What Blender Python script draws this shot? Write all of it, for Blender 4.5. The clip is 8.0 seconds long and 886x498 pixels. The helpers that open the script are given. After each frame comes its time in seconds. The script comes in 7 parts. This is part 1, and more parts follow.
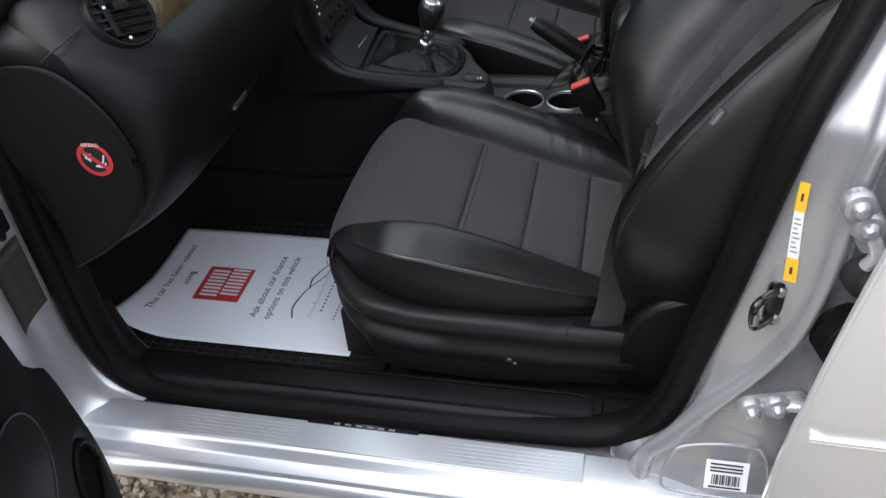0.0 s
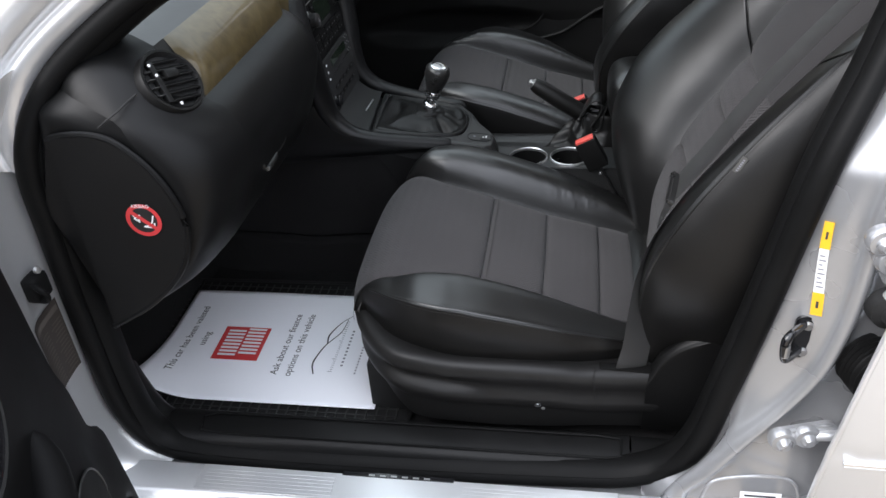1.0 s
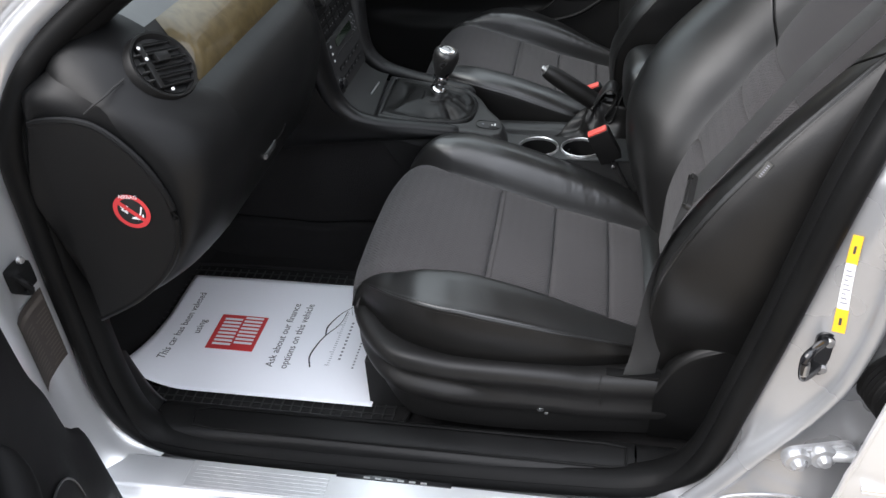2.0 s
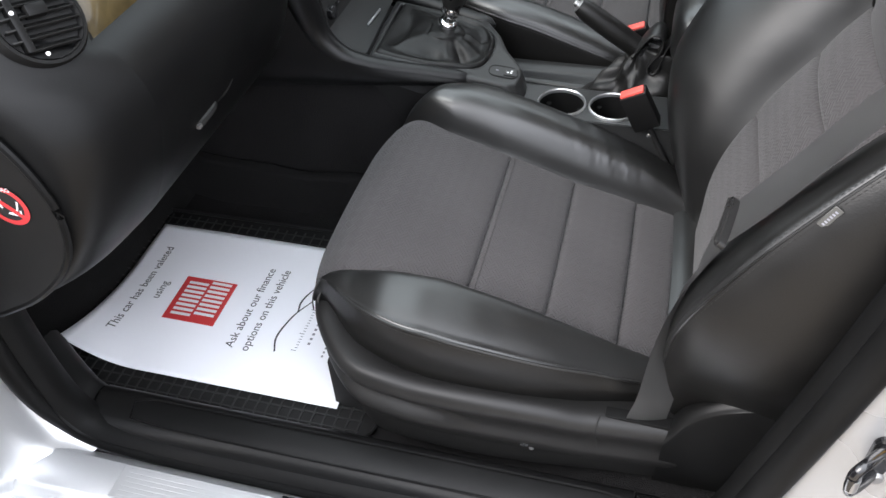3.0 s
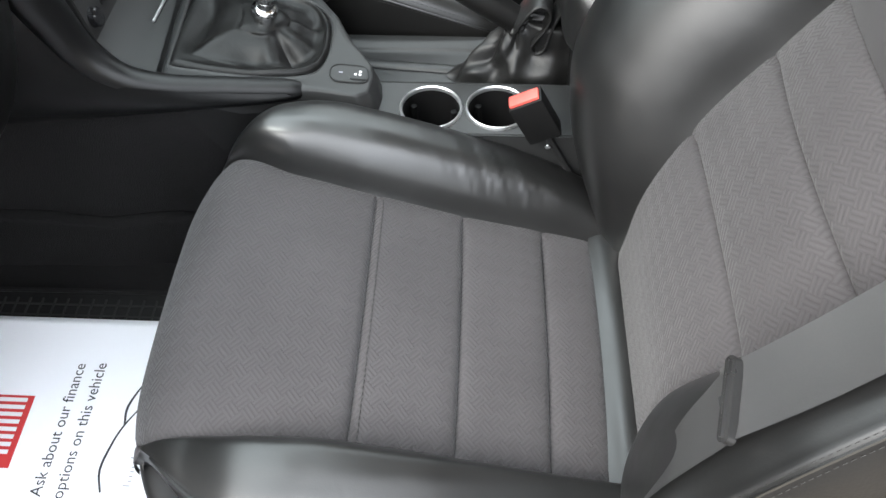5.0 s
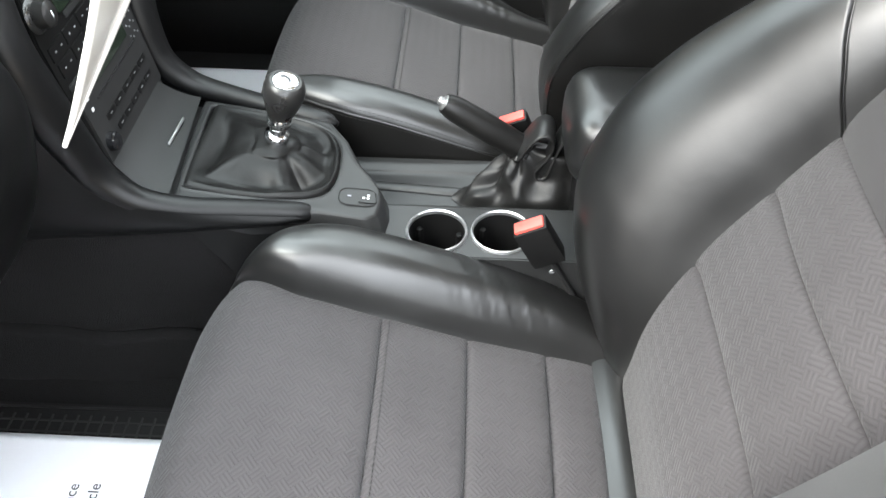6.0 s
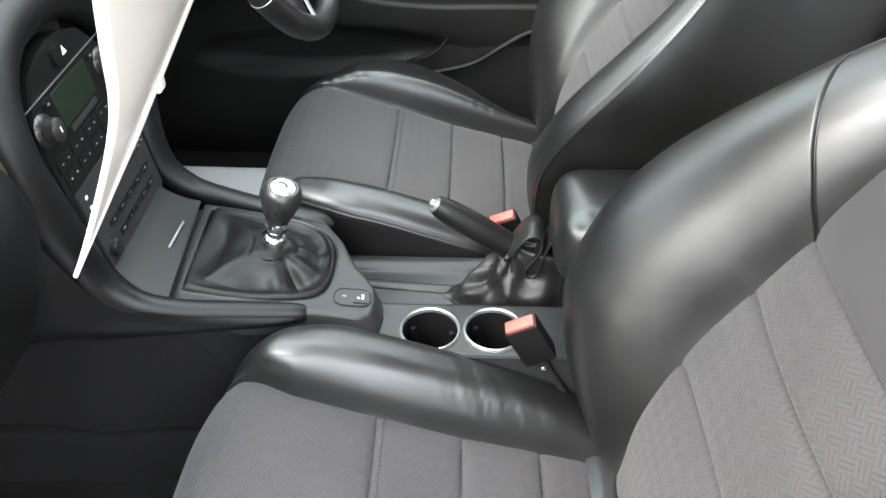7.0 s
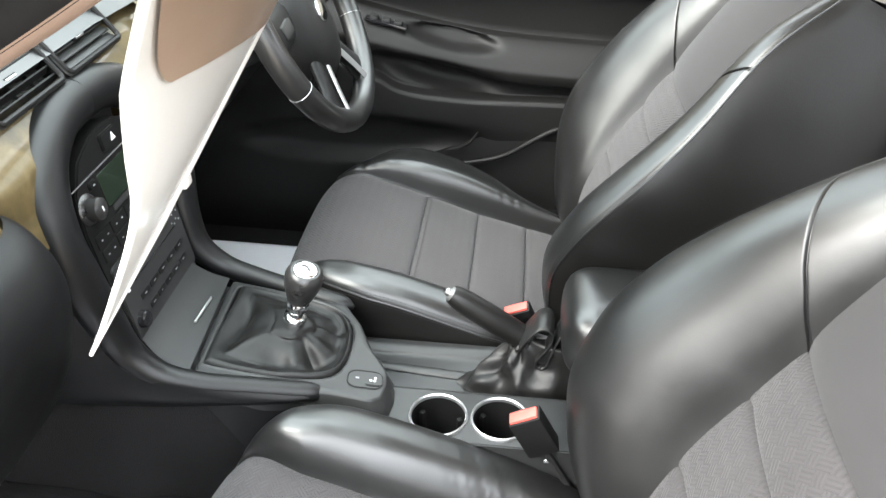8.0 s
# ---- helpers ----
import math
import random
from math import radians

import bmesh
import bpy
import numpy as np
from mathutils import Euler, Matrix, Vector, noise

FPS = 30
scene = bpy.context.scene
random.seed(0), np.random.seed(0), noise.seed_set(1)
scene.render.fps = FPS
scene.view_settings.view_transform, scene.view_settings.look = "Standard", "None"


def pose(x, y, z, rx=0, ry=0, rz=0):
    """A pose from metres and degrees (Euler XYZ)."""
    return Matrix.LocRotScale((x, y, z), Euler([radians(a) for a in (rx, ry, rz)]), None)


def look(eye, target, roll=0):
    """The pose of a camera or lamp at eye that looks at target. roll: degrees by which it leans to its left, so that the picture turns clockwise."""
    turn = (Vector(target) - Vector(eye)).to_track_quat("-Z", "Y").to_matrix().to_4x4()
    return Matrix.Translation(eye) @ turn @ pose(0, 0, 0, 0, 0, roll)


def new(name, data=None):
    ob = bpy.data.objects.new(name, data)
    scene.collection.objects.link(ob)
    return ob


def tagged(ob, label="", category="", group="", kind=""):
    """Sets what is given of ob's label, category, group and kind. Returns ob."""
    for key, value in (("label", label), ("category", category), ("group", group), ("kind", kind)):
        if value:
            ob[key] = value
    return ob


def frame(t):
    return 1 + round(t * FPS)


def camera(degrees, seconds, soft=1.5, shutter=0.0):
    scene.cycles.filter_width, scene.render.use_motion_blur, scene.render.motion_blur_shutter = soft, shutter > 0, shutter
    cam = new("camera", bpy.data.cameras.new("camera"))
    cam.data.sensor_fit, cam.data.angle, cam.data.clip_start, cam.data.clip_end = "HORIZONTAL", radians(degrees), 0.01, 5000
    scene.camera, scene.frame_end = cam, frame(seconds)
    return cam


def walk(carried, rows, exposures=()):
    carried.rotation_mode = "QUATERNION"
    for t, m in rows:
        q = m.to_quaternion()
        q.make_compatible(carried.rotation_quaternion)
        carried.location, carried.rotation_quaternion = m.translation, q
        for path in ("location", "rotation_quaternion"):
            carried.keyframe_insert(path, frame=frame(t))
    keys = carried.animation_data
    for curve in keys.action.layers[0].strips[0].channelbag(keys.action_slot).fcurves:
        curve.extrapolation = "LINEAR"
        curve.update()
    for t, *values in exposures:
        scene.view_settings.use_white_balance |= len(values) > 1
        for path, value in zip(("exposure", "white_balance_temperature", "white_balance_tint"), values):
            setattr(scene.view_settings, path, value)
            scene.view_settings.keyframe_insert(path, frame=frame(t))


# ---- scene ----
cam = camera(57.4, 8.0)
PATH = [
    (0, (0.397, -0.69, 1.243), (-0.004, 0.84, 0.019), -5.0),
    (0.2, (0.355, -0.712, 1.251), (-0.017, 0.824, 0.025), -4.7),
    (0.5, (0.317, -0.731, 1.262), (-0.021, 0.827, 0.054), -4.3),
    (1, (0.31, -0.75, 1.262), (0.001, 0.887, 0.156), -4.4),
    (1.5, (0.298, -0.75, 1.272), (-0.009, 0.914, 0.205), -4.1),
    (1.7, (0.298, -0.742, 1.269), (0.011, 0.902, 0.167), -3.4),
    (2.8, (0.347, -0.468, 1.232), (-0.108, 0.982, -0.067), -3.8),
    (3, (0.349, -0.423, 1.231), (-0.081, 0.972, -0.136), -3.5),
    (3.5, (0.328, -0.282, 1.207), (0.009, 0.961, -0.328), -5.4),
    (4, (0.285, -0.161, 1.188), (0.126, 0.978, -0.448), -4.8),
    (4.2, (0.287, -0.132, 1.188), (0.168, 1.001, -0.456), -4.0),
    (5.3, (0.269, -0.079, 1.188), (0.214, 1.205, -0.344), -0.2),
    (5.5, (0.265, -0.076, 1.193), (0.213, 1.245, -0.308), 0.1),
    (6, (0.265, -0.071, 1.209), (0.206, 1.344, -0.203), 0.4),
    (6.5, (0.264, -0.07, 1.225), (0.208, 1.415, -0.114), 0.5),
    (7, (0.269, -0.075, 1.24), (0.214, 1.476, -0.022), 0.0),
    (7.5, (0.279, -0.091, 1.26), (0.2, 1.537, 0.101), 0.9),
    (8, (0.301, -0.096, 1.274), (0.14, 1.562, 0.167), 0.8),
]
EXPOSURES = [(0.0, 0.38, 6080, 11), (0.5, 0.68, 6130, 11), (1.0, 0.81, 6180, 12), (1.7, 0.96, 6230, 12), (3.0, 1.59, 6350, 12), (4.0, 1.69, 6320, 11), (5.5, 2.45, 6400, 8), (7.2, 2.72, 6460, 8), (8.0, 2.88, 6500, 8)]
walk(cam, [(t, look(eye, target, roll)) for t, eye, target, roll in PATH], EXPOSURES)

# ---- light: a bright overcast sky ----
world = bpy.data.worlds.new("sky")
scene.world = world
world.use_nodes = True
wn = world.node_tree
sky = wn.nodes.new("ShaderNodeTexSky")
sky.sky_type = "NISHITA"
sky.sun_disc = False
sky.sun_elevation, sky.sun_rotation = radians(42), radians(226)
sky.air_density, sky.dust_density, sky.ozone_density = 1.2, 4.0, 1.0
wn.nodes["Background"].inputs["Strength"].default_value = 0.11
cloud = wn.nodes.new("ShaderNodeMix")  # an even cloud deck over most of the clear sky
cloud.data_type = "RGBA"
cloud.inputs["Factor"].default_value = 0.75
tall = wn.nodes.new("ShaderNodeTexCoord")
split = wn.nodes.new("ShaderNodeSeparateXYZ")
wn.links.new(tall.outputs["Generated"], split.inputs["Vector"])
rise = wn.nodes.new("ShaderNodeMapRange")  # an overcast sky is three times as bright overhead as at the horizon
rise.inputs["From Min"].default_value, rise.inputs["From Max"].default_value = 0.0, 1.0
rise.inputs["To Min"].default_value, rise.inputs["To Max"].default_value = 0.26, 1.12
wn.links.new(split.outputs["Z"], rise.inputs["Value"])
deck_tint = wn.nodes.new("ShaderNodeVectorMath")
deck_tint.operation = "SCALE"
deck_tint.inputs[0].default_value = (21.5, 22.0, 22.9)
wn.links.new(rise.outputs["Result"], deck_tint.inputs["Scale"])
wn.links.new(deck_tint.outputs["Vector"], cloud.inputs["B"])
wn.links.new(sky.outputs["Color"], cloud.inputs["A"])
wn.links.new(cloud.outputs["Result"], wn.nodes["Background"].inputs["Color"])
sun = new("sun", bpy.data.lights.new("sun", "SUN"))
sun.data.energy, sun.data.angle, sun.data.color = 1.5, radians(38), (1.0, 0.97, 0.93)
sun.matrix_world = look((-3.6, -3.3, 5.1), (0.1, 0.3, 0.4))


# ---- mesh helpers ----
def part(name, bm, material, parent=None, label="", smooth=True, category="", group="", kind=""):
    """Links a bmesh, built in world places, as one mesh object under a thing or part."""
    me = bpy.data.meshes.new(name)
    bmesh.ops.recalc_face_normals(bm, faces=bm.faces)
    bm.to_mesh(me)
    bm.free()
    if smooth:
        me.shade_smooth()
        me.set_sharp_from_angle(angle=radians(38))
    me.materials.append(material)
    ob = new(name, me)
    if parent is not None:
        ob.parent = parent
        ob.matrix_parent_inverse = Matrix(parent["undo"]) if "undo" in parent else Matrix()
    return tagged(ob, label, category, group, kind)


def thing(name, place, label, category, group="", kind=""):
    ob = new(name)
    ob.empty_display_size = 0.05
    ob.matrix_basis = Matrix.Translation(place)
    ob["undo"] = [list(r) for r in Matrix.Translation(-Vector(place))]
    return tagged(ob, label, category, group, kind)


def join(*bms):
    out = bms[0]
    for b in bms[1:]:
        me = bpy.data.meshes.new("tmp")
        b.to_mesh(me)
        b.free()
        out.from_mesh(me)
        bpy.data.meshes.remove(me)
    return out


def moved(bm, m):
    bm.transform(m)
    return bm


def grid(f, nu, nv, close_u=False, close_v=False, uv=None):
    """A sheet of points f(u, v), u and v from 0 to 1. uv: a function of u, v for the map."""
    bm = bmesh.new()
    us = [i / nu for i in range(nu + (0 if close_u else 1))]
    vs = [j / nv for j in range(nv + (0 if close_v else 1))]
    rows = [[bm.verts.new(f(u, v)) for v in vs] for u in us]
    layer = bm.loops.layers.uv.new("map") if uv else None
    n, m = len(us), len(vs)
    for i in range(nu):
        for j in range(nv):
            quad = (rows[i][j], rows[(i + 1) % n][j], rows[(i + 1) % n][(j + 1) % m], rows[i][(j + 1) % m])
            try:
                face = bm.faces.new(quad)
            except ValueError:
                continue
            if layer:
                for loop, (a, b) in zip(face.loops, ((i, j), (i + 1, j), (i + 1, j + 1), (i, j + 1))):
                    loop[layer].uv = uv(a / nu, b / nv)
    return bm


def spline(pts, n, closed=False):
    """n points evenly along a smooth curve through the given ones."""
    P = [Vector(p) for p in pts]
    k = len(P)
    out = []
    segs = k if closed else k - 1
    for i in range(segs):
        a = P[(i - 1) % k] if closed or i > 0 else P[0] * 2 - P[1]
        b, c = P[i], P[(i + 1) % k]
        d = P[(i + 2) % k] if closed or i + 2 < k else c * 2 - b
        for j in range(16):
            t = j / 16
            out.append(0.5 * ((2 * b) + (c - a) * t + (2 * a - 5 * b + 4 * c - d) * t * t + (3 * b - a - 3 * c + d) * t ** 3))
    out.append(P[0] if closed else P[-1])
    run = [0.0]
    for a, b in zip(out, out[1:]):
        run.append(run[-1] + (b - a).length)
    res, j = [], 0
    for i in range(n):
        want = run[-1] * i / (n if closed else n - 1)
        while j < len(run) - 2 and run[j + 1] < want:
            j += 1
        w = (want - run[j]) / max(run[j + 1] - run[j], 1e-9)
        res.append(out[j].lerp(out[j + 1], min(max(w, 0), 1)))
    return res


def lerps(pairs, x):
    """The value at x on a smooth curve through rows of (x, value) that never overshoots."""
    n = len(pairs)
    if x <= pairs[0][0]:
        return pairs[0][1]
    if x >= pairs[-1][0]:
        return pairs[-1][1]
    d = [(pairs[i + 1][1] - pairs[i][1]) / (pairs[i + 1][0] - pairs[i][0]) for i in range(n - 1)]
    k = next(i for i in range(n - 1) if x <= pairs[i + 1][0])

    def slope(i):
        if i == 0:
            return d[0]
        if i == n - 1:
            return d[-1]
        return 0.0 if d[i - 1] * d[i] <= 0 else 2 * d[i - 1] * d[i] / (d[i - 1] + d[i])

    h = pairs[k + 1][0] - pairs[k][0]
    t = (x - pairs[k][0]) / h
    return ((2 * t ** 3 - 3 * t * t + 1) * pairs[k][1] + (t ** 3 - 2 * t * t + t) * h * slope(k)
            + (3 * t * t - 2 * t ** 3) * pairs[k + 1][1] + (t ** 3 - t * t) * h * slope(k + 1))


def rounded(rows, v, n=12):
    """A point at v (0 to 1) on a smooth curve through flat rows; each row lies at an even step of v."""
    k = len(rows) - 1
    i = min(int(v * k), k - 1)
    t = v * k - i
    a, b, c, e = rows[max(i - 1, 0)], rows[i], rows[i + 1], rows[min(i + 2, k)]
    return tuple(0.5 * (2 * q + (r - p) * t + (2 * p - 5 * q + 4 * r - s) * t * t + (3 * q - p - 3 * r + s) * t ** 3) for p, q, r, s in zip(a, b, c, e))


def tube(pts, r, seg=10, n=0, closed=False, flat=1.0, up=(0, 0, 1), cap=True):
    """A round bar along points; r a radius or a function of 0..1; flat squeezes it along up."""
    P = spline(pts, n, closed) if n else [Vector(p) for p in pts]
    k = len(P)
    rad = r if callable(r) else (lambda u: r)
    rings = []
    bm = bmesh.new()
    for i in range(k):
        a = P[(i - 1) % k] if closed or i else P[i]
        b = P[(i + 1) % k] if closed or i < k - 1 else P[i]
        t = (b - a).normalized()
        side = t.cross(Vector(up))
        if side.length < 1e-4:
            side = t.cross(Vector((0, 1, 0)))
        side.normalize()
        top = side.cross(t)
        q = rad(i / max(k - 1, 1))
        rings.append([bm.verts.new(P[i] + (side * math.cos(c) + top * math.sin(c) * flat) * q) for c in (2 * math.pi * j / seg for j in range(seg))])
    for i in range(k if closed else k - 1):
        A, B = rings[i], rings[(i + 1) % k]
        for j in range(seg):
            bm.faces.new((A[j], A[(j + 1) % seg], B[(j + 1) % seg], B[j]))
    if cap and not closed:
        bm.faces.new(rings[0][::-1])
        bm.faces.new(rings[-1])
    return bm


def rbox(x0, x1, y0, y1, z0, z1, bevel=0.004, seg=2):
    bm = bmesh.new()
    bmesh.ops.create_cube(bm, size=1)
    bm.transform(Matrix.Translation(((x0 + x1) / 2, (y0 + y1) / 2, (z0 + z1) / 2)) @ Matrix.Diagonal((x1 - x0, y1 - y0, z1 - z0, 1)))
    if bevel:
        bmesh.ops.bevel(bm, geom=bm.edges[:], offset=bevel, segments=seg, affect="EDGES", profile=0.6)
    return bm


def lathe(profile, seg=24, caps=True):
    """Turns (radius, height) rows round z. A row of radius 0 closes to a point."""
    profile = [(max(r, 0.00005), z) for r, z in profile]
    bm = bmesh.new()
    rings = [[bm.verts.new((r * math.cos(2 * math.pi * j / seg), r * math.sin(2 * math.pi * j / seg), z)) for j in range(seg)] for r, z in profile]
    for A, B in zip(rings, rings[1:]):
        for j in range(seg):
            bm.faces.new((A[j], A[(j + 1) % seg], B[(j + 1) % seg], B[j]))
    if caps:
        bm.faces.new(rings[0][::-1])
        bm.faces.new(rings[-1])
    return bm


def plate(outline, depth, bevel=0.0):
    """A flat plate from an outline in x and y, from z = 0 up to depth."""
    bm = bmesh.new()
    face = bm.faces.new([bm.verts.new((x, y, 0)) for x, y in outline])
    ext = bmesh.ops.extrude_face_region(bm, geom=[face])
    top = [v for v in ext["geom"] if isinstance(v, bmesh.types.BMVert)]
    bmesh.ops.translate(bm, verts=top, vec=(0, 0, depth))
    if bevel:
        edges = [e for e in bm.edges if all(v in top for v in e.verts)]
        bmesh.ops.bevel(bm, geom=edges, offset=bevel, segments=2, affect="EDGES")
    return bm


def oblong(w, h, r, n=5):
    """A rectangle with round corners as an outline."""
    out = []
    for cx, cy, a in ((w / 2 - r, h / 2 - r, 0), (-w / 2 + r, h / 2 - r, 90), (-w / 2 + r, -h / 2 + r, 180), (w / 2 - r, -h / 2 + r, 270)):
        for i in range(n + 1):
            c = radians(a + 90 * i / n)
            out.append((cx + r * math.cos(c), cy + r * math.sin(c)))
    return out


def extrude_x(profile, xs):
    """A band of (y, z) rows along x stations."""
    return grid(lambda u, v: (xs[round(u * (len(xs) - 1))], *profile[round(v * (len(profile) - 1))]), len(xs) - 1, len(profile) - 1)


def writing(text, size, m, spacing=1.0):
    """Flat lettering of the built-in font, as a thin mesh, laid out at m."""
    cu = bpy.data.curves.new("tmp", "FONT")
    cu.body, cu.size, cu.extrude, cu.align_x, cu.space_character = text, size, 0.00005, "CENTER", spacing
    cu.resolution_u = 3
    ob = bpy.data.objects.new("tmp", cu)
    me = bpy.data.meshes.new_from_object(ob)
    bm = bmesh.new()
    bm.from_mesh(me)
    bpy.data.objects.remove(ob)
    bpy.data.curves.remove(cu)
    bpy.data.meshes.remove(me)
    bm.transform(m)
    return bm


def frame_of(place, ahead, up=(0, 0, 1)):
    """A pose whose z axis points ahead and whose y axis leans to up."""
    z = Vector(ahead).normalized()
    x = Vector(up).cross(z).normalized()
    y = z.cross(x)
    m = Matrix((x, y, z)).transposed().to_4x4()
    m.translation = place
    return m


# ---- materials ----
def nodes_of(name):
    mat = bpy.data.materials.new(name)
    mat.use_nodes = True
    nt = mat.node_tree
    return mat, nt, nt.nodes["Principled BSDF"]


def math_node(nt, op, a, b=None):
    n = nt.nodes.new("ShaderNodeMath")
    n.operation = op
    for i, v in enumerate((a, b)):
        if v is None:
            continue
        if isinstance(v, (int, float)):
            n.inputs[i].default_value = v
        else:
            nt.links.new(v, n.inputs[i])
    return n.outputs[0]


def surface(name, dark, light, rough=(0.4, 0.55), metal=0.0, grain=400.0, stain=6.0, bump=0.15, depth=0.0006, coat=0.0, kind="noise", spec=0.5, detail=4.0, sheen=0.0, wrinkle=0.0):
    """Two-scale variation of colour and gloss, with a fine relief of real size."""
    mat, nt, b = nodes_of(name)
    co = nt.nodes.new("ShaderNodeTexCoord")
    big = nt.nodes.new("ShaderNodeTexNoise")
    big.inputs["Scale"].default_value, big.inputs["Detail"].default_value = stain, detail
    fine = nt.nodes.new("ShaderNodeTexVoronoi" if kind == "voronoi" else "ShaderNodeTexNoise")
    fine.inputs["Scale"].default_value = grain
    if kind != "voronoi":
        fine.inputs["Detail"].default_value = 3.0
    for n in (big, fine):
        nt.links.new(co.outputs["Object"], n.inputs["Vector"])
    mix = nt.nodes.new("ShaderNodeMix")
    mix.data_type = "RGBA"
    mix.inputs["A"].default_value, mix.inputs["B"].default_value = (*dark, 1), (*light, 1)
    fo = fine.outputs["Distance"] if kind == "voronoi" else fine.outputs["Fac"]
    fac = math_node(nt, "ADD", math_node(nt, "MULTIPLY", big.outputs["Fac"], 0.75), math_node(nt, "MULTIPLY", fo, 0.35))
    nt.links.new(fac, mix.inputs["Factor"])
    nt.links.new(mix.outputs["Result"], b.inputs["Base Color"])
    rr = nt.nodes.new("ShaderNodeMapRange")
    rr.inputs["From Min"].default_value, rr.inputs["From Max"].default_value = 0.3, 0.7
    rr.inputs["To Min"].default_value, rr.inputs["To Max"].default_value = rough
    nt.links.new(big.outputs["Fac"], rr.inputs["Value"])
    nt.links.new(rr.outputs["Result"], b.inputs["Roughness"])
    bp = nt.nodes.new("ShaderNodeBump")
    bp.inputs["Strength"].default_value, bp.inputs["Distance"].default_value = bump, depth
    nt.links.new(fo, bp.inputs["Height"])
    if wrinkle:
        soft = nt.nodes.new("ShaderNodeTexNoise")
        soft.inputs["Scale"].default_value, soft.inputs["Detail"].default_value, soft.inputs["Distortion"].default_value = 34, 2.5, 0.8
        nt.links.new(co.outputs["Object"], soft.inputs["Vector"])
        wb = nt.nodes.new("ShaderNodeBump")
        wb.inputs["Strength"].default_value, wb.inputs["Distance"].default_value = wrinkle, 0.004
        nt.links.new(soft.outputs["Fac"], wb.inputs["Height"])
        nt.links.new(wb.outputs["Normal"], bp.inputs["Normal"])
    nt.links.new(bp.outputs["Normal"], b.inputs["Normal"])
    b.inputs["Metallic"].default_value = metal
    b.inputs["Coat Weight"].default_value = coat
    b.inputs["Coat Roughness"].default_value = 0.08
    b.inputs["Specular IOR Level"].default_value = spec
    b.inputs["Sheen Weight"].default_value = sheen
    return mat


def cloth(name, dark, light, cell=0.0122, angle=45):
    """A basket weave: squares of three threads each, turned by turns, on the mesh's own map in metres."""
    mat, nt, b = nodes_of(name)
    uv = nt.nodes.new("ShaderNodeUVMap")
    mp = nt.nodes.new("ShaderNodeMapping")
    mp.inputs["Rotation"].default_value = (0, 0, radians(angle))
    mp.inputs["Scale"].default_value = (1 / cell, 1 / cell, 1)
    nt.links.new(uv.outputs["UV"], mp.inputs["Vector"])
    sep = nt.nodes.new("ShaderNodeSeparateXYZ")
    nt.links.new(mp.outputs["Vector"], sep.inputs["Vector"])
    x, y = sep.outputs["X"], sep.outputs["Y"]
    chk = math_node(nt, "MODULO", math_node(nt, "ABSOLUTE", math_node(nt, "ADD", math_node(nt, "FLOOR", x), math_node(nt, "FLOOR", y))), 2)
    sx = math_node(nt, "ABSOLUTE", math_node(nt, "SINE", math_node(nt, "MULTIPLY", x, 3 * math.pi)))
    sy = math_node(nt, "ABSOLUTE", math_node(nt, "SINE", math_node(nt, "MULTIPLY", y, 3 * math.pi)))
    pick = nt.nodes.new("ShaderNodeMix")
    nt.links.new(chk, pick.inputs["Factor"])
    nt.links.new(sx, pick.inputs["A"])
    nt.links.new(sy, pick.inputs["B"])
    weave = pick.outputs["Result"]
    co = nt.nodes.new("ShaderNodeTexCoord")
    fuzz = nt.nodes.new("ShaderNodeTexNoise")
    fuzz.inputs["Scale"].default_value, fuzz.inputs["Detail"].default_value = 900, 3
    big = nt.nodes.new("ShaderNodeTexNoise")
    big.inputs["Scale"].default_value, big.inputs["Detail"].default_value = 9, 3
    for n in (fuzz, big):
        nt.links.new(co.outputs["Object"], n.inputs["Vector"])
    height = math_node(nt, "ADD", weave, math_node(nt, "MULTIPLY", fuzz.outputs["Fac"], 0.9))
    mix = nt.nodes.new("ShaderNodeMix")
    mix.data_type = "RGBA"
    mix.inputs["A"].default_value, mix.inputs["B"].default_value = (*dark, 1), (*light, 1)
    fac = math_node(nt, "ADD", math_node(nt, "MULTIPLY", weave, 0.30), math_node(nt, "MULTIPLY", big.outputs["Fac"], 0.5))
    nt.links.new(fac, mix.inputs["Factor"])
    nt.links.new(mix.outputs["Result"], b.inputs["Base Color"])
    bp = nt.nodes.new("ShaderNodeBump")
    bp.inputs["Strength"].default_value, bp.inputs["Distance"].default_value = 0.55, 0.0009
    nt.links.new(height, bp.inputs["Height"])
    nt.links.new(bp.outputs["Normal"], b.inputs["Normal"])
    b.inputs["Roughness"].default_value = 0.88
    b.inputs["Specular IOR Level"].default_value = 0.25
    b.inputs["Sheen Weight"].default_value = 0.10
    b.inputs["Sheen Roughness"].default_value = 0.5
    return mat


def plain(name, colour, rough=0.4, metal=0.0, coat=0.0, spec=0.5):
    mat, nt, b = nodes_of(name)
    b.inputs["Base Color"].default_value = (*colour, 1)
    b.inputs["Roughness"].default_value, b.inputs["Metallic"].default_value = rough, metal
    b.inputs["Coat Weight"].default_value, b.inputs["Specular IOR Level"].default_value = coat, spec
    return mat


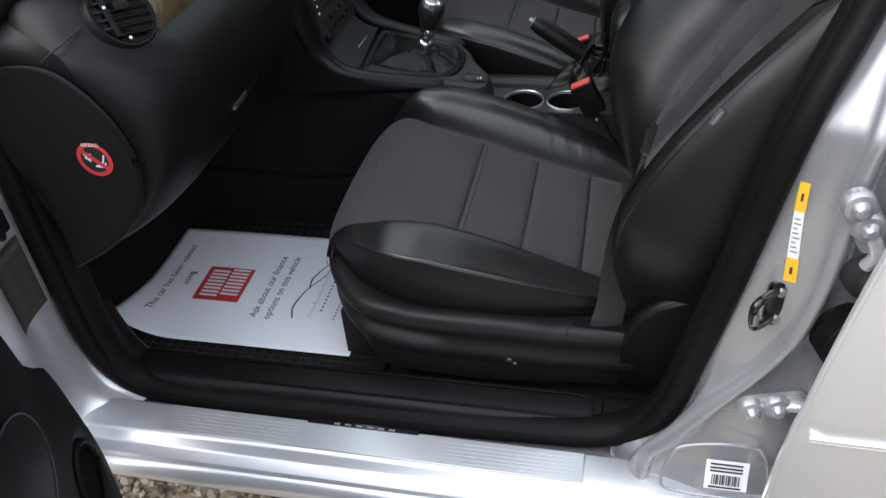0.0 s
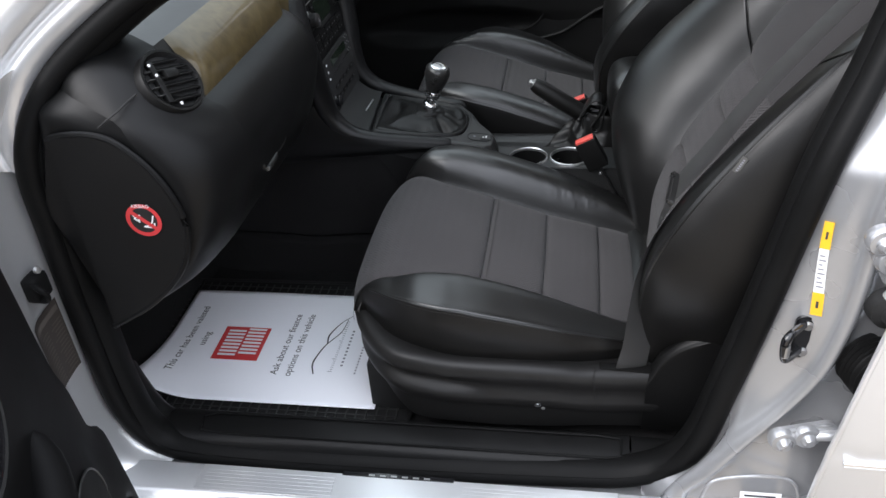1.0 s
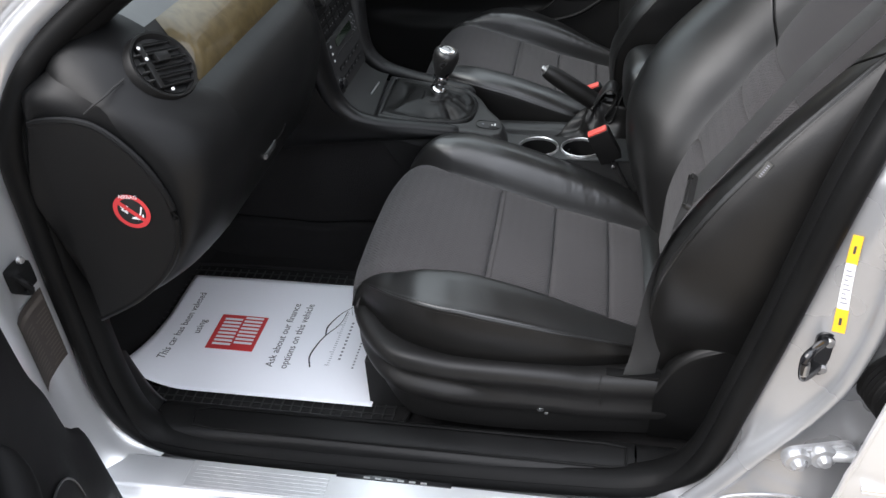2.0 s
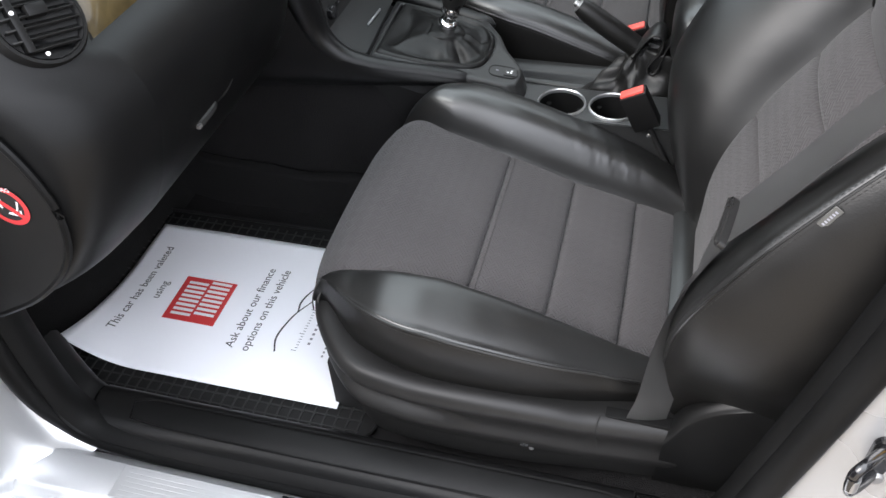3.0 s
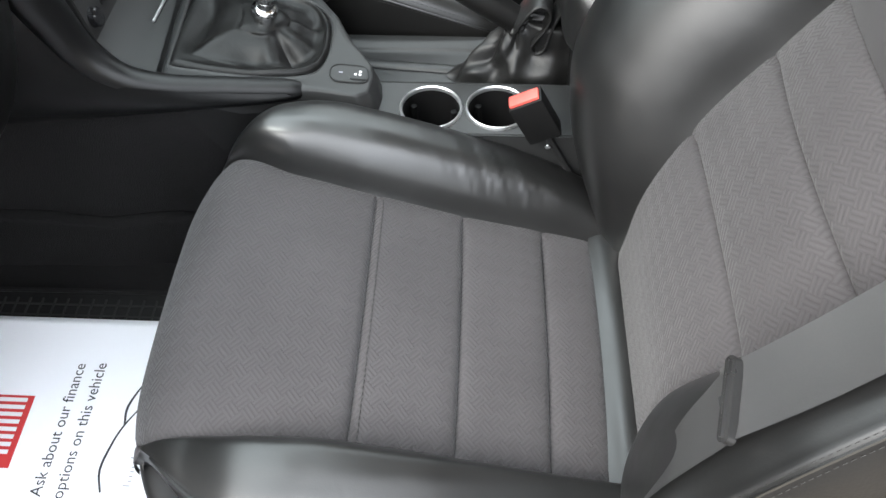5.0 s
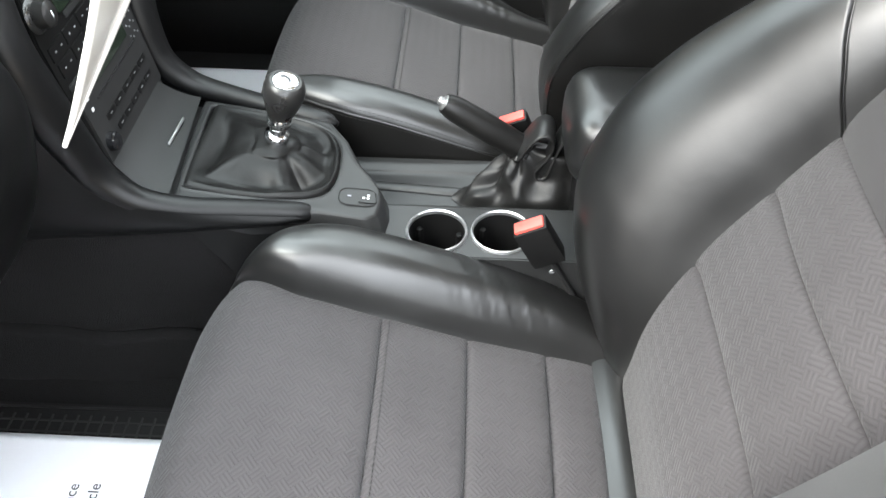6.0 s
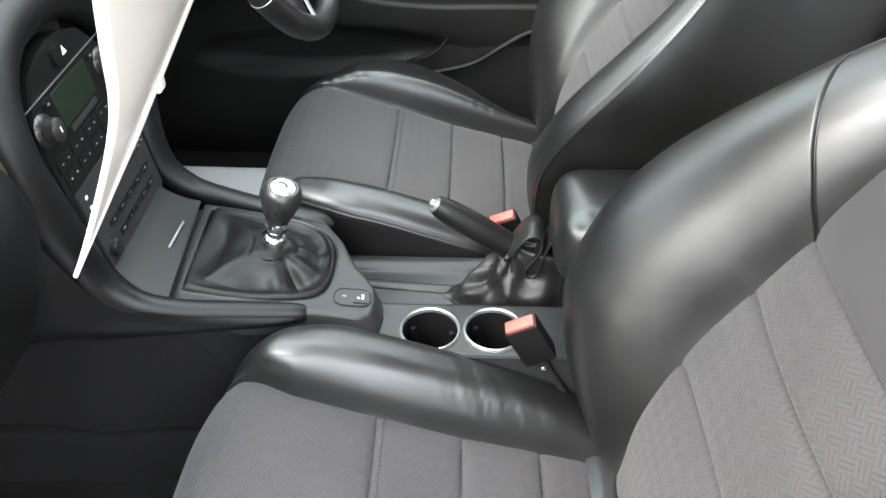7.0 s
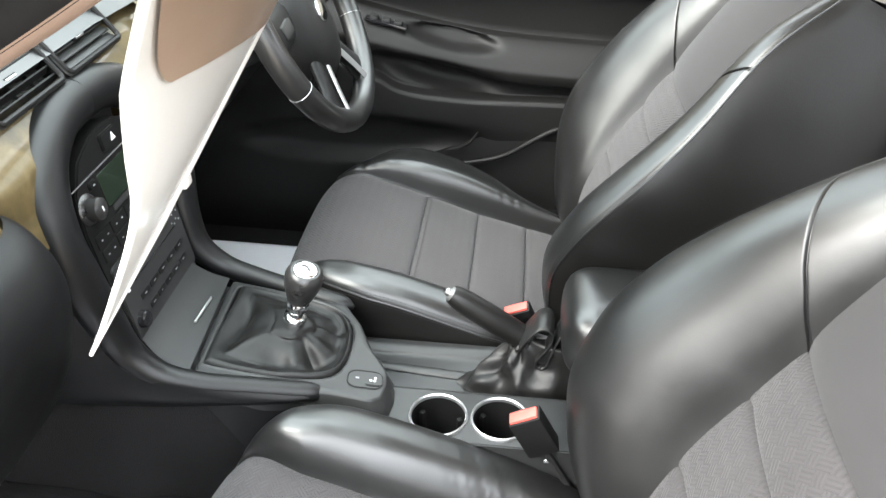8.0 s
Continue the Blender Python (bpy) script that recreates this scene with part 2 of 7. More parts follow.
LEATHER = surface("leather", (0.006, 0.006, 0.0059), (0.010, 0.010, 0.0097), (0.29, 0.40), grain=620, stain=16, bump=0.06, depth=0.0004, kind="voronoi", spec=0.80, wrinkle=0.05)
SOFT_LEATHER = surface("gaiter_leather", (0.0042, 0.0042, 0.0042), (0.0085, 0.0084, 0.0082), (0.36, 0.48), grain=520, stain=20, bump=0.20, depth=0.0004, kind="voronoi", spec=0.27, wrinkle=0.16)
CLOTH = cloth("seat_cloth", (0.0275, 0.0256, 0.0262), (0.068, 0.0632, 0.0645))
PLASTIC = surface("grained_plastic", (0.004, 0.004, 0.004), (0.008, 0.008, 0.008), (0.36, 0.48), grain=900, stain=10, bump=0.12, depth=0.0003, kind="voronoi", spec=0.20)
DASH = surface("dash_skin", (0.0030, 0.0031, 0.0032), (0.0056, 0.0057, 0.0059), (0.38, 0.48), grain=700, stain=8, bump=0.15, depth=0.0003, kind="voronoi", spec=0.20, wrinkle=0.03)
SEAT_TRIM = surface("seat_trim_plastic", (0.008, 0.0078, 0.0077), (0.014, 0.0137, 0.0135), (0.40, 0.52), grain=900, stain=10, bump=0.12, depth=0.0003, kind="voronoi", spec=0.32)
# the dash skin again, lightened: glare from the windscreen is put into the colour
DASH_GLARE = surface("dash_glare_skin", (0.011, 0.0116, 0.0124), (0.018, 0.0188, 0.020), (0.36, 0.46), grain=700, stain=8, bump=0.12, depth=0.0003, kind="voronoi", spec=0.95, wrinkle=0.05)
ROLL = surface("padded_roll_skin", (0.0034, 0.0035, 0.0037), (0.0066, 0.0067, 0.007), (0.36, 0.46), grain=700, stain=8, bump=0.12, depth=0.0003, kind="voronoi", spec=0.33, wrinkle=0.05)
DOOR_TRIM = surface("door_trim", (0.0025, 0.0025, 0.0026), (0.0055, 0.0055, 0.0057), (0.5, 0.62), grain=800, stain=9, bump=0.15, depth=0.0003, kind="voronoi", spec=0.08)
SATIN = surface("satin_black_trim", (0.018, 0.0184, 0.0184), (0.027, 0.0274, 0.0274), (0.34, 0.42), grain=1200, stain=5, bump=0.08, depth=0.0002, spec=0.32)
RUBBER = surface("black_rubber", (0.0040, 0.0040, 0.0040), (0.0085, 0.0085, 0.0085), (0.40, 0.56), grain=300, stain=12, bump=0.1, spec=0.08)
CARPET = surface("carpet", (0.0075, 0.0073, 0.0074), (0.019, 0.0183, 0.0186), (0.9, 1.0), grain=650, stain=9, bump=1.0, depth=0.002, spec=0.15)
MAT = surface("mat_rubber", (0.0045, 0.0045, 0.0045), (0.010, 0.010, 0.010), (0.55, 0.75), grain=500, stain=9, bump=0.3, spec=0.3)
MAT_RIB = surface("mat_rib_rubber", (0.014, 0.014, 0.014), (0.024, 0.024, 0.024), (0.40, 0.55), grain=500, stain=9, bump=0.1)
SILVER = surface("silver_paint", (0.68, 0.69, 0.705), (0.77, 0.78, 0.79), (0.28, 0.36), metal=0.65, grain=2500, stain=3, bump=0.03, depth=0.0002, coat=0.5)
# body paint in a darker copy; the jambs' shade is in this colour
SILVER_SHADED = surface("shaded_silver_paint", (0.35, 0.355, 0.365), (0.43, 0.435, 0.445), (0.22, 0.32), metal=0.55, grain=1800, stain=5, bump=0.06, depth=0.0003, coat=0.5)
ALUMINIUM = surface("brushed_aluminium", (0.66, 0.67, 0.68), (0.78, 0.79, 0.80), (0.28, 0.36), metal=0.9, grain=600, stain=5, bump=0.05)
CHROME = plain("chrome", (0.83, 0.84, 0.85), 0.08, 1.0)
DULL_METAL = surface("dull_metal", (0.35, 0.35, 0.35), (0.5, 0.5, 0.5), (0.3, 0.45), metal=0.9, grain=300, stain=20)
PAPER = surface("paper", (0.85, 0.86, 0.91), (0.91, 0.92, 0.96), (0.65, 0.8), grain=1500, stain=4, bump=0.05, depth=0.0001)
INK = plain("black_ink", (0.03, 0.03, 0.035), 0.7)
PALE_INK = plain("pale_ink", (0.26, 0.26, 0.29), 0.7)
LABEL_GREY = plain("label_grey", (0.180, 0.185, 0.190), 0.45)
GREY_INK = plain("grey_ink", (0.22, 0.22, 0.25), 0.7)
RED_INK = surface("red_ink", (0.50, 0.025, 0.03), (0.60, 0.05, 0.05), (0.6, 0.7), grain=1500, stain=10, bump=0.02)
WHITE_INK = plain("white_ink", (0.8, 0.8, 0.82), 0.6)
RED_PLASTIC = surface("red_plastic", (0.62, 0.070, 0.055), (0.74, 0.110, 0.085), (0.35, 0.45), grain=600, stain=20, bump=0.05)
WEBBING = surface("belt_webbing", (0.056, 0.0557, 0.0553), (0.086, 0.0855, 0.085), (0.36, 0.48), grain=900, stain=12, bump=0.2, depth=0.0003, spec=0.9)
THREAD = plain("thread", (0.030, 0.0295, 0.0287), 0.75, spec=0.25)
MOULDING = surface("pale_moulding", (0.42, 0.43, 0.33), (0.52, 0.52, 0.41), (0.4, 0.5), grain=500, stain=12, bump=0.05)
TAG_GREY = plain("tag_grey", (0.060, 0.059, 0.055), 0.6)
# leather in a darker, duller copy: shade on the seat sides is painted in
DARK_LEATHER = surface("dark_leather", (0.0045, 0.0043, 0.0041), (0.0080, 0.0077, 0.0073), (0.36, 0.48), grain=620, stain=14, bump=0.16, depth=0.0004, kind="voronoi", spec=0.32, wrinkle=0.06)
DOOR_PANEL = surface("driver_door_panel", (0.0062, 0.0061, 0.0060), (0.0105, 0.0103, 0.0101), (0.44, 0.56), grain=800, stain=8, bump=0.15, depth=0.0003, kind="voronoi", spec=0.20)
FINE_CLOTH = surface("upper_backrest_cloth", (0.027, 0.0255, 0.0262), (0.044, 0.0418, 0.0428), (0.85, 0.95), grain=1100, stain=14, bump=0.35, depth=0.0005, spec=0.2, sheen=0.1)
BRAKE_LEATHER = surface("handbrake_leather", (0.0085, 0.0085, 0.0085), (0.015, 0.0148, 0.0145), (0.36, 0.48), grain=520, stain=20, bump=0.20, depth=0.0004, kind="voronoi", spec=0.34, wrinkle=0.30)
KNOB_BLACK = surface("worn_knob_black", (0.010, 0.010, 0.010), (0.020, 0.0195, 0.019), (0.24, 0.36), grain=500, stain=40, bump=0.06, depth=0.0003, spec=0.6)
GLOSS_BLACK = plain("gloss_black", (0.008, 0.008, 0.009), 0.14, coat=0.4)
MATT_BLACK = surface("matt_black", (0.006, 0.006, 0.006), (0.012, 0.012, 0.012), (0.6, 0.8), grain=300, stain=10, bump=0.1)
YELLOW = plain("yellow_label", (0.85, 0.47, 0.02), 0.45)
LABEL_WHITE = plain("label_white", (0.78, 0.79, 0.80), 0.45)
CREAM = surface("cream_headlining", (0.50, 0.43, 0.35), (0.60, 0.52, 0.43), (0.85, 0.95), grain=600, stain=5, bump=0.3)
CARD = surface("white_card", (0.66, 0.645, 0.61), (0.73, 0.715, 0.68), (0.2, 0.3), grain=200, stain=3, bump=0.02, coat=0.3)
TAN = surface("tan_area", (0.30, 0.21, 0.15), (0.36, 0.26, 0.19), (0.25, 0.35), grain=200, stain=3, bump=0.02, coat=0.3)
PILLAR_CLOTH = surface("pillar_cloth", (0.15, 0.100, 0.075), (0.20, 0.14, 0.105), (0.85, 0.95), grain=600, stain=6, bump=0.3)
LCD = plain("lcd_glass", (0.012, 0.018, 0.012), 0.12, coat=0.5)


def wood():
    """Burr walnut under lacquer: warped rings with dark figure."""
    mat, nt, b = nodes_of("burr_walnut")
    co = nt.nodes.new("ShaderNodeTexCoord")
    n1 = nt.nodes.new("ShaderNodeTexNoise")
    n1.inputs["Scale"].default_value, n1.inputs["Detail"].default_value, n1.inputs["Distortion"].default_value = 26, 8, 1.4
    n2 = nt.nodes.new("ShaderNodeTexNoise")
    n2.inputs["Scale"].default_value, n2.inputs["Detail"].default_value = 120, 4
    for n in (n1, n2):
        nt.links.new(co.outputs["Object"], n.inputs["Vector"])
    ramp = nt.nodes.new("ShaderNodeValToRGB")
    e = ramp.color_ramp.elements
    e[0].position, e[0].color = 0.25, (0.036, 0.026, 0.010, 1)
    e[1].position, e[1].color = 0.80, (0.115, 0.088, 0.040, 1)
    m = ramp.color_ramp.elements.new(0.5)
    m.color = (0.072, 0.053, 0.022, 1)
    f = math_node(nt, "ADD", math_node(nt, "MULTIPLY", n1.outputs["Fac"], 0.8), math_node(nt, "MULTIPLY", n2.outputs["Fac"], 0.2))
    nt.links.new(f, ramp.inputs["Fac"])
    nt.links.new(ramp.outputs["Color"], b.inputs["Base Color"])
    b.inputs["Roughness"].default_value = 0.42
    b.inputs["Specular IOR Level"].default_value = 0.3
    b.inputs["Coat Weight"].default_value, b.inputs["Coat Roughness"].default_value = 0.45, 0.05
    return mat


WOOD = wood()


def glass():
    """A thin clear pane: light goes straight through, with a faint gloss."""
    mat, nt, b = nodes_of("window_glass")
    clear = nt.nodes.new("ShaderNodeBsdfTransparent")
    clear.inputs["Color"].default_value = (0.70, 0.75, 0.73, 1)
    gloss = nt.nodes.new("ShaderNodeBsdfGlossy")
    gloss.inputs["Roughness"].default_value = 0.02
    mix = nt.nodes.new("ShaderNodeMixShader")
    mix.inputs["Fac"].default_value = 0.06
    nt.links.new(clear.outputs["BSDF"], mix.inputs[1])
    nt.links.new(gloss.outputs["BSDF"], mix.inputs[2])
    nt.links.new(mix.outputs["Shader"], nt.nodes["Material Output"].inputs["Surface"])
    nt.nodes.remove(b)
    return mat


GLASS = glass()


def gravel_mat():
    mat, nt, b = nodes_of("gravel_stone")
    info = nt.nodes.new("ShaderNodeNewGeometry")
    ramp = nt.nodes.new("ShaderNodeValToRGB")
    e = ramp.color_ramp.elements
    e[0].color, e[1].color = (0.20, 0.15, 0.10, 1), (0.52, 0.45, 0.36, 1)
    nt.links.new(info.outputs["Random Per Island"], ramp.inputs["Fac"])
    nt.links.new(ramp.outputs["Color"], b.inputs["Base Color"])
    b.inputs["Roughness"].default_value = 0.8
    return mat


GRAVEL = gravel_mat()
SOIL = surface("gravel_bed", (0.16, 0.13, 0.09), (0.40, 0.34, 0.27), (0.85, 0.95), grain=60, stain=3, bump=1.0, depth=0.01, kind="voronoi")

# ---- ground ----
ground = part("ground", grid(lambda u, v: (-60 + 120 * u, -60 + 120 * v, 0), 24, 24), SOIL, label="pale brown gravel drive around the car", category="ground", kind="structure")


# added, unseen: blocks low sky light from the driver's side
part("unseen_light_wall", rbox(-20, 20, 3.4, 3.62, 0.0, 2.3, 0.02), surface("unseen_wall", (0.10, 0.085, 0.07), (0.16, 0.14, 0.115), (0.85, 0.95), grain=40, stain=1.5, bump=0.4, depth=0.004), label="unseen brown wall added to block low sky light", category="wall", kind="structure")


def gravel():
    bm = bmesh.new()
    rng = random.Random(4)
    shape = bmesh.new()
    bmesh.ops.create_icosphere(shape, subdivisions=1, radius=1)
    base = [v.co.copy() for v in shape.verts]
    tris = [[v.index for v in f.verts] for f in shape.faces]
    shape.free()
    for k in range(2600):
        x, y = rng.uniform(-0.55, 0.35), rng.uniform(-0.18, 0.42)
        r = rng.uniform(0.006, 0.014)
        m = Matrix.LocRotScale((x, y, r * 0.35), Euler((rng.uniform(-0.4, 0.4), rng.uniform(-0.4, 0.4), rng.uniform(0, 6.3))), (r * rng.uniform(0.9, 1.5), r, r * rng.uniform(0.55, 0.8)))
        vs = [bm.verts.new(m @ (c * (1 + 0.14 * math.sin(5 * c.x + 7 * c.y + k)))) for c in base]
        for t in tris:
            bm.faces.new([vs[i] for i in t])
    return part("gravel", bm, GRAVEL, label="loose rounded beige gravel stones beside the sill", category="gravel", kind="stuff", smooth=False)


gravel()

# ---- body shell round the open front door ----
LEAN = 0.42


def flank(z, y=0.03):
    return y + max(0.0, z - 0.85) * LEAN


SEAL = [(-0.25, 0.338), (0.0, 0.333), (0.3, 0.342), (0.405, 0.352), (0.460, 0.385), (0.487, 0.44), (0.507, 0.53), (0.531, 0.648), (0.566, 0.841),
        (0.612, 0.95), (0.660, 1.08), (0.682, 1.20), (0.66, 1.31), (0.55, 1.345), (0.36, 1.335), (0.15, 1.228), (-0.07, 1.078), (-0.20, 1.005),
        (-0.295, 0.93), (-0.332, 0.85), (-0.342, 0.74), (-0.344, 0.58), (-0.340, 0.45), (-0.318, 0.365)]
loop = spline([(x, flank(z) + 0.012 * min(1.0, max(0.0, (0.42 - z) / 0.04)), z) for x, z in SEAL], 180, closed=True)
seal = part("door_seal", tube(loop, 0.0145, 12, closed=True, up=(0, 1, 0), flat=1.15), RUBBER, label="black rubber seal round the door opening", category="door seal", kind="structure")
inner = spline([(x * 0.985 + 0.007, flank(z) + 0.022, 0.335 + (z - 0.335) * 0.985 + 0.006) for x, z in SEAL], 180, closed=True)
part("seal_lip", tube(inner, 0.0155, 10, closed=True, up=(0, 1, 0), flat=1.5), RUBBER, seal)

body = thing("car_body", (0.1, -0.05, 0.2), "silver painted car body with an open front door", "car body", kind="structure")
# sill: tread, step, flare
SILL = [(0.028, 0.325), (0.014, 0.345), (0.006, 0.353), (-0.042, 0.356), (-0.049, 0.352), (-0.055, 0.343), (-0.060, 0.341), (-0.075, 0.3385), (-0.078, 0.3335), (-0.082, 0.333),
        (-0.089, 0.327), (-0.093, 0.315), (-0.090, 0.304), (-0.07, 0.298), (0.0, 0.290), (0.25, 0.285)]
part("sill", extrude_x(SILL, [-0.75, -0.42, -0.2, 0.0, 0.2, 0.4, 0.6, 1.6]), SILVER, body, "silver painted door sill")
part("sill_closing", rbox(-0.7, 1.6, 0.03, 0.10, 0.287, 0.325, 0.004), SILVER_SHADED, body)
# floor pan edge fillet between sill and jambs
def front_jamb(u, v):
    z = 0.335 + 0.62 * u
    rows = [(-0.336, 0.044), (-0.350, 0.036), (-0.358, 0.027), (-0.362, 0.012), (-0.358, -0.03), (-0.338, -0.075), (-0.328, -0.125), (-0.34, -0.15), (-0.60, -0.16)]
    x, y = rounded(rows, v)
    fl = lerps([(0.335, 0.078), (0.345, 0.054), (0.365, 0.026), (0.40, 0.011), (0.45, 0.004), (0.55, 0.0)], z)
    fl *= max(0.0, 1 - max(0.0, -0.004 - y) / 0.05)
    return (x + fl + max(0, z - 0.86) * 0.45, y + max(0.0, z - 0.85) * LEAN, z)


part("hinge_pillar", grid(front_jamb, 60, 40), SILVER, body, "silver front door jamb")
# A-pillar skin outside the seal
PILLAR = [(-0.45, 0.87), (-0.362, 0.980), (-0.258, 1.064), (-0.105, 1.138), (0.13, 1.262), (0.34, 1.365), (0.54, 1.385), (0.70, 1.34), (0.76, 1.22)]
po = spline([(x, flank(z, 0.0), z) for x, z in PILLAR], 60)
pi = spline([(x, flank(z) - 0.002, z) for x, z in [(-0.338, 0.83), (-0.305, 0.935), (-0.205, 1.014), (-0.075, 1.088), (0.145, 1.238), (0.355, 1.347), (0.545, 1.357), (0.67, 1.322), (0.692, 1.20)]], 60)


def pillar(u, v):
    i = round(u * 59)
    a, b = pi[i], po[i]
    w, dy = rounded([(0, 0), (0.12, -0.012), (0.3, -0.018), (0.45, -0.012), (0.55, -0.022), (0.75, -0.030), (1.0, -0.028), (1.35, 0.01), (1.5, 0.05)], v)
    w *= min(1.0, u / 0.06 + 0.30)
    dy *= min(1.0, u / 0.06 + 0.30)
    p = a.lerp(b, w)
    return (p.x, p.y + dy, p.z)


part("screen_pillar", grid(pillar, 59, 48), SILVER, body, "silver windscreen pillar and roof rail")
part("screen_moulding", tube([(p.x - 0.012, p.y - 0.010, p.z + 0.012) for p in po[:40]], 0.0055, 8, up=(0, 1, 0), flat=1.3), MOULDING, body, "pale rubber moulding beside the windscreen")
# front wing and scuttle ahead of the pillar
part("front_wing", grid(lambda u, v: (-1.3 + 0.95 * u, -0.155 + 0.06 * v * v + 0.25 * max(0, v - 0.8), 0.30 + 0.62 * v + 0.06 * u * v), 10, 10), SILVER, body, "silver front wing")
part("bonnet", grid(lambda u, v: (-1.5 + 0.95 * u, -0.08 + 1.55 * v, 0.86 + 0.09 * u + 0.06 * math.sin(math.pi * v)), 10, 12), SILVER, body, "silver bonnet")
part("scuttle", rbox(-0.62, -0.40, 0.02, 1.36, 0.86, 0.93, 0.015), MATT_BLACK, body, "black scuttle panel under the screen")

# B-pillar jamb behind the seal, with its ridge
def seal_x(z):
    return lerps([(0.30, 0.428), (0.352, 0.426), (0.385, 0.461), (0.44, 0.488), (0.53, 0.508), (0.648, 0.532), (0.841, 0.567), (0.95, 0.613), (1.08, 0.661), (1.2, 0.683)], z)


def ridge_x(z):
    return lerps([(0.30, 0.44), (0.38, 0.455), (0.43, 0.490), (0.48, 0.520), (0.56, 0.575), (0.62, 0.600), (0.70, 0.612), (0.80, 0.616), (0.9, 0.632), (1.2, 0.72)], z)


def b_jamb(u, v):
    z = 0.30 + 0.90 * u
    s, r = seal_x(z) + 0.004, ridge_x(z)
    rows = [(s - 0.012, 0.042), (s + 0.004, 0.030), (s + 0.012, 0.022), (s + (r - s) * 0.5, 0.012), (r - 0.008, 0.004), (r - 0.002, -0.006), (r + 0.007, -0.010), (r + 0.014, -0.004),
            (r + 0.022, 0.008), (r + 0.05, 0.012), (r + 0.12, 0.014), (r + 0.30, 0.03)]
    x, y = rounded(rows, v)
    low = max(0.0, 1 - (z - 0.30) / 0.24)
    y -= 0.055 * low * (0.15 + 0.85 * min(1, max(0, (x - s) / 0.10)))
    return (x, y + max(0.0, z - 0.85) * LEAN, z)


part("centre_pillar", grid(b_jamb, 90, 66), SILVER_SHADED, body, "silver centre pillar jamb with a pressed ridge")
# roof and screen
part("roof", grid(lambda u, v: (0.36 + 1.54 * u, 0.22 + 0.96 * v, 1.40 + 0.05 * math.sin(math.pi * v) + 0.03 * math.sin(math.pi * u)), 12, 12), SILVER, body, "silver roof")
part("headlining", grid(lambda u, v: (0.38 + 1.49 * u, 0.24 + 0.92 * v, 1.372 + 0.035 * math.sin(math.pi * v)), 10, 10), CREAM, label="cream cloth headlining under the roof", category="headlining", kind="structure")
screen = part("windscreen", grid(lambda u, v: (-0.52 + 0.90 * u, (0.06 + 0.16 * u) * (1 - v) + (1.33 - 0.16 * u) * v, 0.955 + 0.42 * u - 0.02 * math.sin(math.pi * u) + 0.0 * v), 10, 10), GLASS, label="clear laminated windscreen", category="windscreen", kind="structure")
screen.visible_shadow = False
# cloth trim inside the windscreen pillar
pt_ = spline([(0.020, flank(1.10) + 0.018, 1.105), (0.085, flank(1.145) + 0.020, 1.148), (0.150, flank(1.19) + 0.020, 1.188), (0.260, flank(1.26) + 0.020, 1.262), (0.370, flank(1.31) + 0.020, 1.318)], 41)


def pillar_trim(u, v):
    p = pt_[round(u * 40)]
    o, rise = rounded([(0.050, 0.020), (0.022, 0.004), (0.004, -0.001), (-0.006, 0.006), (-0.008, 0.018), (-0.006, 0.034), (-0.004, 0.046)], v)
    return (p.x - 0.25 * rise, p.y + o, p.z + rise)


part("pillar_trim", grid(lambda u, v: pillar_trim(u, 0.47 * v), 40, 18), PILLAR_CLOTH, body, "tan cloth trim inside the windscreen pillar")
part("pillar_seal", grid(lambda u, v: pillar_trim(u, 0.45 + 0.55 * v), 40, 14), RUBBER, body, "black rubber lip over the pillar trim")
# far side and rear of the cabin
far = thing("cabin_shell", (0.6, 1.42, 0.3), "dark cabin side and rear of the car", "cabin", kind="structure")
part("far_wall", rbox(-0.75, 1.9, 1.42, 1.46, 0.25, 0.86, 0.01), PLASTIC, far)
part("rear_bulkhead", rbox(1.70, 1.75, 0.05, 1.42, 0.25, 0.92, 0.01), PLASTIC, far)
part("front_bulkhead", rbox(-0.80, -0.76, 0.04, 1.42, 0.25, 0.90, 0.01), CARPET, far)
part("near_rear_wall", rbox(0.80, 1.75, 0.03, 0.06, 0.25, 0.86, 0.01), PLASTIC, far)
part("near_front_wall", rbox(-0.76, -0.36, 0.04, 0.075, 0.25, 0.86, 0.01), CARPET, far, "carpeted footwell side")
part("far_skin", grid(lambda u, v: (-1.3 + 3.2 * u, 1.475 + 0.03 * math.sin(math.pi * v), 0.24 + 0.64 * v), 12, 8), SILVER, far, "silver far side skin")
part("boot", rbox(1.76, 2.55, 0.0, 1.40, 0.25, 0.93, 0.08, 4), SILVER, far, "silver boot")
part("far_roof_rail", tube([(-0.5, 1.38, 0.95), (0.1, 1.28, 1.2), (0.4, 1.22, 1.32), (1.2, 1.2, 1.34), (1.8, 1.3, 1.05)], 0.03, 8, 24), SILVER, far)
part("far_pillar", tube([(0.62, 1.43, 0.84), (0.66, 1.36, 1.1), (0.68, 1.24, 1.32)], 0.05, 8, 10), PLASTIC, far)

# tread plate on the sill
tread = thing("tread_plate", (0.08, -0.015, 0.357), "brushed aluminium tread plate with fine ridges on the sill", "tread plate")
tr = rbox(-0.215, 0.385, -0.042, 0.004, 0.3562, 0.3585, 0.001, 1)
part("plate", tr, SILVER, tread)
for k in range(6):
    y = -0.037 + 0.0062 * k
    part("ridge", rbox(-0.205, -0.012, y, y + 0.0056, 0.3583, 0.3587, 0.0002, 1), SILVER, tread)
    part("ridge", rbox(0.172, 0.375, y, y + 0.0056, 0.3583, 0.3587, 0.0002, 1), SILVER, tread)
badge = part("badge", rbox(-0.004, 0.158, 0.000, 0.008, 0.3580, 0.3596, 0.0006, 1), GLOSS_BLACK, tread, "black badge strip")
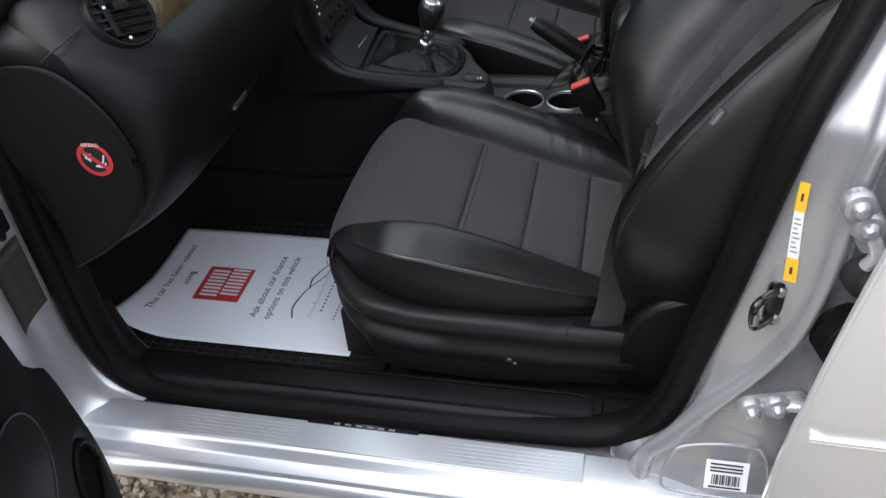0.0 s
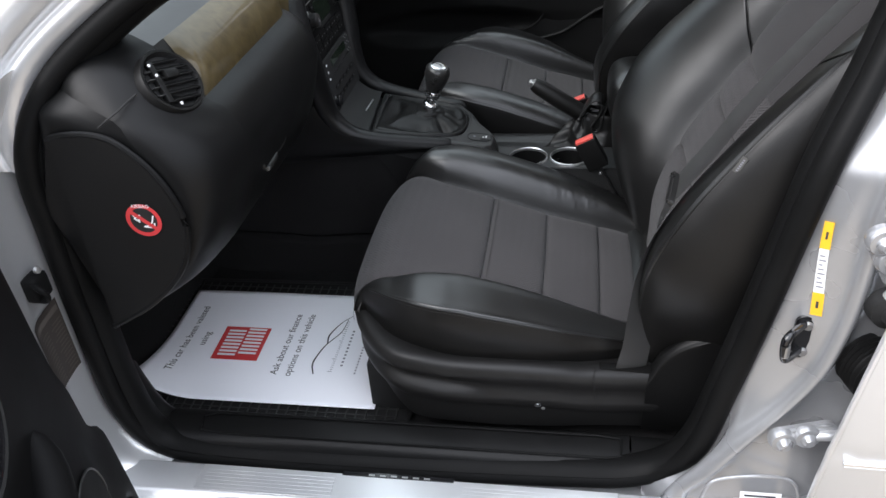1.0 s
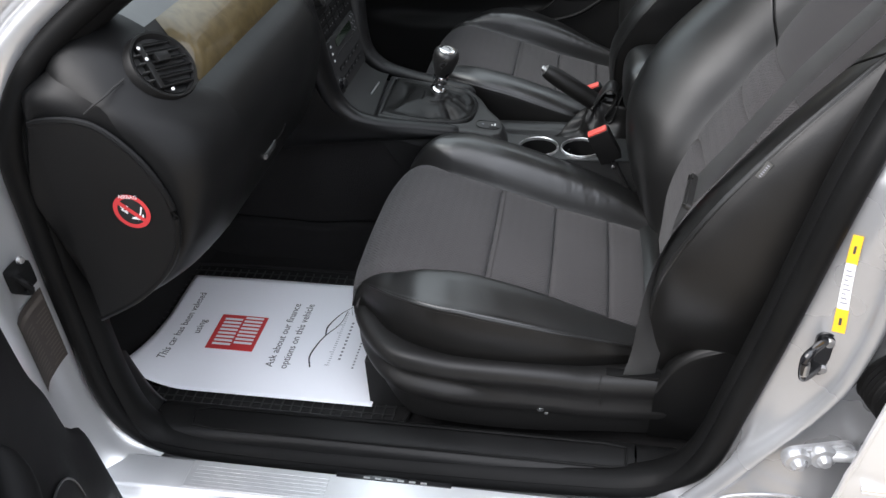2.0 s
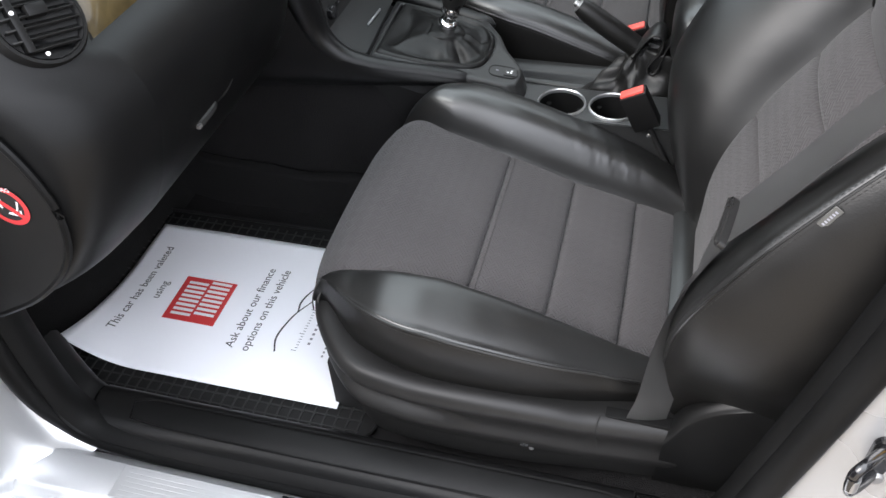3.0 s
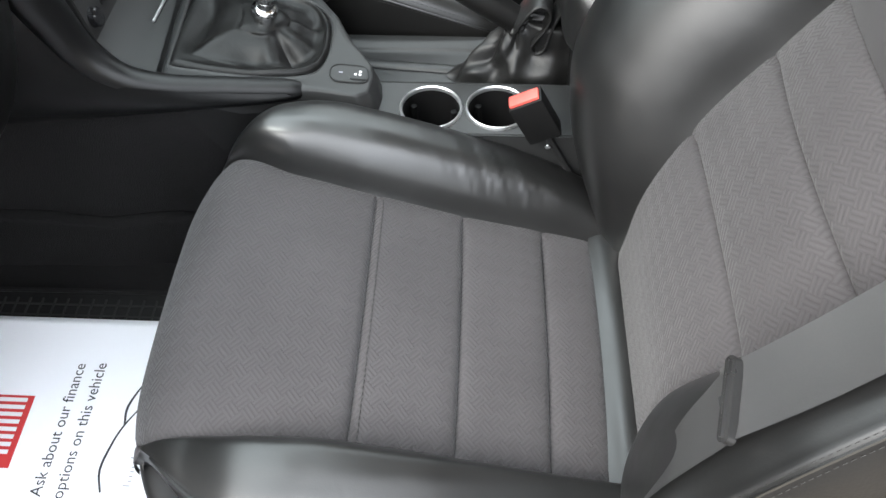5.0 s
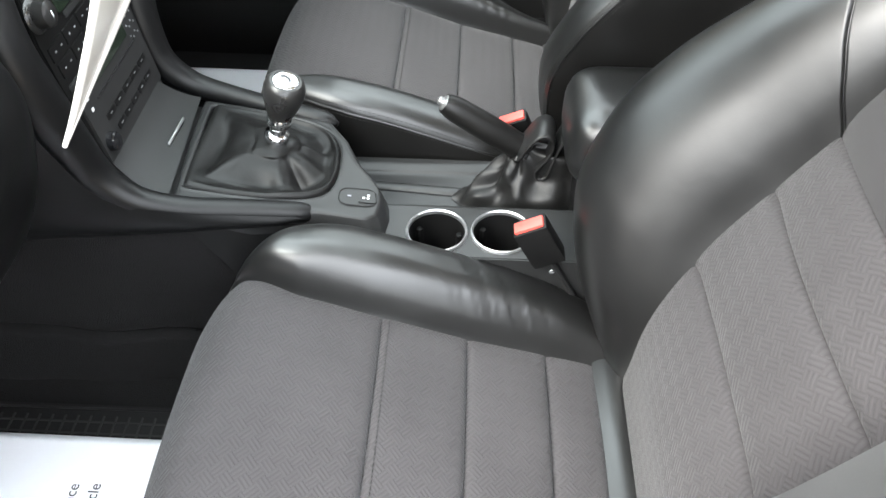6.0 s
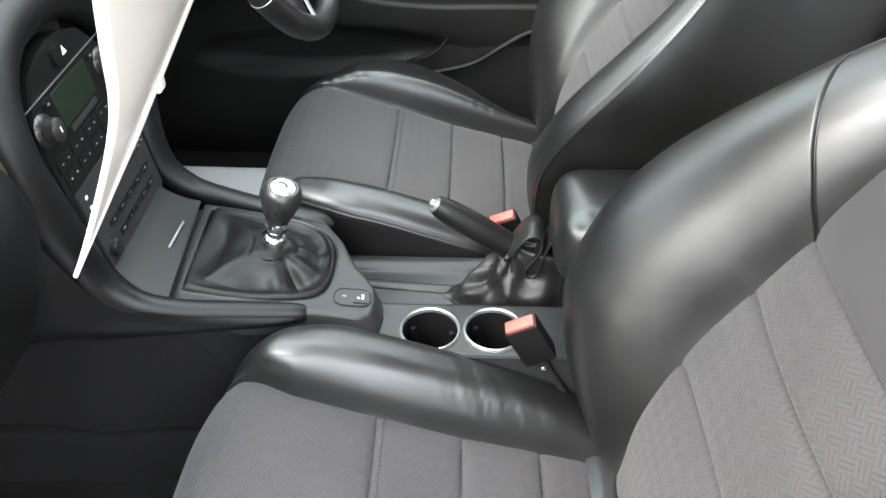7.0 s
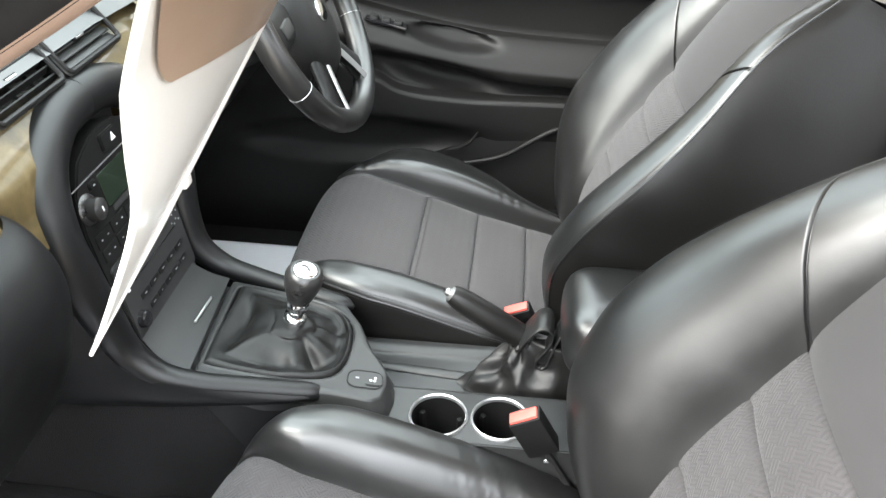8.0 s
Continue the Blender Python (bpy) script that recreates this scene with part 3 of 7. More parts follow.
for k in range(6):
    x = 0.035 + 0.016 * k
    part("letter_bar", rbox(x, x + 0.009, 0.0015, 0.0045, 0.3596, 0.3600, 0.0001, 1), DULL_METAL, badge)

# sill trim inside the seal
trim = thing("sill_trim", (0.08, 0.075, 0.33), "black grained plastic sill trim with a raised long panel", "sill trim")
PROF = [(0.040, 0.338), (0.044, 0.356), (0.050, 0.363), (0.060, 0.367), (0.088, 0.372), (0.100, 0.370), (0.108, 0.362), (0.113, 0.340), (0.115, 0.325)]
part("panel", extrude_x(PROF, [-0.30, -0.1, 0.1, 0.3, 0.402]), PLASTIC, trim)
part("end_panel", extrude_x([(y, z - 0.002) for y, z in PROF], [0.405, 0.43, 0.46]), PLASTIC, trim)
part("front_panel", grid(lambda u, v: (-0.304 - 0.05 * u, PROF[round(v * 8)][0] + 0.01 * u, PROF[round(v * 8)][1] - 0.002 + 0.09 * u * u), 6, 8), PLASTIC, trim)
part("raised_edge", tube([(-0.24, 0.060, 0.3695), (-0.20, 0.056, 0.3690), (0.37, 0.056, 0.3690), (0.39, 0.060, 0.3695), (0.39, 0.088, 0.3740), (0.36, 0.092, 0.3745), (-0.22, 0.092, 0.3745), (-0.245, 0.085, 0.373)], 0.0018, 6, closed=True), PLASTIC, trim)

# carpet and mats
def floor_z(x, y):
    z = 0.318 + 0.002 * math.sin(9 * x + 4 * y)
    z += max(0.0, -0.42 - x) * 0.9
    return z


floor = part("carpet", grid(lambda u, v: (-0.76 + 2.46 * u, 0.06 + 1.36 * v, floor_z(-0.76 + 2.46 * u, 0)), 50, 20), CARPET, label="black cut-pile carpet on the car floor", category="carpet", kind="structure")


def mat(dx, dy, label):
    m = thing("floor_mat", (-0.2 + dx, 0.3 + dy, 0.32), label, "floor mat", "floor mats")
    outline = [(-0.50, 0.12), (-0.48, 0.105), (-0.10, 0.092), (-0.02, 0.092), (0.035, 0.108), (0.062, 0.14), (0.068, 0.18), (0.070, 0.44), (0.055, 0.485), (0.0, 0.50), (-0.44, 0.497), (-0.50, 0.47)]
    bm = plate([(x + dx, y + dy) for x, y in outline], 0.007, 0.002)
    part("sheet", moved(bm, Matrix.Translation((0, 0, 0.320))), MAT, m)
    lines = []
    for k in range(32):
        x = -0.47 + k * 0.0165
        lines.append(rbox(x + dx, x + 0.0022 + dx, 0.112 + dy, 0.488 + dy, 0.3268, 0.3290, 0))
    for k in range(23):
        y = 0.115 + k * 0.0165
        lines.append(rbox(-0.48 + dx, 0.045 + dx, y + dy, y + 0.0022 + dy, 0.3268, 0.3288, 0))
    part("tread_grid", join(*lines), MAT_RIB, m)
    part("rim", tube([(x + dx, y + dy, 0.3275) for x, y in outline], 0.0035, 6, 70, closed=True), MAT, m)
    return m


mat(0, 0, "black rubber floor mat with a square grid on the carpet")
mat(-0.05, 0.76, "black rubber floor mat in front of the driver seat")


# printed paper mats
def paper(x0, y0, z0, label, printed=True):
    """An A3 sheet, 0.42 along x from its head at x0, 0.297 across from y0, with a curled front corner."""
    p = thing("paper_mat", (x0 + 0.2, y0 + 0.15, z0), label, "paper", "paper mats")

    def lift(x, y):
        a = max(0.0, (x0 + 0.11 - x) / 0.11)
        b = max(0.0, (y0 + 0.20 - y) / 0.20)
        return z0 + 0.046 * a * a * b * b + 0.002 * math.sin(14 * (x - x0)) * math.sin(9 * (y - y0)) + 0.002

    def skew(x, y):
        return x + 0.10 * (y - y0 - 0.15) * max(0, 1 - (x - x0) / 0.3) * -0.2, y

    top = grid(lambda u, v: (*skew(x0 + 0.42 * u, y0 + 0.297 * v), lift(x0 + 0.42 * u, y0 + 0.297 * v)), 42, 30)
    sheet = part("sheet", top, PAPER, p)
    so = sheet.modifiers.new("thick", "SOLIDIFY")
    so.thickness = 0.0003
    if not printed:
        return p

    def lay(bm, rise=0.0006):
        for v in bm.verts:
            x, y = v.co.x, v.co.y
            sx, sy = skew(x, y)
            v.co = Vector((sx, sy, lift(x, y) + rise + v.co.z))
        return bm

    def line(text, size, x, spacing=1.0, material=INK):
        m = Matrix.Translation((x, y0 + 0.15, 0)) @ Matrix.Rotation(radians(90), 4, "Z")
        bm = writing(text, size, m, spacing)
        part("text_line", lay(bm), material, sheet)

    def bar(xa, xb, ya, yb, material, rise=0.0006, name="print_bar"):
        bm = grid(lambda u, v: (xa + (xb - xa) * u, ya + (yb - ya) * v, 0), 8, 8)
        return part(name, lay(bm, rise), material, sheet)

    line("This car has been valeted", 0.0185, x0 + 0.045)
    line("using", 0.0185, x0 + 0.076)
    bar(x0 + 0.100, x0 + 0.186, y0 + 0.098, y0 + 0.187, RED_INK, 0.0006, "red_panel")
    # two rows of white bars in the red panel
    for row in range(2):
        xa = x0 + 0.109 + row * 0.037
        ya = y0 + 0.108 + row * 0.006
        for k in range(8):
            bar(xa, xa + 0.033, ya + k * 0.0092, ya + k * 0.0092 + 0.0052, WHITE_INK, 0.0011)
    line("Ask about our finance", 0.0185, x0 + 0.232)
    line("options on this vehicle", 0.0185, x0 + 0.257)
    # car-shaped swoosh and bars for the dealer's lettering
    for pts in ([(0.296, 0.075), (0.288, 0.10), (0.292, 0.13), (0.300, 0.155), (0.318, 0.19), (0.322, 0.225)], [(0.300, 0.155), (0.298, 0.18), (0.312, 0.215), (0.328, 0.235)]):
        bm = tube([(x0 + a, y0 + b, 0.0) for a, b in pts], lambda u: 0.0013 * (1.15 - abs(u - 0.25)), 6, 24, flat=0.2)
        part("swoosh", lay(bm), INK, sheet)
    for k in range(26):
        y = y0 + 0.083 + 0.0054 * k
        tall = 0.008 if k in (0, 6, 15, 19) else 0.0042
        bar(x0 + 0.3265 - tall, x0 + 0.3265, y, y + 0.0012, PALE_INK)
    for k in range(11):
        y = y0 + 0.098 + 0.0092 * k
        bar(x0 + 0.338, x0 + 0.342, y, y + 0.0042, GREY_INK)
    for k in range(16):
        y = y0 + 0.080 + 0.0075 * k
        bar(x0 + 0.366, x0 + 0.369, y, y + 0.0036, GREY_INK)
    return p


paper(-0.414, 0.158, 0.3312, "white paper mat with black text and a red panel")
paper(-0.44, 0.99, 0.3312, "plain white paper mat in front of the driver seat", False)

# ---- seats ----
CUSHION = spline([(-0.012, 0, 0.430), (-0.023, 0, 0.480), (-0.018, 0, 0.520), (0.005, 0, 0.555), (0.045, 0, 0.569), (0.10, 0, 0.559), (0.178, 0, 0.537), (0.272, 0, 0.505), (0.360, 0, 0.482), (0.418, 0, 0.466)], 161)
BASE, UP, OUT = Vector((0.455, 0, 0.470)), Vector((0.454, 0, 0.891)), Vector((-0.891, 0, 0.454))


def at_x(x):
    """The cushion's station whose top lies at x."""
    best = min(range(20, 161), key=lambda i: abs(CUSHION[i].x - x))
    return best / 160


def cpoint(s):
    i = min(max(s, 0), 1) * 160
    k = min(int(i), 159)
    return CUSHION[k].lerp(CUSHION[k + 1], i - k)


TOP_S = at_x(0.0)


def cnormal(s):
    a, b = cpoint(s - 0.01), cpoint(s + 0.01)
    t = (b - a).normalized()
    return Vector((-t.z, 0, t.x))


def stitches(line, normal, length=0.0042, gap=0.0020, r=0.00036):
    """Small thread pieces along a line of points."""
    bm = bmesh.new()
    out = []
    total = sum((b - a).length for a, b in zip(line, line[1:]))
    count = int(total / (length + gap))
    pts = spline(line, count * 2 + 1)
    for k in range(count):
        a, b = pts[2 * k], pts[2 * k].lerp(pts[2 * k + 1], 1.25)
        t = (b - a).normalized()
        n = normal(a)
        w = t.cross(n).normalized() * r
        lift = n * r * 1.3
        vs = [bm.verts.new(p) for p in (a - w, a + w, b + w, b - w)]
        mid = [bm.verts.new(p + lift) for p in (a.lerp(b, 0.25), a.lerp(b, 0.75))]
        for f in ((vs[0], vs[1], mid[0]), (vs[1], vs[2], mid[1], mid[0]), (vs[2], vs[3], mid[1]), (vs[3], vs[0], mid[0], mid[1])):
            bm.faces.new(f)
    return bm


CREASE = [(0.0, 0.335), (0.10, 0.362), (0.20, 0.398), (0.32, 0.434), (0.46, 0.463), (0.62, 0.482), (1.0, 0.490)]


def ease(u):
    """Crowds the steps of a panel towards its seams."""
    return (1 - math.cos(math.pi * u)) / 2


def soft(table, x, w=0.016):
    """A table read with its corners rounded off over w either side."""
    return sum(lerps(table, x + w * k / 4) for k in range(-4, 5)) / 9


def corner(x, y, amount=0.024):
    """Rounds the front corners of the cushion in plan."""
    return x + amount * max(0.0, (abs(y) - 0.085) / 0.072) ** 2 * min(1.0, max(0.0, (0.07 - x) / 0.09))


def seat(dx, dy, outer, label):
    """A leather sports seat with cloth panels. outer: -1 where the door side lies towards -y, +1 towards +y."""
    y0 = 0.351 + dy
    s0 = thing("car_seat", (0.2 + dx, y0, 0.33), label, "car seat", "front seats")
    def hw(x, inner=False):
        return 0.147 + 0.011 * min(1.0, max(0.0, (0.16 - x) / 0.15)) + (0.017 * min(1.0, max(0.0, (0.085 - x) / 0.085)) if inner else 0.0)

    def put(x, y, z):
        return Vector((x + dx, y0 + y, z))

    # cloth panels of the cushion
    cuts = [0.0, at_x(0.178), at_x(0.272), at_x(0.360), 1.0]
    for a, b in zip(cuts, cuts[1:]):
        def panel(u, v, a=a, b=b):
            u = ease(u)
            s = a + (b - a) * u
            p, n = cpoint(s), cnormal(s)
            y = (2 * v - 1) * (hw(p.x, (2 * v - 1) * outer < 0) + 0.004)
            edge = min(u if a > 0 else 1, 1 - u)
            seam = edge * (b - a) * 0.6
            roll = 0.0064 * (1 - math.exp(-seam / 0.0095)) - 0.0050 * math.exp(-seam / 0.0022)
            side = 1 - abs(2 * v - 1)
            roll = 0.0025 + (roll - 0.0025) * min(1.0, side / 0.15)
            puff = 0.006 * (1 - (2 * v - 1) ** 2) + 0.003 * (1 - math.exp(-side / 0.05))
            q = p + n * (roll + puff - 0.009)
            return put(corner(q.x, y, 0.010), y, q.z)
        n = max(30, int((b - a) * 120))
        part("seat_panel", grid(panel, n, 36, uv=lambda u, v, a=a, b=b: ((a + (b - a) * ease(u)) * 0.60, v * 0.3)), CLOTH, s0, "dark grey woven cloth panel")
    s1 = cuts[1] + 0.012
    row = []
    for k in range(41):
        v = 0.02 + 0.96 * k / 40
        q = cpoint(s1) + cnormal(s1) * (0.006 * (1 - (2 * v - 1) ** 2) + 0.003 * (1 - math.exp(-(1 - abs(2 * v - 1)) / 0.05)) - 0.0045)
        row.append(put(q.x, (2 * v - 1) * (hw(q.x) + 0.002), q.z))
    part("stitching", stitches(row, lambda p: Vector((0.2, 0, 0.98)), 0.0036, 0.0022, 0.0006), THREAD, s0, "grey stitching")
    # leather strip at the rear of the cushion
    part("rear_strip", grid(lambda u, v: put(0.412 + 0.058 * u, (2 * v - 1) * 0.150, 0.462 + 0.012 * math.sin(math.pi * (u * 0.9 + 0.1)) - 0.004 * u), 10, 24), LEATHER, s0, "black leather strip")

    # bolsters of the cushion
    for side in (-1, 1):
        near = side == outer

        def bolster(u, v, side=side, near=near):
            # stations run up the front face, then back along the top
            s = 0.10 + 0.93 * u
            p = cpoint(min(s, 1))
            x, c = p.x, p.z
            if s > 1:
                x, c = x + (s - 1), c - 0.2 * (s - 1)
            front = s < TOP_S
            X = 0.0 if front else x
            py = soft([(0.0, 0.162), (0.02, 0.176), (0.038, 0.191), (0.058, 0.204), (0.104, 0.231), (0.145, 0.241), (0.183, 0.241), (0.221, 0.237), (0.259, 0.230), (0.297, 0.219), (0.336, 0.203), (0.38, 0.190), (0.45, 0.172)], X, 0.016 * min(1.0, X / 0.02))
            pz = soft([(0.0, 0.552), (0.02, 0.562), (0.038, 0.567), (0.058, 0.570), (0.104, 0.580), (0.145, 0.580), (0.183, 0.573), (0.221, 0.563), (0.259, 0.550), (0.297, 0.534), (0.336, 0.516), (0.38, 0.498), (0.45, 0.480)], X, 0.016 * min(1.0, X / 0.02))
            by = soft([(0.0, 0.158), (0.018, 0.174), (0.033, 0.187), (0.049, 0.199), (0.093, 0.213), (0.137, 0.223), (0.179, 0.227), (0.219, 0.227), (0.259, 0.224), (0.299, 0.217), (0.338, 0.206), (0.45, 0.18)], X, 0.016 * min(1.0, X / 0.02))
            k = cpoint(TOP_S).z if front else c
            crown = max(k, pz) + soft([(0.0, 0.001), (0.05, 0.007), (0.12, 0.012), (0.35, 0.012), (0.45, 0.008)], X, 0.016 * min(1.0, X / 0.02))
            h0 = hw(X, not near)
            if not near:
                up = soft([(0.0, 0.003), (0.012, 0.012), (0.03, 0.024), (0.06, 0.037), (0.12, 0.050), (0.25, 0.054), (0.36, 0.040), (0.45, 0.016)], X, 0.016 * min(1.0, X / 0.02))
                py = hw(X) + soft([(0.0, 0.024), (0.012, 0.030), (0.03, 0.040), (0.06, 0.060), (0.10, 0.077), (0.15, 0.087), (0.30, 0.087), (0.45, 0.070)], X, 0.016 * min(1.0, X / 0.02))
                by, pz, crown = py - 0.004, k + 0.60 * up, k + up
            g, low = py - h0, lerps([(0.0, 0.515), (0.05, 0.495), (0.1, 0.482), (0.45, 0.478)], X)
            rows = [(h0 - 0.006, k - 0.012), (h0, k - 0.003), (h0 + 0.10 * g, k + 0.45 * (crown - k)), (h0 + 0.24 * g, k + 0.80 * (crown - k)), (h0 + 0.42 * g, crown - 0.001), (h0 + 0.60 * g, crown), (h0 + 0.78 * g, crown - 0.002),
                    (h0 + 0.92 * g, pz + 0.6 * (crown - pz)), (py, pz), (py + 0.002, pz - 0.25 * (pz - low)), (py + 0.3 * (by - py) + 0.003, pz - 0.5 * (pz - low)), (py + 0.75 * (by - py) + 0.002, pz - 0.8 * (pz - low)), (by - 0.002, low - 0.012)]
            if near:
                # the door-side bolster falls away outwards from its seam with the cloth
                d = crown - pz
                rows[2:8] = [(h0 + 0.08 * g, k + 0.62 * (crown - k)), (h0 + 0.20 * g, k + 0.94 * (crown - k)), (h0 + 0.38 * g, crown), (h0 + 0.58 * g, crown - 0.16 * d), (h0 + 0.76 * g, crown - 0.40 * d), (h0 + 0.91 * g, crown - 0.72 * d)]
            y, z = rounded(rows, v)
            if front:
                f = (TOP_S - s) / (TOP_S - 0.10)
                y = h0 - 0.006 + (y - h0 + 0.006) * (1 - 0.6 * f)
                z = min(z, c)
                x = x + 0.5 * max(0.0, y - h0) * min(1.0, f * 4)
            # wear creases where a leg slides over the rear of the inner bolster
            cr = math.exp(-((x - 0.315) / 0.070) ** 2) * (0.00045 * math.sin(x * 780 + 160 * y + 3 * math.sin(70 * y)) + 0.00085 * math.sin(x * 330 + 130 * y) * math.sin(x * 140 + 30 * y)) * math.sin(math.pi * min(1, v / 0.62)) if side != outer else 0
            if near and dy > 0.3:
                # the driver's bolster is worn where one slides out
                top = math.sin(math.pi * min(1, v / 0.62))
                cr = top * (math.exp(-((x - 0.085) / 0.05) ** 2) * (0.0006 * math.sin(x * 300 + 55 * y) + 0.0004 * math.sin(x * 190 - 70 * y + 1)) + math.exp(-((x - 0.33) / 0.05) ** 2) * (0.0008 * math.sin(x * 330 + 90 * y) + 0.0004 * math.sin(x * 520 + 40 * y)))
            return put(corner(x, min(y, 0.17), 0.007 if side == outer else 0.010), side * y, z + cr)
        b = part("seat_bolster", grid(lambda u, v: bolster(u, v * 8 / 12), 110, 42), LEATHER, s0, "padded black leather bolster")
        part("bolster_side", grid(lambda u, v: bolster(u, (8 + 4 * v) / 12), 110, 20), DARK_LEATHER, s0, "smooth black lower bolster panel")
        edge = [bolster(u / 60, 8.0 / 12) for u in range(10, 59)]
        part("piping", tube([e + Vector((0, side * 0.0005, 0.0)) for e in edge], 0.0017, 6), LEATHER, b)
        for off, drop in ((0.0, 0.005), (0.0, -0.0055)):
            line = [bolster(u / 40, (8.0 - (drop > 0) * 0.50 + (drop < 0) * 0.26) / 12) + Vector((0, side * 0.0006, 0.0004)) for u in range(8, 39)]
            part("stitching", stitches(line, lambda p, side=side: Vector((0, side * 0.75, 0.66))), THREAD, b, "grey stitching")
    # body under the cushion
    part("cushion_base", grid(lambda u, v: put(0.06 + 0.38 * u - 0.02 * math.sin(math.pi * v), (2 * v - 1) * 0.215, 0.40 + 0.04 * math.sin(math.pi * v)), 10, 16), PLASTIC, s0)
    part("front_apron", grid(lambda u, v: put(-0.018 + 0.03 * (1 - u) ** 2 + 0.05 * abs(2 * v - 1) ** 4, (2 * v - 1) * 0.160, 0.36 + 0.085 * u), 8, 16), PLASTIC, s0)
    for x in (0.03, 0.40):
        for sy in (-1, 1):
            part("rail_foot", rbox(x - 0.03 + dx, x + 0.03 + dx, y0 + sy * 0.17 - 0.012, y0 + sy * 0.17 + 0.012, 0.318, 0.42, 0.004), MATT_BLACK, s0)
    # plastic valance along the door side
    vy = outer

    VALPATH = spline([(-0.030, 0.06, 0), (-0.027, 0.10, 0), (-0.019, 0.137, 0), (-0.005, 0.174, 0), (0.02, 0.208, 0), (0.051, 0.235, 0), (0.085, 0.248, 0), (0.141, 0.252, 0), (0.221, 0.252, 0), (0.30, 0.246, 0), (0.345, 0.240, 0), (0.40, 0.235, 0), (0.45, 0.230, 0), (0.50, 0.222, 0)], 91)

    def valance(u, v):
        # from the front of the seat round the corner, then straight back
        k = round(u * 90)
        p, a, b = VALPATH[k], VALPATH[max(0, k - 1)], VALPATH[min(90, k + 1)]
        t = (b - a).normalized()
        nx, ny = -t.y, t.x
        top = lerps([(-0.03, 0.516), (-0.01, 0.508), (0.02, 0.500), (0.057, 0.497), (0.1, 0.495), (0.141, 0.490), (0.221, 0.488), (0.30, 0.481), (0.339, 0.474), (0.45, 0.470)], p.x)
        bot = lerps([(-0.02, 0.430), (0.02, 0.395), (0.09, 0.362), (0.45, 0.352)], p.x)
        scoop = 0.011 * math.exp(-(((p.x - 0.11) / 0.085) ** 4)) if p.x > -0.01 else 0.0
        shelf = lerps([(-0.03, 0.03), (0.0, 0.045), (0.05, 0.046), (0.12, 0.036), (0.30, 0.034), (0.45, 0.05)], p.x)
        rows = [(-shelf - 0.014, top - 0.013), (-shelf, top - 0.006), (-shelf * 0.6, top - 0.0005), (-0.012, top), (-0.004, top - 0.004), (0.0, top - 0.014), (-0.002, top - 0.026), (-0.005 - scoop * 0.7, top - 0.036), (-0.006 - scoop, top - 0.046),
                (-0.005 - scoop * 0.35, top - 0.055), (-0.004, top - 0.063), (-0.007, top - 0.076), (-0.011, (top + bot) / 2 - 0.02), (-0.020, bot)]
        o, z = rounded(rows, v)
        return put(p.x + nx * o, vy * (p.y + ny * o), z)

    val = part("valance", grid(valance, 90, 39), SEAT_TRIM, s0, "black grained plastic side valance")
    # solid black block in place of an opening; it paints the slot's shade
    part("belt_slot_shade", rbox(0.356 + dx, 0.430 + dx, y0 + vy * 0.219 - 0.0075, y0 + vy * 0.219 + 0.0075, 0.462, 0.4742, 0.002), RUBBER, val, "black block painted as the dark of the belt slot")
    part("slot_cover", tube([put(0.352, vy * 0.2335, 0.420), put(0.350, vy * 0.2365, 0.445), put(0.348, vy * 0.2395, 0.462), put(0.349, vy * 0.234, 0.4725), put(0.352, vy * 0.222, 0.4722)], 0.0009, 5, 20), MATT_BLACK, val)
    part("slot_cover", tube([put(0.438, vy * 0.2185, 0.445), put(0.438, vy * 0.2205, 0.460), put(0.437, vy * 0.213, 0.4705)], 0.0009, 5), MATT_BLACK, val)
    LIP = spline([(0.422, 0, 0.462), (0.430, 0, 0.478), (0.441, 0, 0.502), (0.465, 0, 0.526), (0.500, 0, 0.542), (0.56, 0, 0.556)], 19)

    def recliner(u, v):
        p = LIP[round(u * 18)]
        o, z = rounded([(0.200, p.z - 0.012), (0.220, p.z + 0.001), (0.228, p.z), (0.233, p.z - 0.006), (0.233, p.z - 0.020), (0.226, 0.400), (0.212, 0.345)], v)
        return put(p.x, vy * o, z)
    # valance plastic in a blacker copy: the pillar's shade put into colour
    part("recliner_cover", grid(recliner, 18, 20), PLASTIC, val, "recliner cover with a rising lip, blackened by painted shade")
    part("screw", moved(lathe([(0.0, 0.004), (0.005, 0.003), (0.006, 0.0)], 12), frame_of(put(0.27, vy * 0.2405, 0.414), (0, vy, 0))), CHROME, val, "bright screw head")
    part("recliner_tab", moved(lathe([(0.0, 0.003), (0.0028, 0.0025), (0.003, 0.0)], 10), frame_of(put(0.278, vy * 0.2385, 0.404), (0, vy, 0))), DULL_METAL, val)

    # backrest
    def bp(s, n, y):
        q = BASE + UP * s + OUT * n
        return put(q.x, y, q.z)

    def half(s):
        return soft([(-0.03, 0.130), (0.03, 0.120), (0.09, 0.112), (0.136, 0.117), (0.17, 0.124), (0.21, 0.131), (0.26, 0.136), (0.34, 0.141), (0.48, 0.142), (0.62, 0.130)], s, 0.022)

    def wide(s, out):
        if out:
            return soft([(-0.03, 0.192), (0.04, 0.208), (0.10, 0.236), (0.16, 0.256), (0.22, 0.264), (0.28, 0.260), (0.36, 0.252), (0.48, 0.230), (0.60, 0.190)], s, 0.022)
        return soft([(-0.03, 0.212), (0.04, 0.232), (0.10, 0.250), (0.18, 0.268), (0.25, 0.280), (0.30, 0.280), (0.36, 0.268), (0.42, 0.250), (0.50, 0.225), (0.60, 0.190)], s, 0.022)

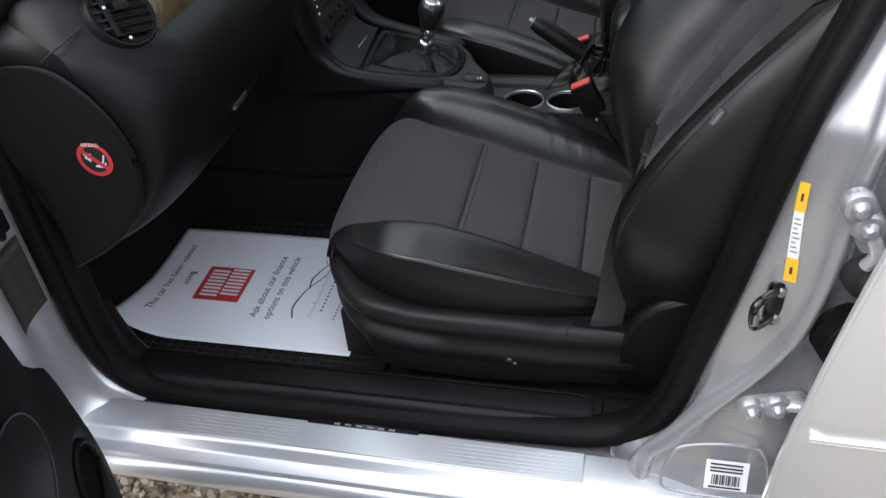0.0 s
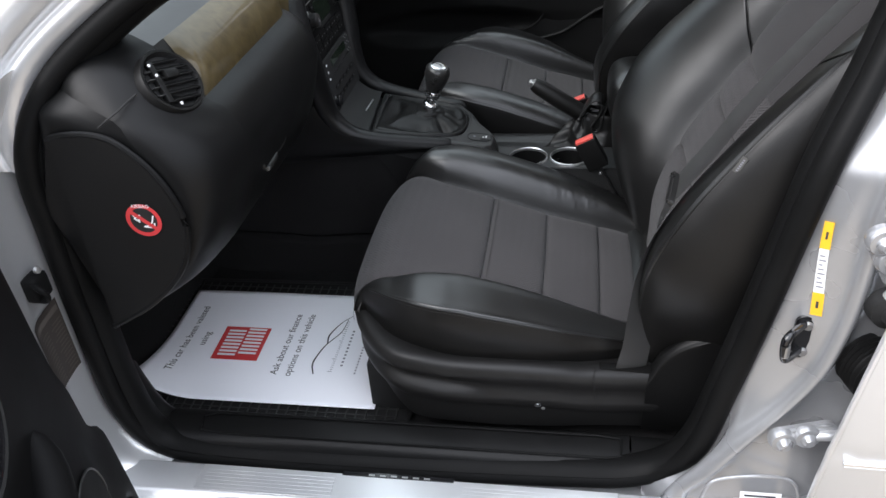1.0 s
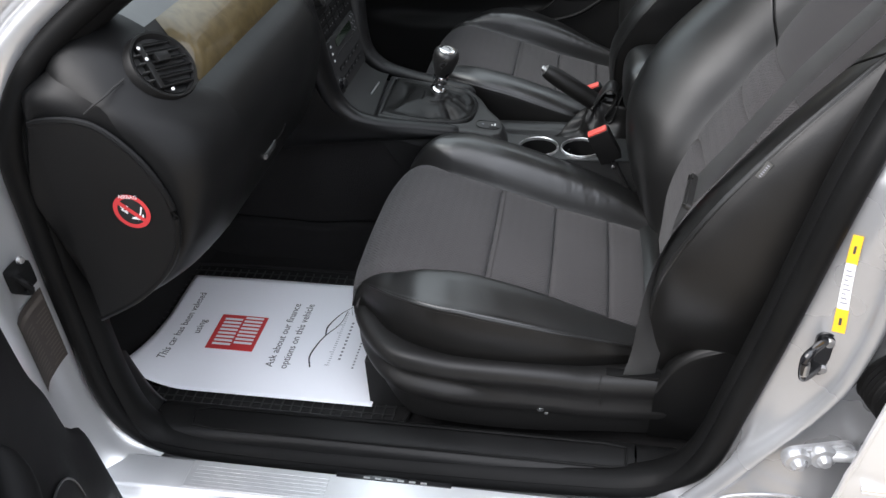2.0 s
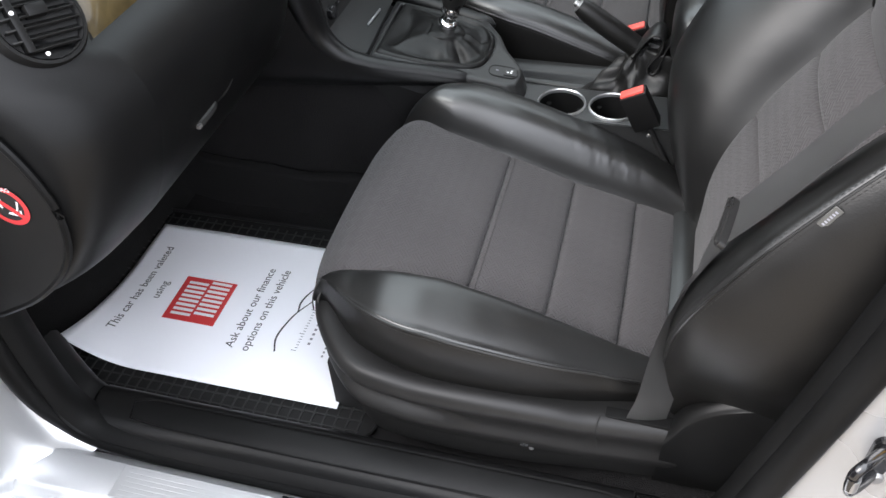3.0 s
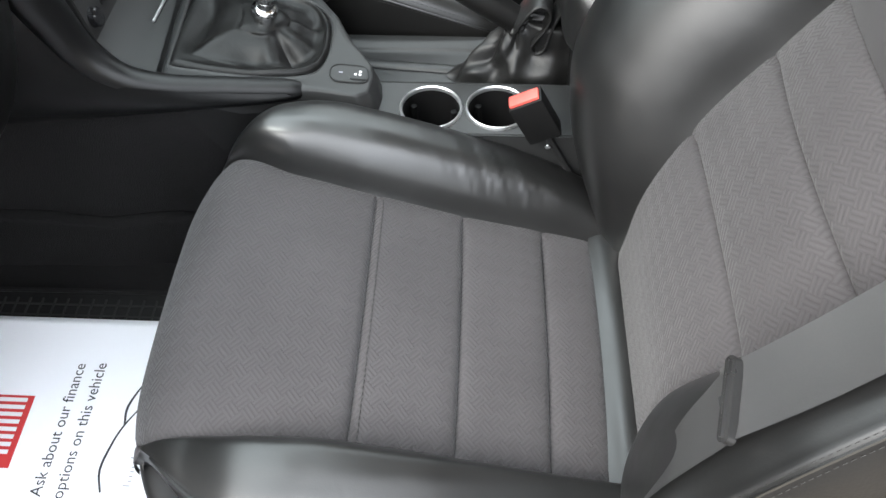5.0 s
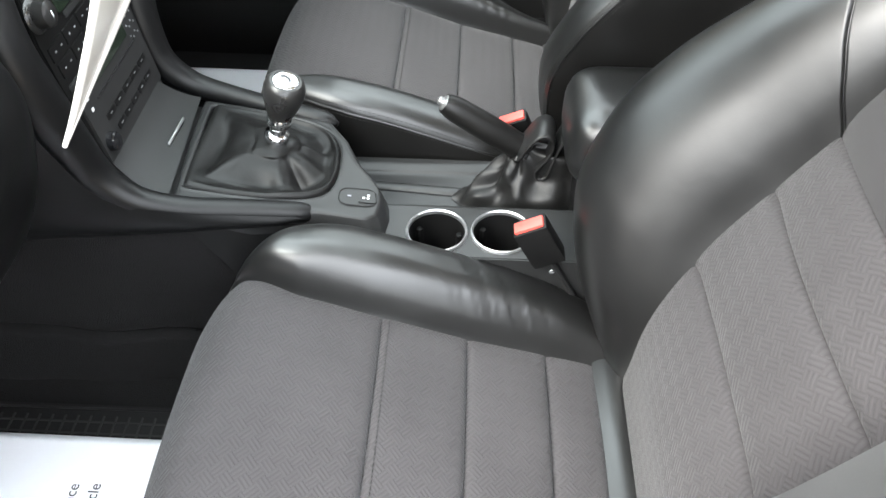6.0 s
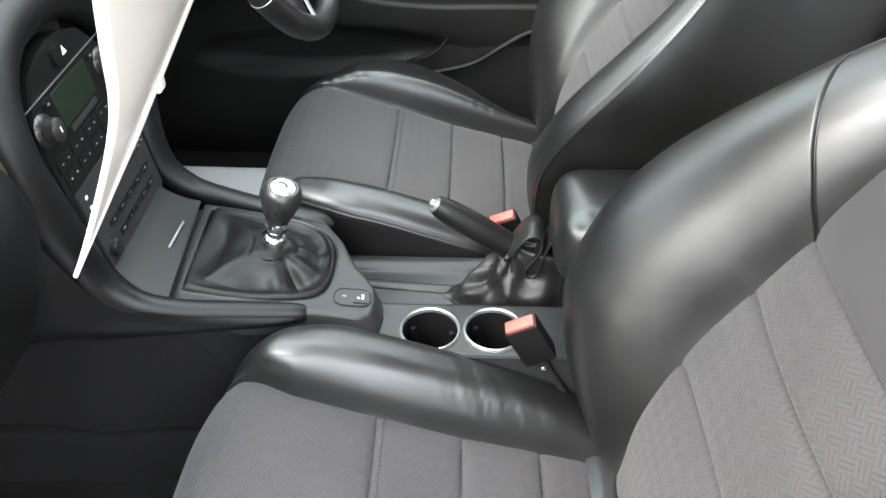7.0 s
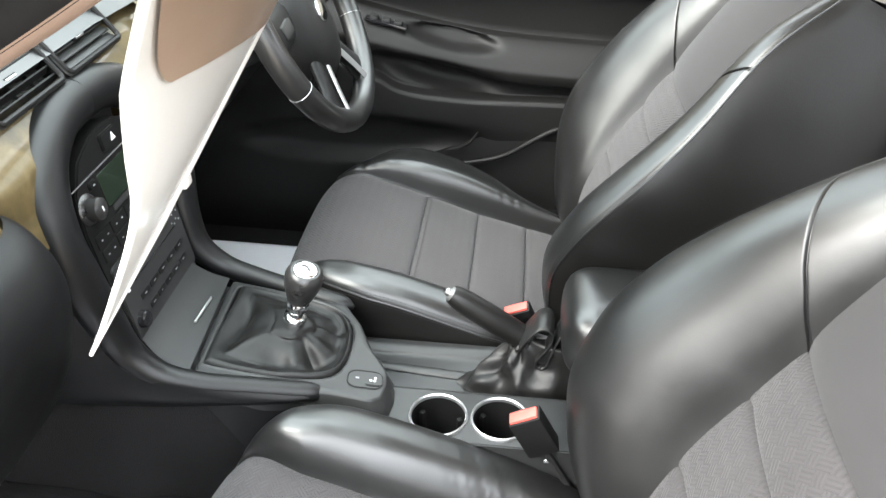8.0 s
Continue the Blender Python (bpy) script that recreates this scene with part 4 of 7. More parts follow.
    def proud(s, out):
        """How far the bolster's crown stands before the base line of the backrest."""
        if out:
            return soft([(-0.03, 0.014), (0.03, 0.070), (0.09, 0.105), (0.13, 0.124), (0.171, 0.136), (0.216, 0.140), (0.252, 0.139), (0.30, 0.133), (0.35, 0.124), (0.41, 0.108), (0.50, 0.078), (0.60, 0.026)], s, 0.022)
        return soft([(-0.03, 0.014), (0.03, 0.080), (0.09, 0.132), (0.16, 0.164), (0.22, 0.166), (0.28, 0.155), (0.34, 0.138), (0.40, 0.120), (0.50, 0.100 if dy > 0.3 else 0.079), (0.60, 0.045 if dy > 0.3 else 0.022)], s, 0.022)

    def edge_n(s):
        """Height of the cloth where it meets the bolsters."""
        return soft([(-0.03, 0.0), (0.035, 0.030), (0.09, 0.056), (0.136, 0.064), (0.18, 0.064), (0.23, 0.059), (0.27, 0.053), (0.34, 0.045), (0.45, 0.036), (0.60, 0.012)], s, 0.022)

    def swell(s):
        return soft([(0.0, 0.0), (0.10, 0.003), (0.18, 0.007), (0.23, 0.016), (0.286, 0.028), (0.34, 0.030), (0.45, 0.026), (0.60, 0.012)], s, 0.022)

    def cloth_n(s, k):
        return edge_n(s) + swell(s) * (1 - k * k)

    bcuts = [-0.02, 0.186, 0.285, 0.356]
    for a, b in zip(bcuts, bcuts[1:]):
        def bpanel(u, v, a=a, b=b):
            u = ease(u)
            k = 2 * v - 1
            s = a + (b - a) * u - 0.010 * k * k * min(1.0, (a + (b - a) * u) / 0.18)
            edge = min(u if a > 0 else 1.0, 1 - u) * (b - a)
            roll = 0.0068 * (1 - math.exp(-edge / 0.010)) - 0.0050 * math.exp(-edge / 0.0022)
            roll = 0.0030 + (roll - 0.0030) * min(1.0, (1 - abs(k)) / 0.16)
            return bp(s, cloth_n(s, k) + roll - 0.006, k * (half(s) + 0.004))
        part("back_panel", grid(bpanel, 30, 40, uv=lambda u, v, a=a, b=b: (a + (b - a) * ease(u), v * 0.27)), CLOTH, s0, "dark grey woven cloth panel")

    def upper(u, v):
        k = 2 * v - 1
        s = 0.356 + 0.244 * u - 0.010 * k * k
        return bp(s, cloth_n(s, k) + 0.010 * (1 - math.exp(-u * 0.24 / 0.012)) - 0.006, k * (half(s) + 0.004))
    part("upper_panel", grid(upper, 20, 30, uv=lambda u, v: (u * 0.26, v * 0.27)), FINE_CLOTH, s0, "plain dark grey cloth panel")

    for side in (-1, 1):
        def wing(p, v, side=side, lo=-0.03, hi=0.60):
            # fine steps where the crease lies
            um = (CREASE[0][1] - lo) / (hi - lo)
            u = p * (um - 0.02) / 0.35 if p < 0.35 else (um - 0.02 + (p - 0.35) / 0.25 * 0.04 if p < 0.6 else um + 0.02 + (p - 0.6) / 0.4 * (0.98 - um))
            # one crease runs slanting over the bolster; the mesh follows it
            uc = (CREASE[0][1] - lo) / (hi - lo)
            hat = (u / uc) ** 1.4 if u < uc else ((1 - u) / (1 - uc)) ** 1.0
            s = lo + (hi - lo) * u + (lerps(CREASE, v) - CREASE[0][1]) * hat
            h, w, c, f = half(s), wide(s, side == outer), proud(s, side == outer), edge_n(s)
            g, rise = w - h, max(c - f, 0.006)
            ys = [0.08, 0.22, 0.39, 0.57, 0.75, 0.87, 0.955] if side == outer else [0.10, 0.25, 0.42, 0.60, 0.77, 0.90, 1.0]
            ramp = [0.30, 0.57, 0.79, 0.92, 0.975, 0.972, 0.935] if side == outer else [0.33, 0.62, 0.84, 0.965, 1.0, 0.965, 0.86]
            rows = [(h - 0.006, f - 0.010), (h + 0.001, f + 0.003)] + [(h + q * g, f + r * rise) for q, r in zip(ys, ramp)] + [
                    (w + (0.008 if side == outer else 0.006), (0.76 if side == outer else 0.66) * c), (w + (0.003 + 0.012 * min(1.0, max(0.0, s / 0.14)) if side == outer else 0.007), 0.40 * c - 0.01), (w + 0.004, -0.04), (w - 0.008, -0.10), (w - 0.03, -0.13)]
            y, n = rounded(rows, v)
            fade = min(1.0, v / 0.06) * (1.0 if v < 0.56 else max(0.0, 1 - (v - 0.56) / 0.06))
            d = (u - uc) * (hi - lo)
            crease = math.exp(-(d / 0.0016) ** 2) * 0.0032 * fade
            q = min(1.0, max(0.0, (0.42 - v) / 0.25))
            return bp(s, n - crease * (1 - 0.5 * q), side * (y + crease * 0.9 * q))
        w = part("back_bolster", grid(lambda u, v: wing(u, v * 8 / 13), 260, 34), LEATHER, s0, "padded black leather backrest bolster")
        # darker leather copy here; it carries the side's shade
        part("side_panel", grid(lambda u, v: wing(u, (8 + 5 * v) / 13), 130, 24), DARK_LEATHER, s0, "smooth black side panel")
        line = [wing(u / 120, 8.0 / 13) for u in range(5, 116)]
        part("piping", tube([e + Vector((0, side * 0.0004, 0)) for e in line], 0.0013, 6), LEATHER, w)
        for dv in (-0.22, 0.20):
            st = [wing(u / 60, (8.0 + dv) / 13) + OUT * 0.0007 + Vector((0, side * 0.0007, 0)) for u in range(3, 57)]
            part("stitching", stitches(st, lambda p, side=side: (OUT * 0.8 + Vector((0, side * 0.6, 0))).normalized(), 0.0034, 0.0018, 0.00026), THREAD, w, "grey stitching")
        if side == outer:
            c = wing(0.262, 8.12 / 13)
            ax, az = UP.normalized(), (Vector((0, side, 0)) * 0.95 + OUT * 0.3).normalized()
            ay = az.cross(ax).normalized()
            tmx = Matrix((ax, ay, az)).transposed().to_4x4()
            tmx.translation = c + az * 0.002
            down = -1 if (ay.y * side) < 0 else 1
            tag = part("tag", moved(rbox(-0.0105, 0.0105, min(-0.001 * down, 0.0068 * down), max(-0.001 * down, 0.0068 * down), 0, 0.0012, 0.0004, 1), tmx), TAG_GREY, w, "small grey sewn tag")
            for k in range(6):
                part("letter_bar", moved(rbox(-0.0080 + 0.0028 * k, -0.0066 + 0.0028 * k, 0.0032 * down - 0.0012, 0.0032 * down + 0.0012, 0.0012, 0.0014, 0), tmx), GREY_INK, tag)
    part("back_shell", grid(lambda u, v: bp(-0.02 + 0.62 * u, -0.128 - 0.01 * math.sin(math.pi * v), (2 * v - 1) * (wide(-0.02 + 0.62 * u, True) - 0.015)), 20, 12), PLASTIC, s0)
    part("back_top", grid(lambda u, v: bp(0.595 + 0.012 * math.sin(math.pi * u), 0.028 - 0.16 * u, (2 * v - 1) * 0.17), 8, 12), LEATHER, s0)
    part("hinge_cover", moved(rbox(-0.04, 0.06, -0.012, 0.012, -0.05, 0.020, 0.012, 3), Matrix.Translation(put(0.475, vy * 0.205, 0.435))), MATT_BLACK, s0)
    return s0


seat(0, 0, -1, "black leather and grey cloth passenger seat on the carpet")
seat(-0.028, 0.688, 1, "black leather and grey cloth driver seat beside the handbrake")


# ---- seat belt on the passenger seat ----
def ribbon(pts, widths, wide_dir, n=40, thick=0.0012):
    P = spline(pts, n)
    W = spline([Vector(w) for w in wide_dir], n)
    def f(u, v):
        i = round(u * (n - 1))
        w = W[i].normalized() * widths / 2
        t = (P[min(i + 1, n - 1)] - P[max(i - 1, 0)]).normalized()
        bow = t.cross(w.normalized()) * 0.0020 * (1 - (2 * v - 1) ** 2)
        return P[i] + w * (2 * v - 1) - bow
    bm = grid(f, n - 1, 8)
    ext = bmesh.ops.solidify(bm, geom=bm.faces[:], thickness=thick)
    return bm


belt = thing("seat_belt", (0.40, 0.11, 0.48), "charcoal woven seat belt with a black tongue over the seat bolster", "seat belt")
part("lower_webbing", ribbon([(0.400, 0.134, 0.462), (0.401, 0.130, 0.485), (0.406, 0.134, 0.521), (0.406, 0.138, 0.578), (0.407, 0.140, 0.633), (0.414, 0.142, 0.686), (0.433, 0.1445, 0.750)], 0.044, [(1.0, 0.15, 0.0), (0.60, 0.80, 0.0), (0.22, 1.0, 0.0), (0.17, 1.0, 0.0), (0.12, 1, 0.0), (0.05, 1, 0.0), (0.0, 1, 0.0)]), WEBBING, belt)
part("upper_webbing", ribbon([(0.432, 0.146, 0.750), (0.468, 0.146, 0.803), (0.530, 0.148, 0.900), (0.62, 0.145, 1.02), (0.70, 0.135, 1.12)], 0.047, [(0, 1, 0), (0, 1, 0), (0, 1, 0.05), (0.1, 1, 0.1), (0.3, 1, 0.1)]), WEBBING, belt)
tm = frame_of((0.436, 0.1445, 0.759), (-0.8, 0, 0.55), up=(0.5, 0, 0.85))
part("tongue", moved(plate(oblong(0.053, 0.0082, 0.0040, 8), 0.010, 0.0028), tm @ pose(-0.001, -0.004, -0.003, 0, 0, -20)), KNOB_BLACK, belt, "black plastic belt tongue")
part("tongue_blade", moved(rbox(-0.004, 0.010, -0.0098, -0.0062, 0.003, 0.005, 0.0006, 1), tm), SATIN, belt, "grey metal blade")
part("upper_anchor", rbox(0.68, 0.73, 0.10, 0.17, 1.10, 1.15, 0.01), PLASTIC, belt)

# ---- dashboard ----
CY = 0.695  # the car's middle
dash = thing("dashboard", (-0.3, CY, 0.62), "black soft-skinned dashboard with a burr walnut fascia", "dashboard", kind="structure")
FULL = [(-0.60, 0.940), (-0.50, 0.962), (-0.38, 0.972), (-0.28, 0.972), (-0.222, 0.966), (-0.190, 0.9495),
        (-0.140, 0.884), (-0.118, 0.872), (-0.100, 0.845), (-0.095, 0.812), (-0.104, 0.770), (-0.121, 0.722), (-0.158, 0.670), (-0.25, 0.625), (-0.45, 0.60)]
ENDP = [(-0.60, 0.905), (-0.50, 0.925), (-0.40, 0.930), (-0.32, 0.928), (-0.262, 0.922), (-0.222, 0.905),
        (-0.200, 0.893), (-0.188, 0.872), (-0.160, 0.832), (-0.148, 0.795), (-0.146, 0.760), (-0.165, 0.708), (-0.212, 0.655), (-0.29, 0.615), (-0.45, 0.58)]


def dash_section(y):
    u = min(max((y - 0.022) / 0.11, 0), 1)
    w = math.sqrt(max(0.0, 1 - (1 - u) ** 2))
    mid = max(0.0, min(1.0, (0.25 - abs(y - CY)) / 0.06))
    far = math.sqrt(max(0.0, 1 - min(1.0, max(0.0, (y - 0.430) / 0.075)) ** 2)) if y < 0.6 else 1.0
    if u >= 1:
        out = []
        for k, (x, z) in enumerate(FULL):
            if k in (3, 4, 5):
                x, z = x - 0.014 * mid, z + 0.012 * mid
            if k >= 6:
                x, z = x - (1 - far) * (0.055 if k < 13 else 0.0), z
            out.append((x, z))
        return out
    return [(a[0] + (b[0] - a[0]) * w, a[1] + (b[1] - a[1]) * w) for a, b in zip(ENDP, FULL)]


def bend(d):
    """Grows from nothing to d with a soft start."""
    return 0.5 * (d + math.sqrt(d * d + 0.0001))


def dash_band(i0, i1, ys, n=28):
    def f(u, v):
        y = ys[round(u * (len(ys) - 1))]
        knots = [(x, 0, z) for x, z in dash_section(y)]
        k = round(v * n)
        p = spline(knots[i0:i1 + 1], n + 1)[k]
        if i0 == 0 and i1 == 14:
            # the rounded end takes on the edges of the fascia where that begins
            b = spline(knots[:6], 31)[k] if k <= 30 else (spline(knots[5:7], 7)[k - 30] if k <= 36 else spline(knots[6:], 49)[k - 36])
            p = p.lerp(b, min(1.0, max(0.0, (y - 0.05) / 0.08)))
        near = max(0.0, 1 - (y - 0.022) / 0.11)
        # the end of the dash tucks in behind the door seal
        tuck = (bend(-0.262 - p.x) + 0.5 * bend(p.z - 0.885)) * near
        return (p.x, y + min(tuck, 0.10 * near), p.z)
    return grid(f, len(ys) - 1, n)


YS = [0.022, 0.023, 0.026, 0.031, 0.038, 0.047, 0.058, 0.070, 0.084, 0.10, 0.115, 0.13, 0.2, 0.3, 0.4, 0.5, 0.6, 0.7, 0.8, 0.9, 1.1, 1.3, 1.41]
part("upper_pad", dash_band(0, 5, YS[11:], 30), DASH_GLARE, dash, "soft upper pad with screen glare in its colour")
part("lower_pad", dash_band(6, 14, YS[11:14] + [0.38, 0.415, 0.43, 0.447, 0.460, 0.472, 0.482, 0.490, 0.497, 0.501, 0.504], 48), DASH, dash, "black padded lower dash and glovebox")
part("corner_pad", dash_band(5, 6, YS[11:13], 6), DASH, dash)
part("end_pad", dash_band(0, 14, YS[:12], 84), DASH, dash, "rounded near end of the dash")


def fascia(y0, y1, name, material, n=20, bulge=0.014, slant=0.0):
    def f(u, v):
        y = y0 + (y1 - y0) * u + slant * (1 - v) * (1 - u) ** 3
        sec = dash_section(y)
        a, b = Vector((sec[5][0], 0, sec[5][1])), Vector((sec[6][0], 0, sec[6][1]))
        p = a.lerp(b, v)
        nrm = Vector((a.z - b.z, 0, b.x - a.x)).normalized()
        end = min(1.0, min(u, 1 - u) * (y1 - y0) / 0.020 + 0.12)
        q = p + nrm * bulge * math.sin(math.pi * v) ** 0.85 * end
        return (q.x, y, q.z)
    return part(name, grid(f, n, 14), material, dash, "lacquered burr walnut fascia")


fascia(0.134, 0.47, "wood_fascia", WOOD, 40, slant=0.024)
fascia(0.90, 1.38, "wood_fascia", WOOD, 24)
def centre_wood(u, v):
    """The middle of the fascia, sunk where the control panel stands before it."""
    y, w = 0.455 + 0.48 * u, 1.32 * v
    x, z = -0.240 + 0.094 * min(w, 0.72) + 0.030 * max(0.0, w - 0.72), 0.968 - 0.110 * w
    swell = 0.006 * math.sin(math.pi * min(1.0, w))
    arch = math.sqrt((abs(y - CY) / 0.128) ** 4 + (max(0.0, z - 0.80) / 0.108) ** 4)
    sunk = min(1.0, max(0.0, (1.0 - arch) / 0.12))
    return (x + swell - 0.060 * sunk, y, z + swell)


def centre_panel():
    bm = grid(centre_wood, 96, 60)
    # openings for the two vents
    gone = [f for f in bm.faces if 0.569 < f.calc_center_median().y < 0.821 and 0.934 < f.calc_center_median().z < 0.980]
    bmesh.ops.delete(bm, geom=gone, context="FACES")
    return bm


part("wood_fascia", centre_panel(), WOOD, dash, "lacquered burr walnut fascia")
for y in (0.492, 0.900):
    part("screw_hole", moved(lathe([(0.0, 0.0004), (0.0022, 0.0004), (0.0032, 0.0012), (0.0038, 0.0004), (0.004, -0.001)], 14), frame_of((-0.1640, y, 0.8630), (0.95, 0, 0.25))), MATT_BLACK, dash)


def dash_end(u, v):
    """Closes the near end of the dash, from its tucked-in edge to a hollow behind the cover."""
    p = spline([(x, 0, z) for x, z in ENDP], 85)[round(u * 84)]
    y = 0.022 + min(bend(-0.262 - p.x) + 0.5 * bend(p.z - 0.885), 0.10)
    flat = 0.0245 + max(0.0, -0.285 - p.x)
    return (p.x + (-0.33 - p.x) * v, y + (flat - y) * min(1.0, v * 7), p.z + (0.78 - p.z) * v)


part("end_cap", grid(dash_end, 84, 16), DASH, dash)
# flat cover on the end of the dash, with its raised rim
rim = [(-0.290, 0.880), (-0.270, 0.885), (-0.235, 0.886), (-0.205, 0.876), (-0.172, 0.842), (-0.152, 0.800), (-0.147, 0.760), (-0.160, 0.715), (-0.190, 0.675), (-0.230, 0.640), (-0.262, 0.620), (-0.290, 0.604)]
ro = spline([(x, 0, z) for x, z in rim], 40)
cover = plate([(p.x, p.z) for p in ro] , 0.008, 0.003)
part("end_cover", moved(cover, Matrix(((1, 0, 0, 0), (0, 0, -1, 0.024), (0, 1, 0, 0), (0, 0, 0, 1)))), PLASTIC, dash, "black grained plastic end cover")
part("cover_rim", tube([(p.x, 0.0185, p.z) for p in ro], 0.0040, 8), DASH, dash)
part("parting_line", tube([(-0.1845, 0.0555, 0.9195), (-0.1905, 0.0415, 0.9155), (-0.1965, 0.0305, 0.9105), (-0.2078, 0.0228, 0.9034), (-0.222, 0.0222, 0.893)], 0.0013, 6, 20), MATT_BLACK, dash)

# airbag warning disc
disc = thing("warning_sticker", (-0.197, 0.0145, 0.773), "round red and black airbag warning sticker with white shapes", "sticker")
DM = frame_of((-0.197, 0.0155, 0.775), (0, -1, 0), up=(0.0, 0, 1)) @ Matrix.Diagonal((0.86, 0.86, 1, 1))
part("disc", moved(lathe([(0.0, 0.0004), (0.026, 0.0004), (0.026, 0.0)], 40), DM), MATT_BLACK, disc)
ring = grid(lambda u, v: ((0.0262 - 0.0062 * v) * math.cos(2 * math.pi * u), (0.0262 - 0.0062 * v) * math.sin(2 * math.pi * u), 0.0007), 48, 1, close_u=True)
part("red_ring", moved(ring, DM), RED_INK, disc)
part("red_slash", moved(rbox(-0.0235, 0.0235, -0.003, 0.003, 0.0008, 0.0011, 0), DM @ pose(0, 0, 0, 0, 0, -40)), RED_INK, disc)
part("white_shape", moved(tube([(0.016, 0.008, 0.0009), (0.011, -0.004, 0.0009), (0.004, -0.009, 0.0009), (-0.002, -0.010, 0.0009), (0.012, -0.011, 0.0009), (0.015, -0.004, 0.0009)], 0.0012, 5, 24, flat=0.15), DM), WHITE_INK, disc)
for x, y, a in ((-0.008, 0.006, 30), (-0.010, 0.000, -40), (-0.005, 0.001, 10)):
    part("white_shape", moved(rbox(-0.005, 0.005, -0.0012, 0.0012, 0.0008, 0.0010, 0), DM @ pose(x, y, 0, 0, 0, a)), WHITE_INK, disc)
part("white_shape", moved(lathe([(0.0, 0.001), (0.0024, 0.001), (0.0024, 0.0007)], 12), DM @ pose(-0.0125, 0.0075, 0)), WHITE_INK, disc)
part("text_line", moved(writing("AIRBAG", 0.0078, Matrix()), DM @ pose(0, 0.0202, 0.0009)), WHITE_INK, disc)

# round vent at the end of the fascia
VM = frame_of((-0.1625, 0.102, 0.9165), (0.77, -0.20, 0.62), up=(-0.35, 0.25, 0.9)) @ pose(0, 0, 0, 0, 0, -4) @ Matrix.Diagonal((0.86, 0.86, 1, 1))
vent = thing("air_vent", (-0.170, 0.098, 0.915), "round black air vent with slanted slats in the dash", "air vent", "air vents")
part("bezel", moved(lathe([(0.036, -0.03), (0.041, 0.000), (0.0435, 0.0035), (0.047, 0.0035), (0.0495, -0.001), (0.050, -0.012), (0.0495, -0.03)], 48, False), VM), PLASTIC, vent)
part("cup", moved(lathe([(0.0, -0.0035), (0.040, -0.0030), (0.0425, 0.004)], 32, False), VM), MATT_BLACK, vent)
for k in range(6):
    y = -0.027 + 0.0115 * k
    w = math.sqrt(max(0.0001, 0.040 ** 2 - y * y))
    part("slat", moved(rbox(-min(w, 0.022), w, -0.0014, 0.0014, -0.004, 0.0055, 0.0006, 1), VM @ pose(0.0, y, 0.000, 40, 0, 0)), PLASTIC, vent)
for k in range(4):
    part("side_slat", moved(rbox(-0.036 + 0.0 * k, -0.024, -0.001, 0.001, -0.003, 0.004, 0.0004, 1), VM @ pose(0, -0.018 + 0.012 * k, 0.0, 0, 0, 0)), SATIN, vent)
part("divider", moved(rbox(-0.0265, -0.0175, -0.031, 0.031, -0.010, 0.005, 0.002, 2), VM), PLASTIC, vent)
part("thumb_tab", moved(rbox(-0.010, 0.012, 0.002, 0.015, -0.002, 0.0085, 0.0025, 2), VM), PLASTIC, vent)
for x, y in ((-0.026, 0.026), (-0.023, 0.010), (-0.010, -0.036)):
    part("marker", moved(lathe([(0.0, 0.0012), (0.0022, 0.0010), (0.0024, 0.0)], 8), VM @ pose(x, y, 0.005)), LABEL_WHITE, vent)


def square_vent(y0, y1, tilt):
    v = thing("air_vent", (-0.17, (y0 + y1) / 2, 0.92), "rectangular black centre air vent with slats" if tilt < 0 else "rectangular black centre air vent with its slats tilted shut", "air vent", "air vents")
    m = frame_of((-0.2105, (y0 + y1) / 2, 0.9585), (0.78, 0, 0.62), up=(-0.62, 0, 0.78))
    w, h = (y1 - y0) / 2, 0.027
    part("cup", moved(rbox(-w, w, -h, h, -0.03, -0.012, 0.001), m), MATT_BLACK, v)
    ring = [(x, y, 0.0045) for x, y in oblong(2 * w + 0.004, 2 * h + 0.004, 0.007, 5)]
    part("bezel", moved(tube(ring, 0.0034, 8, closed=True, up=(0, 0, 1)), m), PLASTIC, v, "rounded black bezel")
    part("bezel_edge", moved(tube([(x * 1.045, y * 1.075, 0.003) for x, y, z in ring], 0.0016, 6, closed=True), m), SATIN, v, "thin outer edge")
    for k in range(5):
        # shut slats get a lighter material; the light they catch is painted in
        part("slat", moved(rbox(-w, w, -0.0012, 0.0012, -0.0055, 0.0055, 0.0005, 1), m @ pose(0, -0.021 + 0.0105 * k, -0.002, tilt, 0, 0)), SATIN if tilt > 0 else PLASTIC, v)
    for j in (-1, 0, 1):
        part("guide_blade", moved(rbox(-0.0006, 0.0006, -h, h, -0.011, -0.006, 0), m @ pose(j * w * 0.55, 0, 0)), MATT_BLACK, v)
    tab = part("thumb_tab", moved(rbox(-0.012, 0.012, -0.0035, 0.0035, 0.000, 0.006, 0.0018, 2), m @ pose(0, 0.0, 0, tilt * 0.5, 0, 0)), PLASTIC, v)
    part("tab_tip", moved(rbox(-0.009, 0.009, -0.0012, 0.0012, 0.006, 0.0068, 0.0004, 1), m @ pose(0, 0.0, 0, tilt * 0.5, 0, 0)), DULL_METAL, tab)


square_vent(0.566, 0.686, -24)
square_vent(0.704, 0.824, 58)

